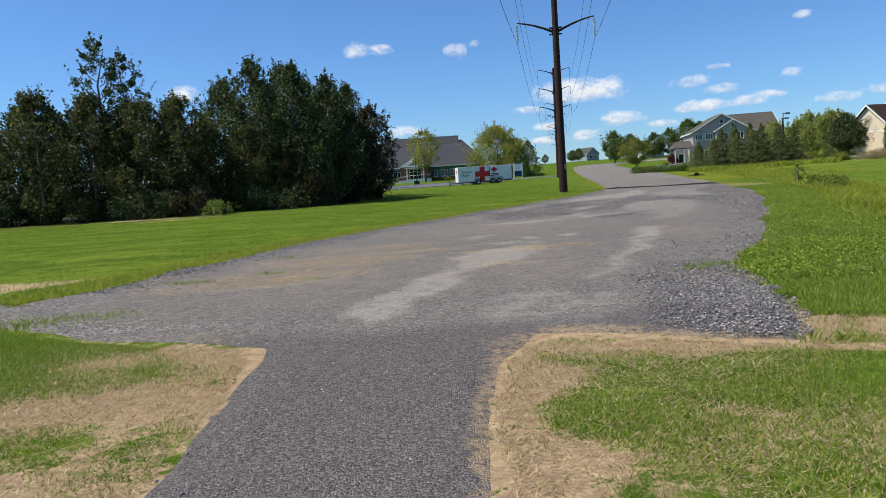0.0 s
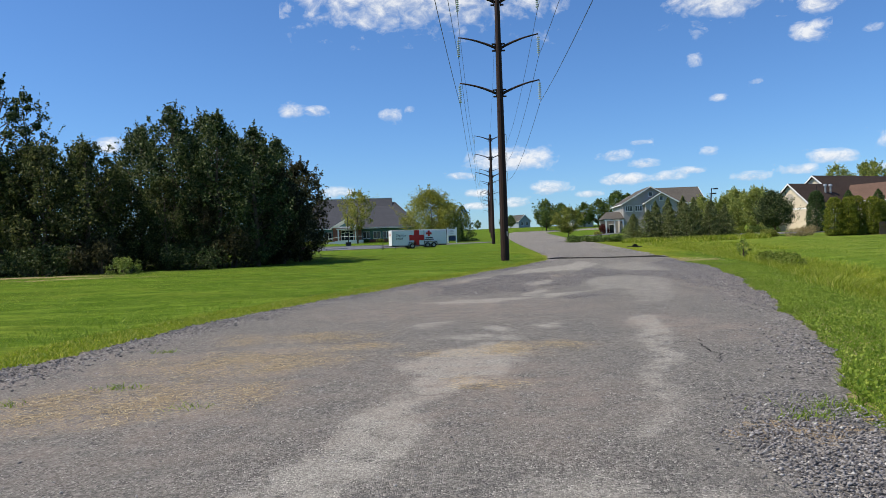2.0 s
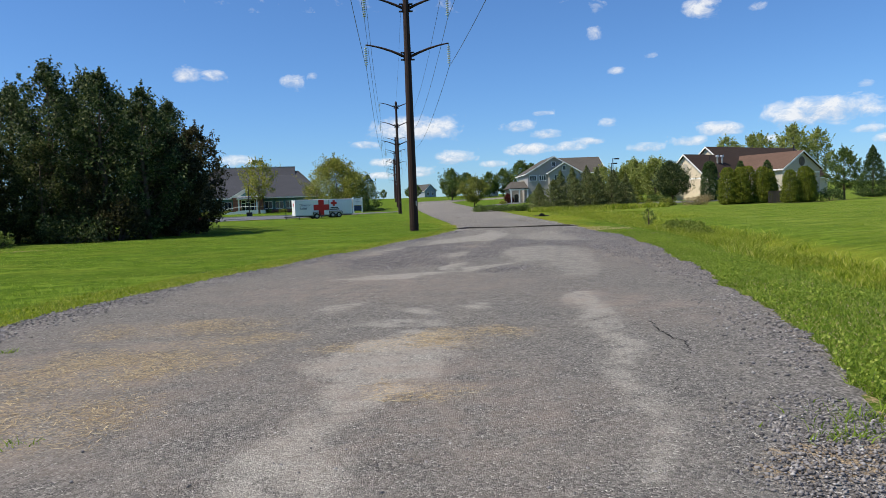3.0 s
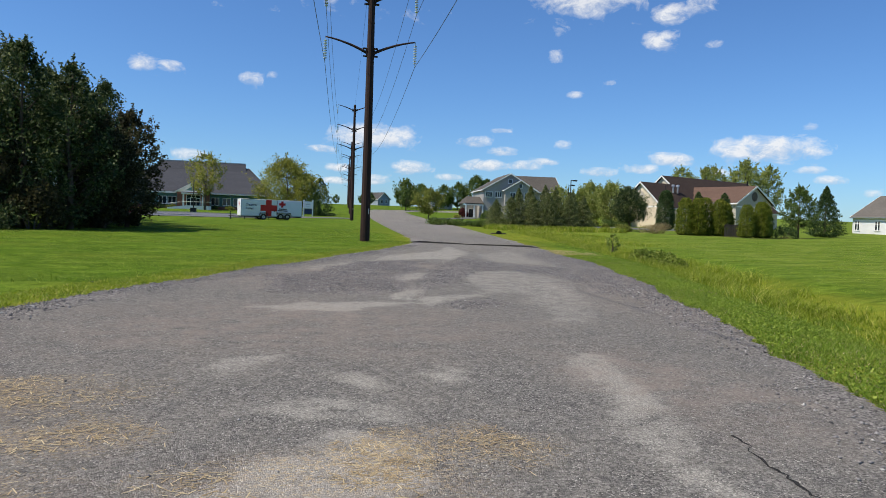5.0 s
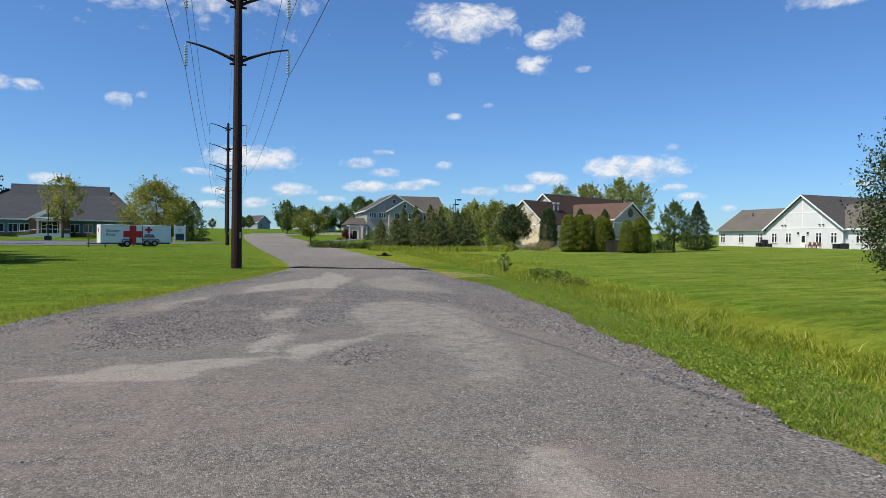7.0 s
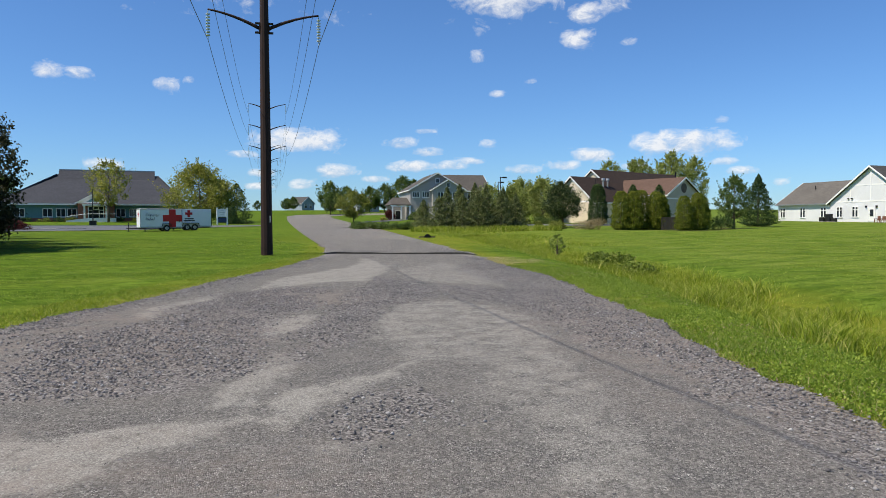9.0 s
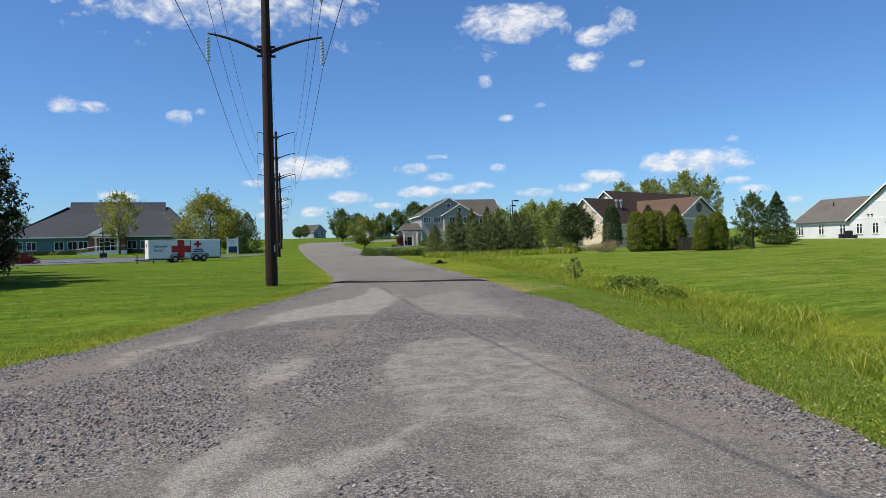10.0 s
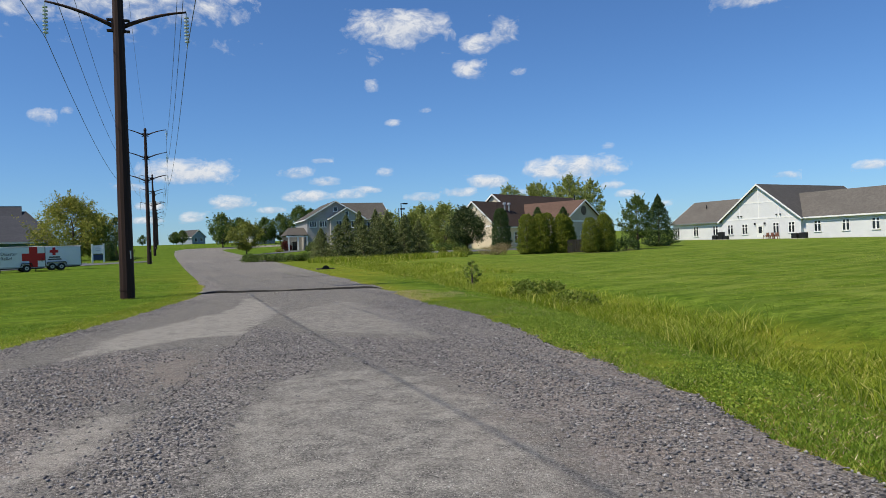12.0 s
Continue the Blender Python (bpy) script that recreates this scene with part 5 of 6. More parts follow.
street_lamp(54.5, 117.6, 7.7)
street_lamp(57.5, 124.5, 7.2)
lamp = thing("street_lamp", pose(-5.45, 139.5, land(-5.45, 139.5)), "thin dark flag pole in a planter by the car park", "lamp post")
part("pole", Shape().tube([(0, 0, 0.3), (0, 0, 5.6)], [0.09, 0.06], 8), DARK_METAL, lamp)
part("planter", Shape().box(-0.5, 0.5, -0.5, 0.5, -0.1, 0.75), DARK_METAL, lamp, "dark square planter", bevel=0.04)


def kerb(line, w=0.3, hgt=0.16):
    s = Shape()
    for (ax, ay), (bx, by) in zip(line[:-1], line[1:]):
        n = Vector((-(by - ay), bx - ax)).normalized() * w
        za, zb = land(ax, ay), land(bx, by)
        s.add([(ax, ay, za - 0.1), (bx, by, zb - 0.1), (bx + n.x, by + n.y, zb - 0.1), (ax + n.x, ay + n.y, za - 0.1), (ax, ay, za + hgt), (bx, by, zb + hgt), (bx + n.x, by + n.y, zb + hgt), (ax + n.x, ay + n.y, za + hgt)],
              [(3, 2, 1, 0), (4, 5, 6, 7), (0, 1, 5, 4), (1, 2, 6, 5), (2, 3, 7, 6), (3, 0, 4, 7)])
    return tagged(new("kerb", s.mesh("kerb", CONCRETE)), "pale concrete kerb along the car park", "kerb", kind="structure")


kerb(((-40, 128.6), (-14, 133.6), (0, 132.6), (12, 133.6)))
kerb(((58, 118.6), (68, 113.6), (76, 113.6)), 1.2, 0.14)
kerb(((-30, 112), (-9, 112), (-4.5, 114)), 1.5, 0.14)

grate = thing("culvert", pose(24.4, 70.4, land(24.4, 70.4)), "dark culvert opening in a low weathered headwall", "culvert")
part("headwall", Shape().box(-0.7, 0.7, 0.0, 0.25, -0.4, 0.10), FENCE_WOOD, grate, "low weathered headwall")
# no hollow here: a solid black disc paints the shade inside the pipe
part("opening", Shape().disc(0, -0.02, 0.0, 0.3, 0.06, 16, "y"), RUBBER, grate, "black disc for the shade in the pipe mouth")


def fence_run():
    ob = thing("fence", pose(60.4, 82.0, land(60.4, 82.0), 0, 0, -6), "short grey wooden board fence between evergreens", "fence")
    for k in range(18):
        part("board", Shape().box(-2.7 + 0.3 * k, -2.7 + 0.3 * k + 0.27, 0, 0.03, -0.1, 1.45), FENCE_WOOD, ob)
    for z in (0.4, 1.3):
        part("rail", Shape().box(-2.7, 2.7, 0.033, 0.09, z, z + 0.1), FENCE_WOOD, ob)


fence_run()


# ---- trees and shrubs ----
def leaf_quads(centres, size, r, droop=0.2, slim=0.55):
    """A small pointed leaf of four corners at every centre, each with its own turn."""
    n = len(centres)
    a = r.normal(size=(n, 3))
    a[:, 2] -= droop
    a /= np.linalg.norm(a, axis=1)[:, None]
    b = np.cross(a, r.normal(size=(n, 3)))
    b /= np.linalg.norm(b, axis=1)[:, None] + 1e-9
    s = size * r.uniform(0.65, 1.35, (n, 1))
    k = np.cross(a, b) * s * 0.12
    v = np.stack([centres - a * s * 0.5, centres + b * s * slim * 0.5 + k, centres + a * s * 0.5, centres - b * s * slim * 0.5 + k], 1)
    return v.reshape(-1, 3)


def leaf_mesh(name, centres, size, r, material, droop=0.2, slim=0.55):
    v = leaf_quads(np.asarray(centres), size, r, droop, slim)
    return array_mesh(name, v, np.arange(len(v)).reshape(-1, 4), material)


def broad_tree(name, label, m, h, spread, leaves, size, material, seed, base=0.18, top=0.5, clumps=46, lean=0.0, airy=0.0, category="tree", trunk_r=None):
    """A trunk with limbs that carry clumps of leaves; top: the height share at which the crown is widest."""
    r = np.random.default_rng(seed)
    ob = thing(name, m, label, category)
    tr = trunk_r or h * 0.014 + 0.03
    bend = r.normal(0, 0.02 * h, (6, 2))
    bend[0] = 0
    stem = [(bend[k, 0] * k / 5 + lean * k / 5, bend[k, 1] * k / 5, h * 0.93 * k / 5 - (0.15 if k == 0 else 0)) for k in range(6)]
    wood = Shape().tube(stem, [tr * 1.25, tr, tr * 0.8, tr * 0.55, tr * 0.32, tr * 0.1], 8)
    pts = []
    for c in range(clumps):
        u = base + (1 - base) * ((c + r.uniform(0, 1)) / clumps)
        wide = math.sin(math.pi * min(1, ((u - base) / (1 - base)) ** (math.log(0.5) / math.log(max(0.05, (top - base) / (1 - base)))))) ** 0.7
        ang = c * 2.399 + r.uniform(-0.5, 0.5)
        dist = spread * wide * (r.uniform(0.35, 1.0) ** 0.6)
        k = min(4, int(u * 5))
        sx, sy = stem[k][0], stem[k][1]
        p = np.array([sx + dist * math.cos(ang), sy + dist * math.sin(ang), h * u])
        root = np.array([sx, sy, max(h * base * 0.7, h * u - dist * r.uniform(0.5, 0.9))])
        mid = (root + p) / 2 + np.array([0, 0, -0.06 * dist])
        wood.tube([tuple(root), tuple(mid), tuple(p)], [tr * 0.35 * (1.1 - u), tr * 0.2, 0.012], 5)
        size_c = spread * r.uniform(0.16, 0.38) * (1 - airy * 0.4) * (0.5 + 0.5 * wide)
        n = int(leaves / clumps * r.uniform(0.7, 1.3))
        q = r.normal(size=(n, 3)) * np.array([1, 1, 0.75])
        q *= (r.uniform(0.25, 1.0, (n, 1)) ** 0.5) / (np.linalg.norm(q, axis=1)[:, None] + 1e-6)
        q *= 1 + 0.9 * r.uniform(-0.5, 1, (n, 1)) ** 3
        pts.append(p + q * size_c)
        twig = p + (p - root) * r.uniform(0.15, 0.45) + np.array([0, 0, spread * r.uniform(0.05, 0.3)])
        m2 = max(4, n // 5)
        pts.append(p + (twig - p) * r.uniform(0, 1.3, (m2, 1)) + r.normal(0, size_c * 0.16, (m2, 3)))
    pts = np.concatenate(pts)
    pts[:, 2] = np.maximum(pts[:, 2], 0.05)
    part("trunk", wood, BARK, ob, smooth=True)
    crown = new("crown", leaf_mesh("crown", pts, size, r, material))
    crown.parent = ob
    return ob


def cone_tree(name, label, m, h, spread, leaves, size, material, seed, power=0.8, ragged=0.25, tiers=0, base=0.02, category="evergreen tree"):
    """An evergreen with sprays from the ground up; power shapes its outline, tiers make whorls of branches."""
    r = np.random.default_rng(seed)
    ob = thing(name, m, label, category)
    part("trunk", Shape().tube([(0, 0, -0.15), (0, 0, h * 0.5), (0, 0, h * 0.98)], [h * 0.018 + 0.03, h * 0.011 + 0.015, 0.01], 8), BARK, ob)
    u = r.uniform(0, 1, leaves) ** 1.25
    u = base + (1 - base) * u
    ang = r.uniform(0, 2 * math.pi, leaves)
    wide = np.minimum((1 - u) ** power * 1.12, 1.0) * np.clip((u - base + 0.06) / 0.12, 0.45, 1)
    lump = 1 + ragged * (np.sin(ang * 5 + u * 23 + seed) * 0.5 + np.sin(ang * 3 - u * 37 + seed * 2) * 0.5)
    if tiers:
        lump = lump * (0.62 + 0.5 * np.abs(np.sin(u * math.pi * tiers + np.sin(ang * 4 + seed) * 0.8)))
    d = spread * wide * lump * (r.uniform(0.45, 1.06, leaves) ** 0.55)
    pts = np.stack([d * np.cos(ang), d * np.sin(ang), h * u + r.normal(0, 0.05, leaves)], -1)
    if tiers:
        wood = Shape()
        for k in range(tiers * 5):
            a, z = k * 2.4, h * (base + 0.9 * (k + 0.5) / (tiers * 5))
            ln = spread * (1 - z / h) ** power * 0.9
            wood.tube([(0, 0, z), (ln * math.cos(a), ln * math.sin(a), z - 0.08 * ln)], [0.03, 0.008], 5)
        part("branch_whorl", wood, BARK, ob)
    crown = new("crown", leaf_mesh("crown", pts, size, r, material, 0.5, 0.4))
    crown.parent = ob
    return ob


def shrub(name, label, m, w, h, leaves, size, material, seed, category="shrub", deep=None):
    r = np.random.default_rng(seed)
    ob = thing(name, m, label, category)
    wood = Shape()
    pts = []
    n_c = 14
    for c in range(n_c):
        a, d = r.uniform(0, 6.283), r.uniform(0, 1) ** 0.6
        p = np.array([w * d * math.cos(a), (deep or w) * d * math.sin(a), h * r.uniform(0.25, 0.85) * (1 - 0.35 * d)])
        wood.tube([(p[0] * 0.2, p[1] * 0.2, -0.1), tuple(p)], [0.03, 0.008], 5)
        k = leaves // n_c
        q = r.normal(size=(k, 3))
        q *= r.uniform(0.2, 1, (k, 1)) ** 0.5 / np.linalg.norm(q, axis=1)[:, None]
        pts.append(p + q * np.array([w * 0.42, (deep or w) * 0.42, h * 0.34]))
    pts = np.concatenate(pts)
    pts[:, 2] = np.clip(pts[:, 2], 0.02, None)
    part("woody_base", wood, BARK, ob)
    crown = new("crown", leaf_mesh("crown", pts, size, r, material))
    crown.parent = ob
    return ob


def spot(x, y, turn=0.0, s=1.0):
    return pose(x, y, land(x, y), 0, 0, turn) @ Matrix.Diagonal((s, s, s, 1))


def again(ob, x, y, turn, s, label=""):
    o = copy_thing(ob, spot(x, y, turn, 1.0))
    o.scale = (s, s, s)
    if label:
        tagged(o, label)
    return o


WOOD = "dense dark green broadleaf tree at the edge of a wood"
w1 = broad_tree("tree", WOOD, spot(-13.9, 55), 11.0, 2.6, 9500, 0.20, LEAF_WOOD, 1, 0.10, 0.45, 60)
w2 = broad_tree("tree", WOOD, spot(-10.8, 54.5), 10.4, 2.5, 9000, 0.20, LEAF_WOOD, 2, 0.06, 0.40, 56)
w3 = broad_tree("tree", WOOD, spot(-8.3, 55), 9.6, 2.4, 9000, 0.20, LEAF_WOOD, 3, 0.05, 0.42, 56)
w4 = broad_tree("tree", "tall sparse dark green tree rising over a thicket", spot(-24.4, 53), 13.1, 2.1, 3900, 0.20, LEAF_WOOD, 4, 0.25, 0.55, 44, 0.3, 0.6)
w5 = broad_tree("tree", "low rounded tree with dull rusty green leaves", spot(-5.9, 60.5), 7.6, 2.3, 9000, 0.20, LEAF_RUST, 5, 0.04, 0.40, 46)
w6 = broad_tree("tree", "bushy olive green tree in a thicket", spot(-18.6, 52), 8.4, 2.6, 7500, 0.20, LEAF_THICKET, 6, 0.05, 0.45, 50)
for k, (o, x, y, t, s) in enumerate(((w2, -16.6, 56.5, 40, 0.95), (w1, -12.4, 58.5, 120, 1.0), (w3, -9.6, 60.5, 200, 0.98), (w2, -7.6, 58.2, 290, 0.8), (w1, -8.2, 66.0, 75, 0.92), (w3, -9.0, 72.0, 130, 0.85), (w2, -10.5, 79.0, 15, 0.8),
                                     (w4, -23.2, 54.5, 100, 0.93), (w6, -21.0, 51.5, 60, 0.98), (w6, -24.8, 51.8, 150, 1.05), (w6, -28.5, 51.5, 240, 1.1), (w3, -26.5, 55.0, 20, 0.92), (w1, -30.5, 54.0, 310, 0.82), (w3, -33.5, 53.0, 80, 0.9), (w6, -36.5, 52.0, 30, 1.1),
                                     (w1, -18.0, 61.0, 210, 0.95), (w2, -22.5, 62.0, 330, 0.85), (w3, -28.0, 62.0, 110, 0.85), (w2, -14.5, 66.0, 180, 0.9), (w5, -6.8, 57.0, 90, 0.92), (w5, -8.6, 68.5, 200, 0.8), (w5, -11.0, 84.0, 20, 0.7), (w2, -34.5, 60.0, 250, 0.9),
                                     (w3, -20.2, 56.0, 140, 0.86), (w1, -15.2, 61.5, 20, 0.95), (w2, -25.0, 58.5, 65, 0.82), (w3, -31.0, 58.0, 300, 0.9), (w1, -11.5, 63.5, 260, 0.95), (w6, -22.8, 54.0, 10, 1.0), (w6, -14.0, 53.2, 200, 0.72), (w6, -17.5, 53.5, 280, 0.8), (w5, -11.6, 53.6, 250, 0.62), (w3, -36.5, 56.5, 170, 0.95))):
    again(o, x, y, t, s)

brush = shrub("shrub", "dark tangled undergrowth at the foot of the wood", spot(-20.5, 49.5), 1.9, 2.3, 2600, 0.17, LEAF_WOOD, 31, deep=1.3)
brush2 = shrub("shrub", "rusty brown undergrowth at the foot of the wood", spot(-17.0, 49.8), 1.8, 2.6, 2600, 0.17, LEAF_RUST, 32, deep=1.3)
for k in range(19):
    u = k / 18
    bx, by = (-36 + 27.0 * min(1, u * 1.45), 50.3 + 1.2 * math.sin(k * 2.1)) if u < 0.69 else (-7.6 - 3.6 * (u - 0.69) / 0.31, 54.0 + 30 * (u - 0.69) / 0.31)
    again(brush if k % 4 else brush2, bx, by + 2.6, 47 * k, 0.8 + 0.3 * ((k * 7) % 5) / 4)
shrub("shrub", "pale green weedy bush at the lawn's edge", spot(-15.2, 48.6), 0.8, 1.15, 900, 0.14, LEAF_PALE, 33)

broad_tree("tree", "tall leafy green tree on an open lawn", spot(33.5, 29.4), 10.4, 2.45, 24000, 0.14, LEAF_WOOD, 41, 0.02, 0.22, 95)

# cedars before the grey house
cedar = cone_tree("cedar_tree", "dusty green cedar in a tight row", spot(38.5, 91.0), 4.6, 1.6, 7000, 0.18, LEAF_CEDAR, 51, 0.7, 0.7, 5)
cedar2 = cone_tree("cedar_tree", "dark green pointed evergreen in a tight row", spot(40.2, 92.5), 5.4, 1.5, 6500, 0.18, LEAF_CEDAR, 52, 0.85, 0.7, 7)
for k, (x, y, s, o) in enumerate(((32.6, 93.5, 0.78, cedar), (34.0, 92.0, 0.86, cedar), (35.4, 93.0, 0.95, cedar2), (36.6, 91.2, 0.90, cedar), (37.4, 94.0, 1.02, cedar2), (39.4, 94.0, 1.05, cedar2), (41.6, 91.3, 0.86, cedar2), (42.8, 93.0, 0.92, cedar2), (44.2, 92.6, 0.86, cedar), (45.2, 94.5, 0.84, cedar2), (43.6, 95.5, 0.9, cedar2), (33.2, 95.5, 0.7, cedar))):
    again(o, x, y, 67 * k, s)

# by the cream building
broad_tree("tree", "small round dark green tree in a mulch bed", spot(53.7, 97.4), 5.75, 2.45, 11000, 0.20, LEAF_WOOD, 61, 0.27, 0.52, 60)
cone_tree("evergreen", "tall dark clipped evergreen against a cream wall", spot(67.6, 110), 6.3, 1.5, 10000, 0.22, LEAF_DARK, 62, 0.28, 0.12)
arbor = cone_tree("arborvitae", "yellow-green arborvitae in a clipped row", spot(53.8, 84.6), 4.5, 1.12, 8500, 0.17, LEAF_ARBOR, 63, 0.26, 0.22)
for k, (x, y, s) in enumerate(((55.2, 84.0, 1.0), (56.5, 84.4, 1.02), (57.8, 83.4, 0.98), (59.2, 84.2, 0.9), (60.1, 84.6, 0.62), (58.2, 79.0, 0.85), (60.0, 78.8, 0.93), (61.2, 79.6, 0.86))):
    again(arbor, x, y, 53 * k, s)
darkpine = cone_tree("evergreen", "dark green evergreen behind the arborvitae row", spot(57.6, 87.5), 5.4, 1.4, 3500, 0.22, LEAF_DARK, 64, 0.6, 0.3)
again(darkpine, 61.5, 87.5, 90, 1.0)
for k, (x, y, w) in enumerate(((52.0, 88.6, 1.7), (50.6, 93.2, 0.8), (51.6, 96.0, 0.7), (50.2, 97.5, 0.6))):
    shrub("shrub", "low tan ornamental grass clump in a bed" if k == 0 else "low round green shrub in a mulch bed", spot(x, y), w, 1.25 * w ** 0.5, 1500, 0.16, LEAF_TAN if k == 0 else LEAF_OLIVE, 70 + k)
broad_tree("tree", "small open green tree on a lawn", spot(68.2, 82.0), 6.2, 2.2, 6500, 0.19, LEAF_GREEN, 66, 0.24, 0.52, 44, 0, 0.5)
cone_tree("spruce_tree", "green spruce with layered branches on a lawn", spot(78.0, 88.0), 6.9, 2.4, 12000, 0.21, LEAF_DARK, 67, 0.85, 0.25, 8)
shrub("shrub", "red-flowered round bush by a fence", spot(63.4, 82.6), 1.0, 1.6, 1400, 0.15, LEAF_OLIVE, 68)
shrub("shrub", "dark green shrubs beside a fence", spot(64.4, 80.0), 1.3, 1.9, 1800, 0.16, LEAF_DARK, 69)
behind = broad_tree("tree", "pale green tree behind the cream building", spot(116, 152), 15.0, 4.2, 5200, 0.42, LEAF_LIGHT, 71, 0.25, 0.62, 46, 0, 0.3)
for k, (x, y, s) in enumerate(((106, 153, 0.87), (110, 156, 0.9), (122.5, 152, 0.93), (120, 158, 0.95), (101, 155, 0.86))):
    again(behind, x, y, 71 * k, s)
side = broad_tree("tree", "yellowish green tree beside the cream building", spot(64.5, 122), 7.4, 3.2, 5500, 0.32, LEAF_LIGHT, 72, 0.1, 0.5, 44)
for k, (x, y, s) in enumerate(((60.5, 125, 0.86), (56.5, 126, 0.72), (69.5, 130, 0.98), (66.5, 134, 1.05), (60.0, 133, 0.9))):
    again(side, x, y, 97 * k, s)
for k, (x, y, w) in enumerate(((59.5, 119.2, 1.6), (62.0, 118.2, 1.3), (64.5, 116.8, 1.1))):
    shrub("shrub", "round clipped green shrub along a kerb", spot(x, y), w, 1.5, 1500, 0.2, LEAF_ARBOR if k == 0 else LEAF_GREEN, 75 + k)

# around the grey house and along the road
mapleA = broad_tree("tree", "round full green maple beside the road", spot(55.8, 241), 9.8, 3.9, 4200, 0.50, LEAF_GREEN, 81, 0.16, 0.5, 46)
broad_tree("tree", "low spreading olive green tree on the verge", spot(41.2, 158), 5.9, 3.4, 6000, 0.28, LEAF_OLIVE, 82, 0.2, 0.6, 40)
for k, (x, y, s, o) in enumerate(((62, 262, 0.72, mapleA), (67, 264, 0.85, mapleA), (74, 260, 0.85, mapleA), (80, 262, 0.95, mapleA), (86, 260, 1.2, mapleA), (91, 262, 1.1, mapleA), (96, 258, 1.05, mapleA), (104, 256, 0.95, mapleA), (112, 254, 0.9, mapleA),
                                  (50.5, 294, 0.42, mapleA), (54.0, 297, 0.5, mapleA), (66.5, 296, 0.6, mapleA), (70, 290, 0.6, mapleA), (52.5, 300, 0.45, mapleA), (39, 286, 0.35, mapleA), (33, 300, 0.42, mapleA), (26, 296, 0.5, mapleA), (22, 300, 0.4, mapleA), (-6, 320, 1.0, mapleA), (-20, 310, 1.1, mapleA), (-45, 300, 1.2, mapleA), (130, 255, 1.0, mapleA), (150, 250, 1.0, mapleA))):
    again(o, x, y, 61 * k, s, "distant round green tree on the horizon" if y > 250 else "")
shrub("shrub", "dark red leaved bush by the porch", spot(53.8, 173.5), 1.3, 2.6, 1800, 0.24, LEAF_RED, 91)
shrub("shrub", "green bush by the porch of the grey house", spot(58.6, 169.5), 1.4, 2.2, 1600, 0.24, LEAF_GREEN, 92)
shrub("shrub", "yellow flowering bush beside the drive", spot(50.5, 167.5), 0.8, 0.9, 500, 0.22, LEAF_YELLOW, 93)
for k, (x, y) in enumerate(((27.5, 104), (29.5, 103), (31.0, 101.5), (32.5, 100))):
    shrub("shrub", "leafy green weeds beside the road", spot(x, y), 1.5, 1.0, 1200, 0.22, LEAF_GREEN, 94 + k)

# around the community building
broad_tree("tree", "young thin-leaved yellow-green tree on a lawn", spot(-4.4, 163.5), 11.2, 4.2, 4200, 0.32, LEAF_YELLOW, 101, 0.30, 0.6, 44, 0, 0.5)
broad_tree("tree", "broad yellowing tree by a driveway", spot(11.6, 158), 10.4, 5.6, 13000, 0.34, LEAF_YELLOW, 102, 0.12, 0.48, 70)
yt = broad_tree("tree", "broad olive green tree by a driveway", spot(15.5, 161), 8.0, 3.6, 4500, 0.34, LEAF_OLIVE, 103, 0.1, 0.5, 40)
cone_tree("evergreen", "dark green conical evergreen beside a sign", spot(19.5, 170), 7.8, 2.8, 4500, 0.32, LEAF_DARK, 104, 0.6, 0.3)
cone_tree("evergreen", "dark clipped evergreen behind a sign", spot(15.9, 145), 3.0, 0.95, 2000, 0.22, LEAF_DARK, 105, 0.25, 0.15)
shrub("shrub", "low dark hedge shrub on the lawn", spot(18.0, 146), 1.8, 0.9, 1200, 0.22, LEAF_DARK, 106)
for k in range(9):
    x = (-22, -19, -16, -13.5, -11.3, -2.6, 0.4, 3.2, 6.0)[k]
    shrub("shrub", "small foundation shrub below windows", spot(x, 170.2), 0.9, 1.0, 500, 0.22, LEAF_DARK if k % 2 else LEAF_OLIVE, 110 + k)
shrub("shrub", "low red and tan bush by the car park", spot(-12, 112.6), 2.2, 1.5, 1500, 0.24, LEAF_RED, 121)


# ---- ditch plants ----
shrub("shrub", "leafy weed bush in a grassy ditch", spot(20.4, 38.6), 1.0, 0.75, 2600, 0.12, LEAF_WEED, 131, deep=0.8)
shrub("shrub", "leafy weed bush in a grassy ditch", spot(18.6, 34.6), 0.7, 0.55, 1600, 0.10, LEAF_WEED, 132, deep=0.7)
broad_tree("sapling", "thin young sapling in a grassy ditch", spot(23.3, 47.6), 1.25, 0.42, 420, 0.11, LEAF_PALE, 133, 0.1, 0.5, 14, category="sapling")


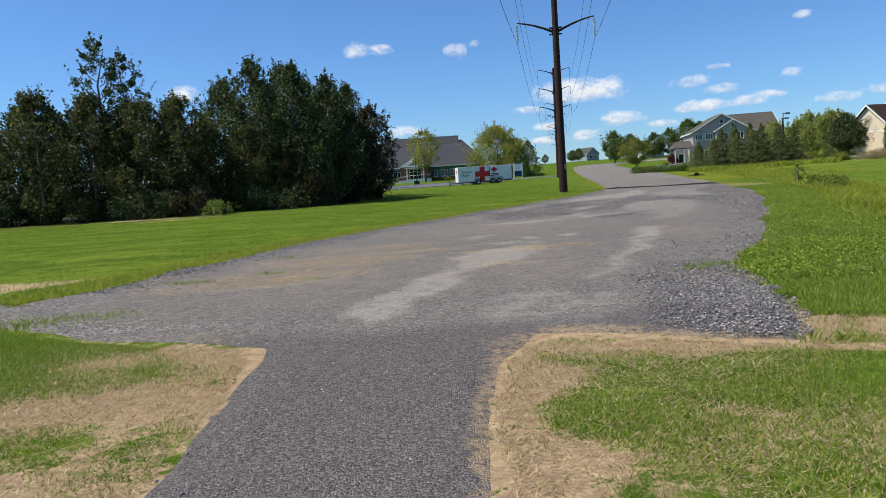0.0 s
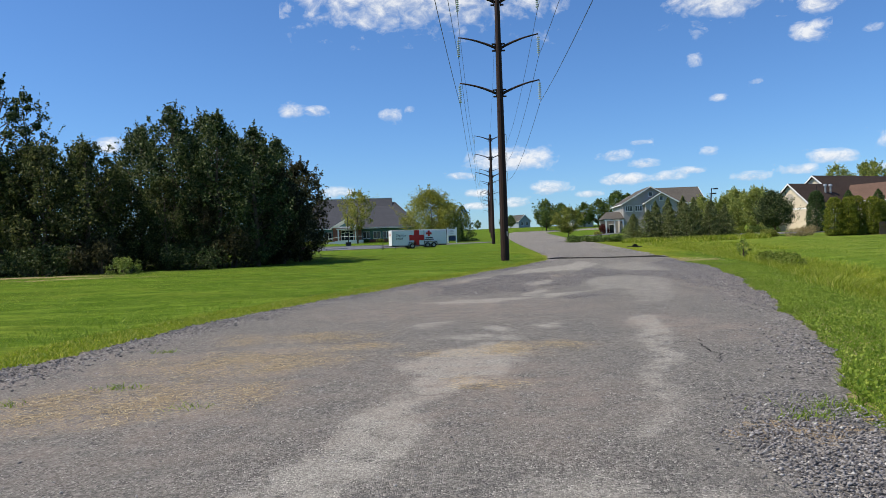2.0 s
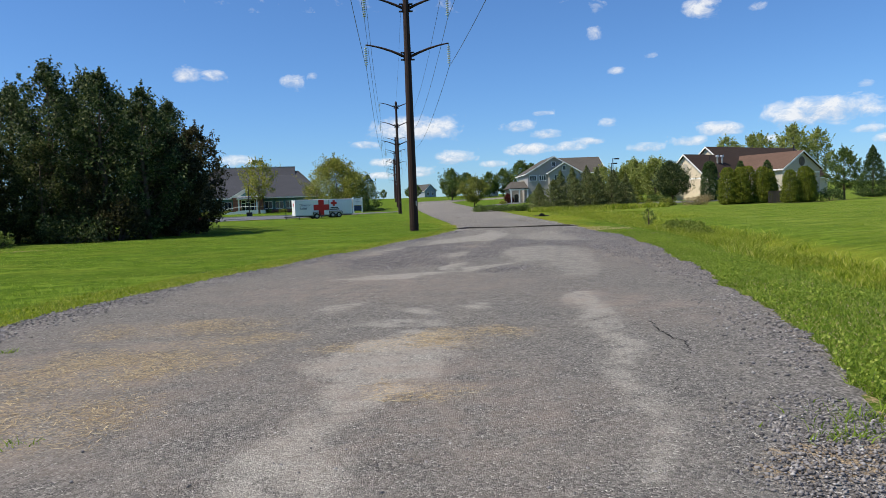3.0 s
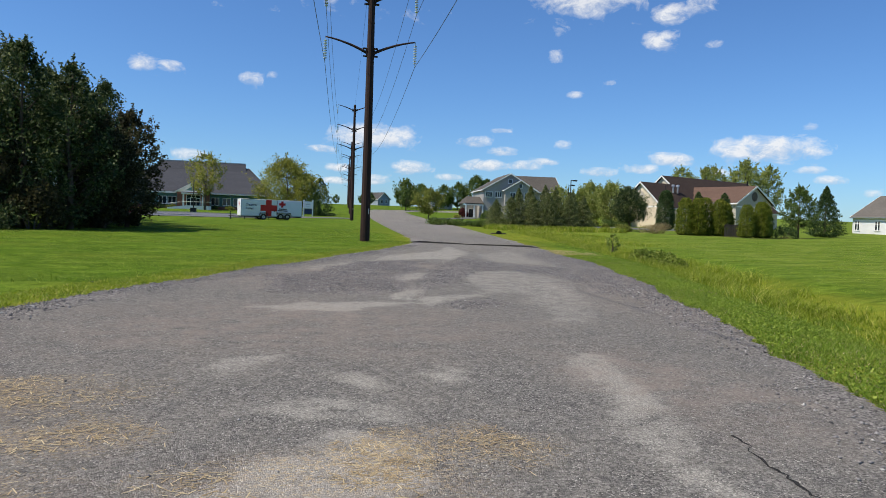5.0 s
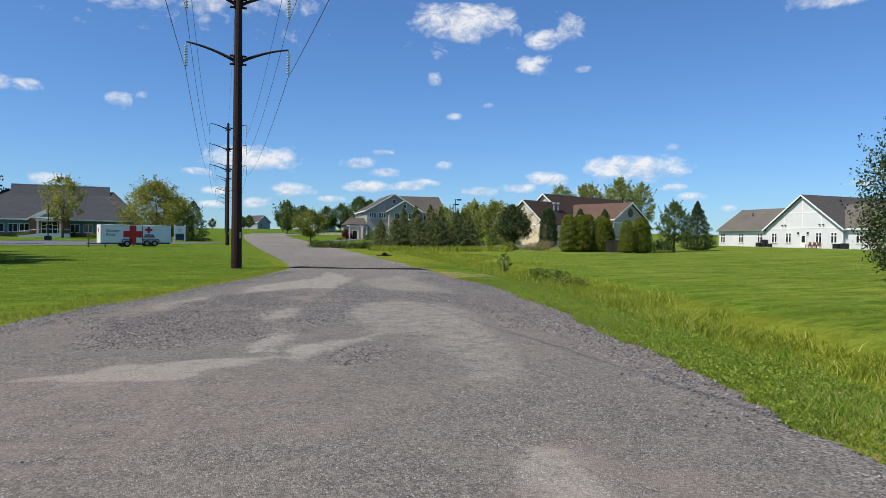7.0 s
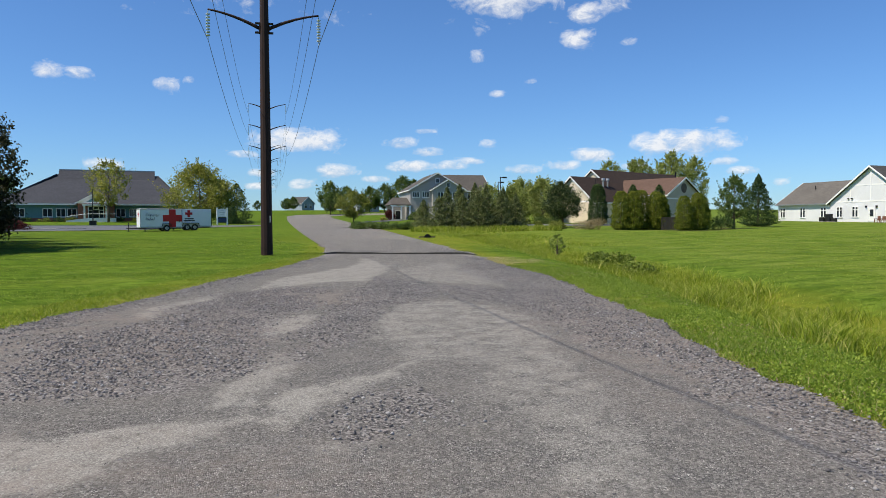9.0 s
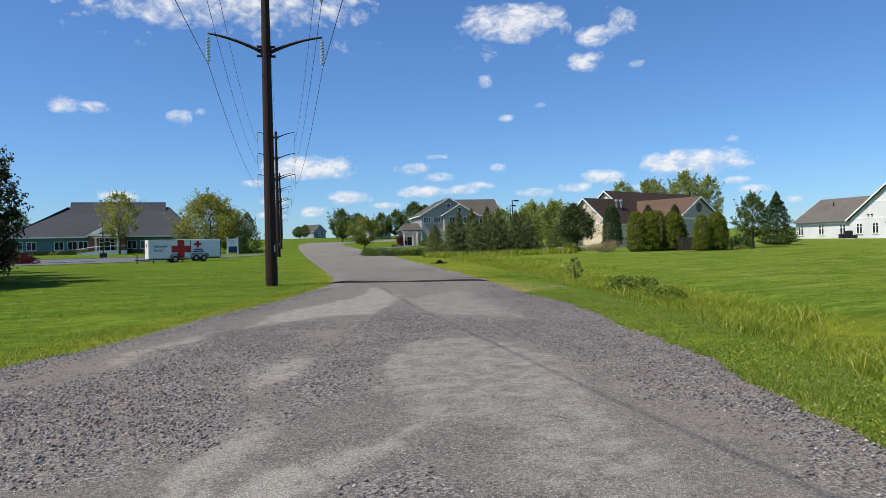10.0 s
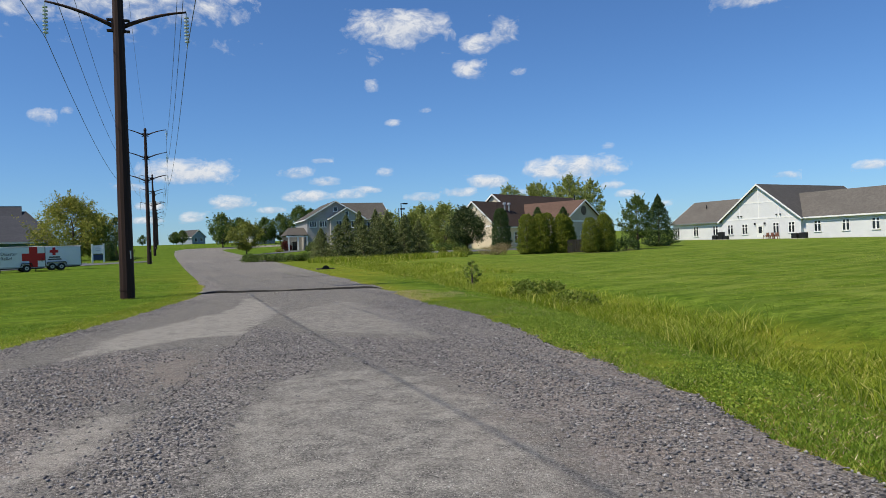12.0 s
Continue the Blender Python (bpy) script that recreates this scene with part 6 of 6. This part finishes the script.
# ---- clouds ----
def cloud_material():
    n = Nodes("cloud_vapour", 1.0, 0.0, 0.0)
    gen = n.t.nodes.new("ShaderNodeTexCoord")
    rnd = n.t.nodes.new("ShaderNodeObjectInfo").outputs["Random"]
    off = n.t.nodes.new("ShaderNodeCombineXYZ")
    n.link(n.calc("MULTIPLY", rnd, 91.0), off.inputs[0])
    n.link(n.calc("MULTIPLY", rnd, 37.0), off.inputs[1])
    add = n.t.nodes.new("ShaderNodeVectorMath")
    add.operation = "ADD"
    n.link(n.scaled(0.013, 0.013, 0.019), add.inputs[0])
    n.link(off.outputs[0], add.inputs[1])
    puff = n.noise(1.0, 10, 0.62, add.outputs[0], 0.35)
    rim = n.attr("rim")
    dense = n.calc("ADD", n.calc("MULTIPLY", rim, 0.92), n.calc("MULTIPLY", n.calc("SUBTRACT", puff, 0.5), 2.3))
    alpha = n.ramp(dense, (0.16, 0.0), (0.50, 0.32), (0.98, 0.90))
    # painted light: the emission runs from grey undersides to white tops
    shade = n.calc("ADD", n.attr("lift"), n.calc("MULTIPLY", n.calc("SUBTRACT", puff, 0.5), 1.8))
    colour = n.ramp(shade, (0.15, (0.60, 0.66, 0.76)), (0.45, (0.80, 0.83, 0.88)), (0.75, (0.97, 0.97, 0.97)))
    em = n.t.nodes.new("ShaderNodeEmission")
    n.link(colour, em.inputs["Color"])
    em.inputs["Strength"].default_value = 0.84
    tp = n.t.nodes.new("ShaderNodeBsdfTransparent")
    mx = n.t.nodes.new("ShaderNodeMixShader")
    n.link(n.grey(alpha), mx.inputs[0])
    n.link(tp.outputs[0], mx.inputs[1])
    n.link(em.outputs[0], mx.inputs[2])
    n.link(mx.outputs[0], n.t.nodes["Material Output"].inputs["Surface"])
    return n.m


CLOUD = cloud_material()


def cloud(az, el, w, h, far=3200.0, thin=1.0):
    """A bank of vapour seen at that bearing and elevation, w by h degrees."""
    d = far * (1 + 0.002 * (az % 7))
    a, e = radians(az), radians(el)
    c = Vector((3 + math.cos(e) * math.sin(a) * d, 10 + math.cos(e) * math.cos(a) * d, 1.5 + math.sin(e) * d))
    W, H = d * math.tan(radians(w)) * 0.5 * 1.14, d * math.tan(radians(h)) * 0.5 * 1.18
    n, m = 24, 14
    u, v = np.meshgrid(np.linspace(-1, 1, n), np.linspace(-1, 1, m))
    bulge = -0.25 * W * (1 - u ** 2) * (1 - v ** 2)
    P = np.stack([u * W, bulge, v * H], -1).reshape(-1, 3)
    i = (np.arange(m - 1)[:, None] * n + np.arange(n - 1)[None, :]).ravel()
    me = array_mesh("cloud", P, np.stack([i, i + 1, i + n + 1, i + n], -1), CLOUD, True)
    flat = np.where(v < 0, 1.25, 0.95)
    rim = np.clip(1.0 - (np.abs(u) ** 2.2 + (np.abs(v) * flat) ** 2.2), 0, 1) ** 0.8
    give(me, "rim", rim * thin * (0.62 if w < 1.7 else 0.85 if w < 2.9 else 1.0))
    give(me, "lift", v * 0.45 + 0.55)
    ob = new("cloud", me)
    ob.matrix_world = Matrix.Translation(c) @ pose(0, 0, 0, 0, 0, -az)
    ob.visible_shadow = False
    return tagged(ob, "soft white cumulus cloud in a clear blue sky", "cloud", "clouds", "structure")


CLOUDS_A = ((-6.4, 10.5, 2.0, 1.4), (-4.6, 10.4, 1.9, 0.9), (1.1, 10.0, 1.8, 1.1), (2.8, 10.5, 0.9, 0.6), (-3.1, 4.2, 2.4, 0.9), (6.5, 5.2, 2.2, 0.6), (10.5, 6.3, 6.9, 2.0), (13.5, 4.0, 3.4, 1.2), (10.9, 3.0, 2.0, 0.8), (7.8, 3.8, 2.0, 0.7), (7.5, 2.8, 2.5, 0.6), (18.4, 6.2, 2.8, 1.0))
CLOUDS_B = ((20.6, 5.5, 2.7, 0.8), (19.3, 4.4, 3.8, 1.0), (22.4, 4.5, 2.8, 0.8), (24.0, 4.8, 2.3, 0.6), (25.4, 6.1, 1.5, 0.8), (20.4, 7.1, 1.7, 0.5), (26.6, 16.7, 7.8, 3.0), (32.8, 15.5, 2.7, 1.6), (35.0, 16.4, 2.0, 2.2), (32.0, 13.7, 2.7, 1.5), (24.8, 14.6, 1.6, 1.4), (24.5, 12.7, 1.2, 1.2))
CLOUDS_C = ((35.9, 13.4, 1.3, 0.7), (28.6, 10.8, 0.9, 0.5), (26.0, 9.9, 1.3, 0.6), (39.9, 5.8, 7.8, 2.0), (33.4, 5.1, 3.8, 1.1), (31.2, 4.4, 2.8, 0.8), (28.1, 4.1, 2.8, 0.8), (42.6, 7.4, 1.2, 0.6), (42.8, 4.4, 2.1, 0.6), (44.1, 3.7, 2.2, 0.7), (46.5, 2.8, 1.3, 0.6), (4.6, 18.6, 19.0, 6.2))
CLOUDS_D = ((53.0, 16.8, 5.0, 1.7), (60.2, 4.7, 2.2, 0.7), (54.8, 4.4, 2.0, 0.6), (-19.3, 7.7, 2.2, 1.2), (-12.0, 7.2, 1.5, 0.7), (66.0, 4.0, 4.0, 0.9), (36.5, 4.2, 2.2, 0.6), (16.5, 3.4, 2.0, 0.6))
for bank in (CLOUDS_A, CLOUDS_B, CLOUDS_C, CLOUDS_D):
    for row in bank:
        cloud(*row)


# ---- loose stones, grass and straw ----
def scatter_stones(name, label, x, y, size, r, bed=0.3):
    """Small angular stones of eight faces each."""
    n = len(x)
    base = np.array([(1, 0, 0), (0, 1, 0), (-1, 0, 0), (0, -1, 0), (0, 0, 0.75), (0, 0, -0.75)], dtype=float)
    tri = np.array([(0, 1, 4), (1, 2, 4), (2, 3, 4), (3, 0, 4), (1, 0, 5), (2, 1, 5), (3, 2, 5), (0, 3, 5)])
    v = base[None] * r.uniform(0.55, 1.15, (n, 6, 1)) + r.normal(0, 0.12, (n, 6, 3))
    a = r.uniform(0, 6.283, n)
    c, s = np.cos(a)[:, None], np.sin(a)[:, None]
    v = np.stack([v[..., 0] * c - v[..., 1] * s, v[..., 0] * s + v[..., 1] * c, v[..., 2] * 0.8], -1) * size[:, None, None]
    v += np.stack([x, y, road_height(x, y) + size * bed], -1)[:, None]
    f = tri[None] + (np.arange(n) * 6)[:, None, None]
    return tagged(new(name, array_mesh(name, v.reshape(-1, 3), f.reshape(-1, 3), STONE)), label, "gravel", kind="stuff")


def sample(r, n, x0, x1, y0, y1, chance):
    x, y = r.uniform(x0, x1, n), r.uniform(y0, y1, n)
    k = r.uniform(0, 1, n) < chance(x, y)
    return x[k], y[k]


gravel_at = looked_up("gravel")


def gravel_chance(x, y):
    g = gravel_at(x, y)
    return np.clip(g * (0.95 + 0.35 * wave(x, y, 1.9, 61) + 0.2 * wave(x, y, 5.0, 62)) - 0.12, 0, 1)


def stony_lot(x, y):
    c = gravel_chance(x, y) * np.clip(1.35 - np.hypot(x - 5, y - 18) / 34, 0.25, 1)
    c[c > 0.02] *= on_lot(x[c > 0.02], y[c > 0.02])
    return c


r3 = np.random.default_rng(77)
gx, gy = sample(r3, 560000, -6, 16, 9, 44, stony_lot)
scatter_stones("gravel", "loose angular grey crushed stone on asphalt", gx, gy, 0.006 + 0.020 * r3.uniform(0, 1, len(gx)) ** 2.6, r3)
gx, gy = sample(r3, 34000, 1.7, 3.6, 4.0, 8.6, stony_lot)
scatter_stones("gravel", "heap of loose angular grey stone at the lot's edge", gx, gy, 0.006 + 0.013 * r3.uniform(0, 1, len(gx)) ** 2.0, r3)
gx, gy = sample(r3, 42000, -7, 12, 1, 28, lambda x, y: 0.7 * on_lot(x, y))
scatter_stones("gravel", "scattered small pebbles over worn asphalt", gx, gy, 0.004 + 0.010 * r3.uniform(0, 1, len(gx)) ** 3, r3, 0.4)


def blades(name, label, x, y, z, tall, wide, lean, material, r, joints=1, category="grass"):
    """Thin bent blades that stand on the ground."""
    n = len(x)
    a = r.uniform(0, 6.283, n)
    side = np.stack([np.cos(a), np.sin(a), np.zeros(n)], -1)
    b = r.uniform(0, 6.283, n)
    way = np.stack([np.cos(b), np.sin(b), np.zeros(n)], -1) * (lean * r.uniform(0.3, 1.3, n) * tall)[:, None]
    root = np.stack([x, y, z], -1)
    up = np.array([0, 0, 1.0])
    rows = []
    for k in range(joints):
        u = k / joints
        p = root + way * (u ** 1.8) + up * (tall * (u - 0.25 * lean * u * u))[:, None]
        w = (wide * (1 - 0.55 * u))[:, None]
        rows += [p - side * w, p + side * w]
    rows.append(root + way + up * (tall * (1 - 0.25 * lean))[:, None])
    k = len(rows)
    v = np.stack(rows, 1).reshape(-1, 3)
    tri = []
    for j in range(joints - 1):
        tri += [(2 * j, 2 * j + 1, 2 * j + 3), (2 * j, 2 * j + 3, 2 * j + 2)]
    tri.append((k - 3, k - 2, k - 1))
    f = np.array(tri)[None] + (np.arange(n) * k)[:, None, None]
    return tagged(new(name, array_mesh(name, v, f.reshape(-1, 3), material)), label, category, kind="stuff")


def off_lot(x, y):
    return ~on_lot(x, y)


def turf(n, x0, x1, y0, y1, chance, tall, wide, name, label, material, lean=0.6, joints=1):
    x, y = sample(r3, n, x0, x1, y0, y1, chance)
    m = len(x)
    h = tall * r3.uniform(0.5, 1.4, m) * (1 + 0.35 * wave(x, y, 1.7, 72))
    return blades(name, label, x, y, height(x, y) + 0.002, h, wide * r3.uniform(0.7, 1.3, m), np.full(m, lean), material, r3, joints)


patchy = lambda x, y: np.clip(0.62 + 0.6 * wave(x, y, 3.1, 73) + 0.3 * wave(x, y, 9.0, 74), 0.03, 1)
turf(620000, -4.8, 4.8, 1.3, 6.6, lambda x, y: off_lot(x, y) * np.clip(1.15 - 1.3 * dryness(x, y), 0.03, 1) * np.clip(0.75 + 0.5 * wave(x, y, 3.1, 73), 0.1, 1), 0.030, 0.0029, "grass", "short mown green grass beside the path", BLADE_LAWN, 0.8)
turf(220000, -4.6, 3.6, 1.2, 5.6, lambda x, y: off_lot(x, y) * np.clip(0.42 + dryness(x, y), 0, 1), 0.028, 0.0024, "dry_grass", "dry pale straw grass along the path's edge", BLADE_DRY, 1.9)
def verge(n, line, first, far, reach, side, lean_in=1.4):
    """Places beside an edge line, thicker near its start and near the edge."""
    p = np.array(line[first:])
    run = np.r_[0, np.cumsum(np.hypot(*np.diff(p, axis=0).T))]
    s = min(far, run[-1]) * r3.uniform(0, 1, n) ** lean_in
    k = np.clip(np.searchsorted(run, s, side="right") - 1, 0, len(p) - 2)
    way = (p[k + 1] - p[k]) / (run[k + 1] - run[k])[:, None]
    q = p[k] + way * (s - run[k])[:, None] + np.stack([way[:, 1], -way[:, 0]], -1) * (side * ((reach + 0.5) * r3.uniform(0, 1, n) - 0.5))[:, None]
    keep = off_lot(q[:, 0], q[:, 1])
    return q[keep, 0], q[keep, 1]


def verge_grass(n, line, first, far, reach, side, tall, wide, lean, name, label, material):
    x, y = verge(n, line, first, far, reach, side)
    m = len(x)
    k = r3.uniform(0, 1, m) < np.clip(0.7 + 0.6 * wave(x, y, 1.6, 73) + 0.3 * wave(x, y, 5.0, 74), 0.12, 1)
    x, y, m = x[k], y[k], int(k.sum())
    h = tall * r3.uniform(0.5, 1.4, m) * (1 + 0.4 * wave(x, y, 2.4, 72))
    return blades(name, label, x, y, height(x, y) + 0.002, h, wide * r3.uniform(0.7, 1.3, m), np.full(m, lean), material, r3)


verge_grass(330000, RIGHT_EDGE, 8, 34.0, 3.4, 1, 0.06, 0.0055, 0.8, "grass", "mown green grass verge beside the lot", BLADE_LAWN)
verge_grass(60000, LEFT_EDGE, 11, 44.0, 1.1, -1, 0.055, 0.009, 0.8, "grass", "yellowing grass fringe along the gravel edge", BLADE_TALL)
verge_grass(60000, RIGHT_EDGE, 8, 40.0, 2.2, 1, 0.05, 0.005, 1.6, "dry_grass", "dry tan grass mixed into the road verge", BLADE_DRY)
turf(150000, -14.0, 11.0, 8.0, 48.0, lambda x, y: off_lot(x, y) * np.clip(1.15 - line_distance(x, y, LEFT_EDGE)[0] / 3.0, 0, 1) * (x < 11) * patchy(x, y), 0.075, 0.007, "grass", "bright green lawn grass along the gravel edge", BLADE_LAWN, 0.8)
turf(12000, -3.0, 18.0, 8.0, 46.0, lambda x, y: off_lot(x, y) * (edge_distance(x, y) < 0.35), 0.09, 0.006, "dry_grass", "yellowing grass fringe along the gravel edge", BLADE_DRY, 0.9)


def ditch_chance(x, y):
    d, s = line_distance(x, y, DITCH)
    return np.clip(1.2 - d / np.clip(0.95 + 0.02 * s, 0.95, 1.8) + 0.35 * wave(x, y, 1.1, 81), 0, 1) * np.clip((s - 5) / 6, 0, 1) * np.clip((74 - s) / 12, 0.0, 1) * np.clip(0.75 + 0.5 * wave(x, y, 0.7, 82), 0.1, 1)


def ditch_places(n):
    """Places along the ditch, thicker near its start."""
    p = np.array(DITCH)
    run = np.r_[0, np.cumsum(np.hypot(*np.diff(p, axis=0).T))]
    t = 74 * r3.uniform(0, 1, n) ** 1.25
    side = r3.normal(0, 0.85, n) * (1 + 0.012 * t)
    x, y = np.interp(t, run, p[:, 0]) + 0.92 * side, np.interp(t, run, p[:, 1]) - 0.38 * side
    k = r3.uniform(0, 1, n) < ditch_chance(x, y)
    return x[k], y[k]


x, y = ditch_places(210000)
m = len(x)
blades("tall_grass", "tall yellow-green wild grass growing in a ditch", x, y, height(x, y) - 0.01, 0.22 * r3.uniform(0.3, 1.5, m) * (1 + 0.75 * wave(x, y, 1.4, 83)), 0.008 * r3.uniform(0.6, 1.4, m), np.full(m, 0.85), BLADE_TALL, r3, 2)
x, y = sample(r3, 30000, 17, 40, 50, 92, lambda x, y: (y > 47) * np.clip(0.5 + 0.7 * wave(x, y, 0.45, 84), 0, 1) * (line_distance(x, y, ((20.0, 52.0), (28.0, 88.0)))[0] > 2.4) * (line_distance(x, y, ((24.0, 52.0), (36.0, 88.0)))[0] < 4.5))
m = len(x)
blades("tall_grass", "patchy yellow-green wild grass on the road verge", x, y, height(x, y) - 0.01, 0.24 * r3.uniform(0.5, 1.4, m), 0.018 * r3.uniform(0.6, 1.4, m), np.full(m, 0.8), BLADE_TALL, r3, 2)
x, y = sample(r3, 9000, 30, 47, 86, 91, lambda x, y: np.clip(0.6 + 0.6 * wave(x, y, 0.8, 85), 0, 1))
m = len(x)
blades("tall_grass", "tall pale weeds at the foot of the cedars", x, y, height(x, y) - 0.01, 0.7 * r3.uniform(0.4, 1.3, m), 0.03 * r3.uniform(0.6, 1.4, m), np.full(m, 0.7), BLADE_TALL, r3, 2)


# broad weeds by the right-hand rim and a few on the lot
wx, wy = verge(150000, RIGHT_EDGE, 9, 26.0, 2.4, 1)
k = r3.uniform(0, 1, len(wx)) < np.clip(0.35 + 0.6 * wave(wx, wy, 1.3, 91), 0.03, 1)
wx, wy = wx[k], wy[k]
pts = np.stack([wx, wy, height(wx, wy) + r3.uniform(0.02, 0.09, len(wx))], -1)
tagged(new("clover", leaf_mesh("clover", pts, 0.026, r3, LEAF_CLOVER, 0.0, 0.9)), "low broad-leaved clover and weeds among grass", "weeds", kind="stuff")
wx, wy = [], []
for cx, cy, s, n in ((-2.4, 10.2, 0.14, 90), (-3.3, 9.6, 0.2, 160), (-3.4, 7.0, 0.3, 260), (-1.4, 9.2, 0.10, 50), (3.1, 7.75, 0.12, 120), (3.55, 8.0, 0.25, 300), (2.75, 4.2, 0.12, 80), (-4.0, 6.9, 0.35, 400), (-2.6, 12.6, 0.08, 60)):
    wx.append(r3.normal(cx, s, n)), wy.append(r3.normal(cy, s * 0.5, n))
wx, wy = np.concatenate(wx), np.concatenate(wy)
m = len(wx)
blades("grass_tuft", "small green weed tufts growing out of gravel", wx, wy, road_height(wx, wy) - 0.03, 0.10 * r3.uniform(0.4, 1.3, m), 0.005 * r3.uniform(0.7, 1.3, m), np.full(m, 0.9), BLADE_LAWN, r3, 2, "weeds")

# straw bits lying on the asphalt
straw_at = looked_up("straw")
sx, sy = sample(r3, 70000, -4.5, 3.5, 7.5, 14.5, lambda x, y: on_lot(x, y) * straw_at(x, y) * np.clip(0.4 + 0.7 * wave(x, y, 5.0, 92), 0, 1))
m = len(sx)
a = r3.uniform(0, 6.283, m)
ln = 0.026 * r3.uniform(0.5, 1.8, m)
d = np.stack([np.cos(a) * ln, np.sin(a) * ln, np.zeros(m)], -1)
w = np.stack([-np.sin(a) * 0.0034, np.cos(a) * 0.0034, np.zeros(m)], -1)
p = np.stack([sx, sy, road_height(sx, sy) + 0.006], -1)
v = np.stack([p - d - w, p + d - w, p + d + w, p - d + w], 1).reshape(-1, 3)
tagged(new("straw", array_mesh("straw", v, np.arange(len(v)).reshape(-1, 4), BLADE_DRY)), "scattered dry straw bits lying on asphalt", "straw", kind="stuff")

# uneven lawn further out
def lawn_patch(n, x0, x1, y0, y1, where, label):
    """Short mown blades, thinner with distance."""
    def chance(x, y):
        c = np.clip(0.6 + 0.45 * wave(x * 0.5, y * 1.5, 1.2, 95) + 0.3 * wave(x, y, 3.5, 96), 0.1, 1) * np.clip(14.0 / np.hypot(x - 3, y - 10), 0.12, 1)
        return c * where(x, y) * off_lot(x, y)
    x, y = sample(r3, n, x0, x1, y0, y1, chance)
    m, far = len(x), np.clip(np.hypot(x - 3, y - 10) / 22, 0.6, 2.2)
    blades("grass", label, x, y, height(x, y) + 0.002, 0.038 * r3.uniform(0.5, 1.4, m) * (0.7 + 0.3 * far), 0.008 * far * r3.uniform(0.7, 1.3, m), np.full(m, 0.8), BLADE_LAWN, r3)


lawn_patch(640000, 10, 62, 12, 76, lambda x, y: (line_distance(x, y, RIGHT_EDGE)[0] > 2.0) * (x > 6.5 + 0.2 * y), "mown green field grass with paler streaks")
lawn_patch(640000, -24, 12, 12, 74, lambda x, y: (line_distance(x, y, LEFT_EDGE)[0] > 0.3) * (x < 6 + 0.12 * y), "mown green lawn grass before the wood")
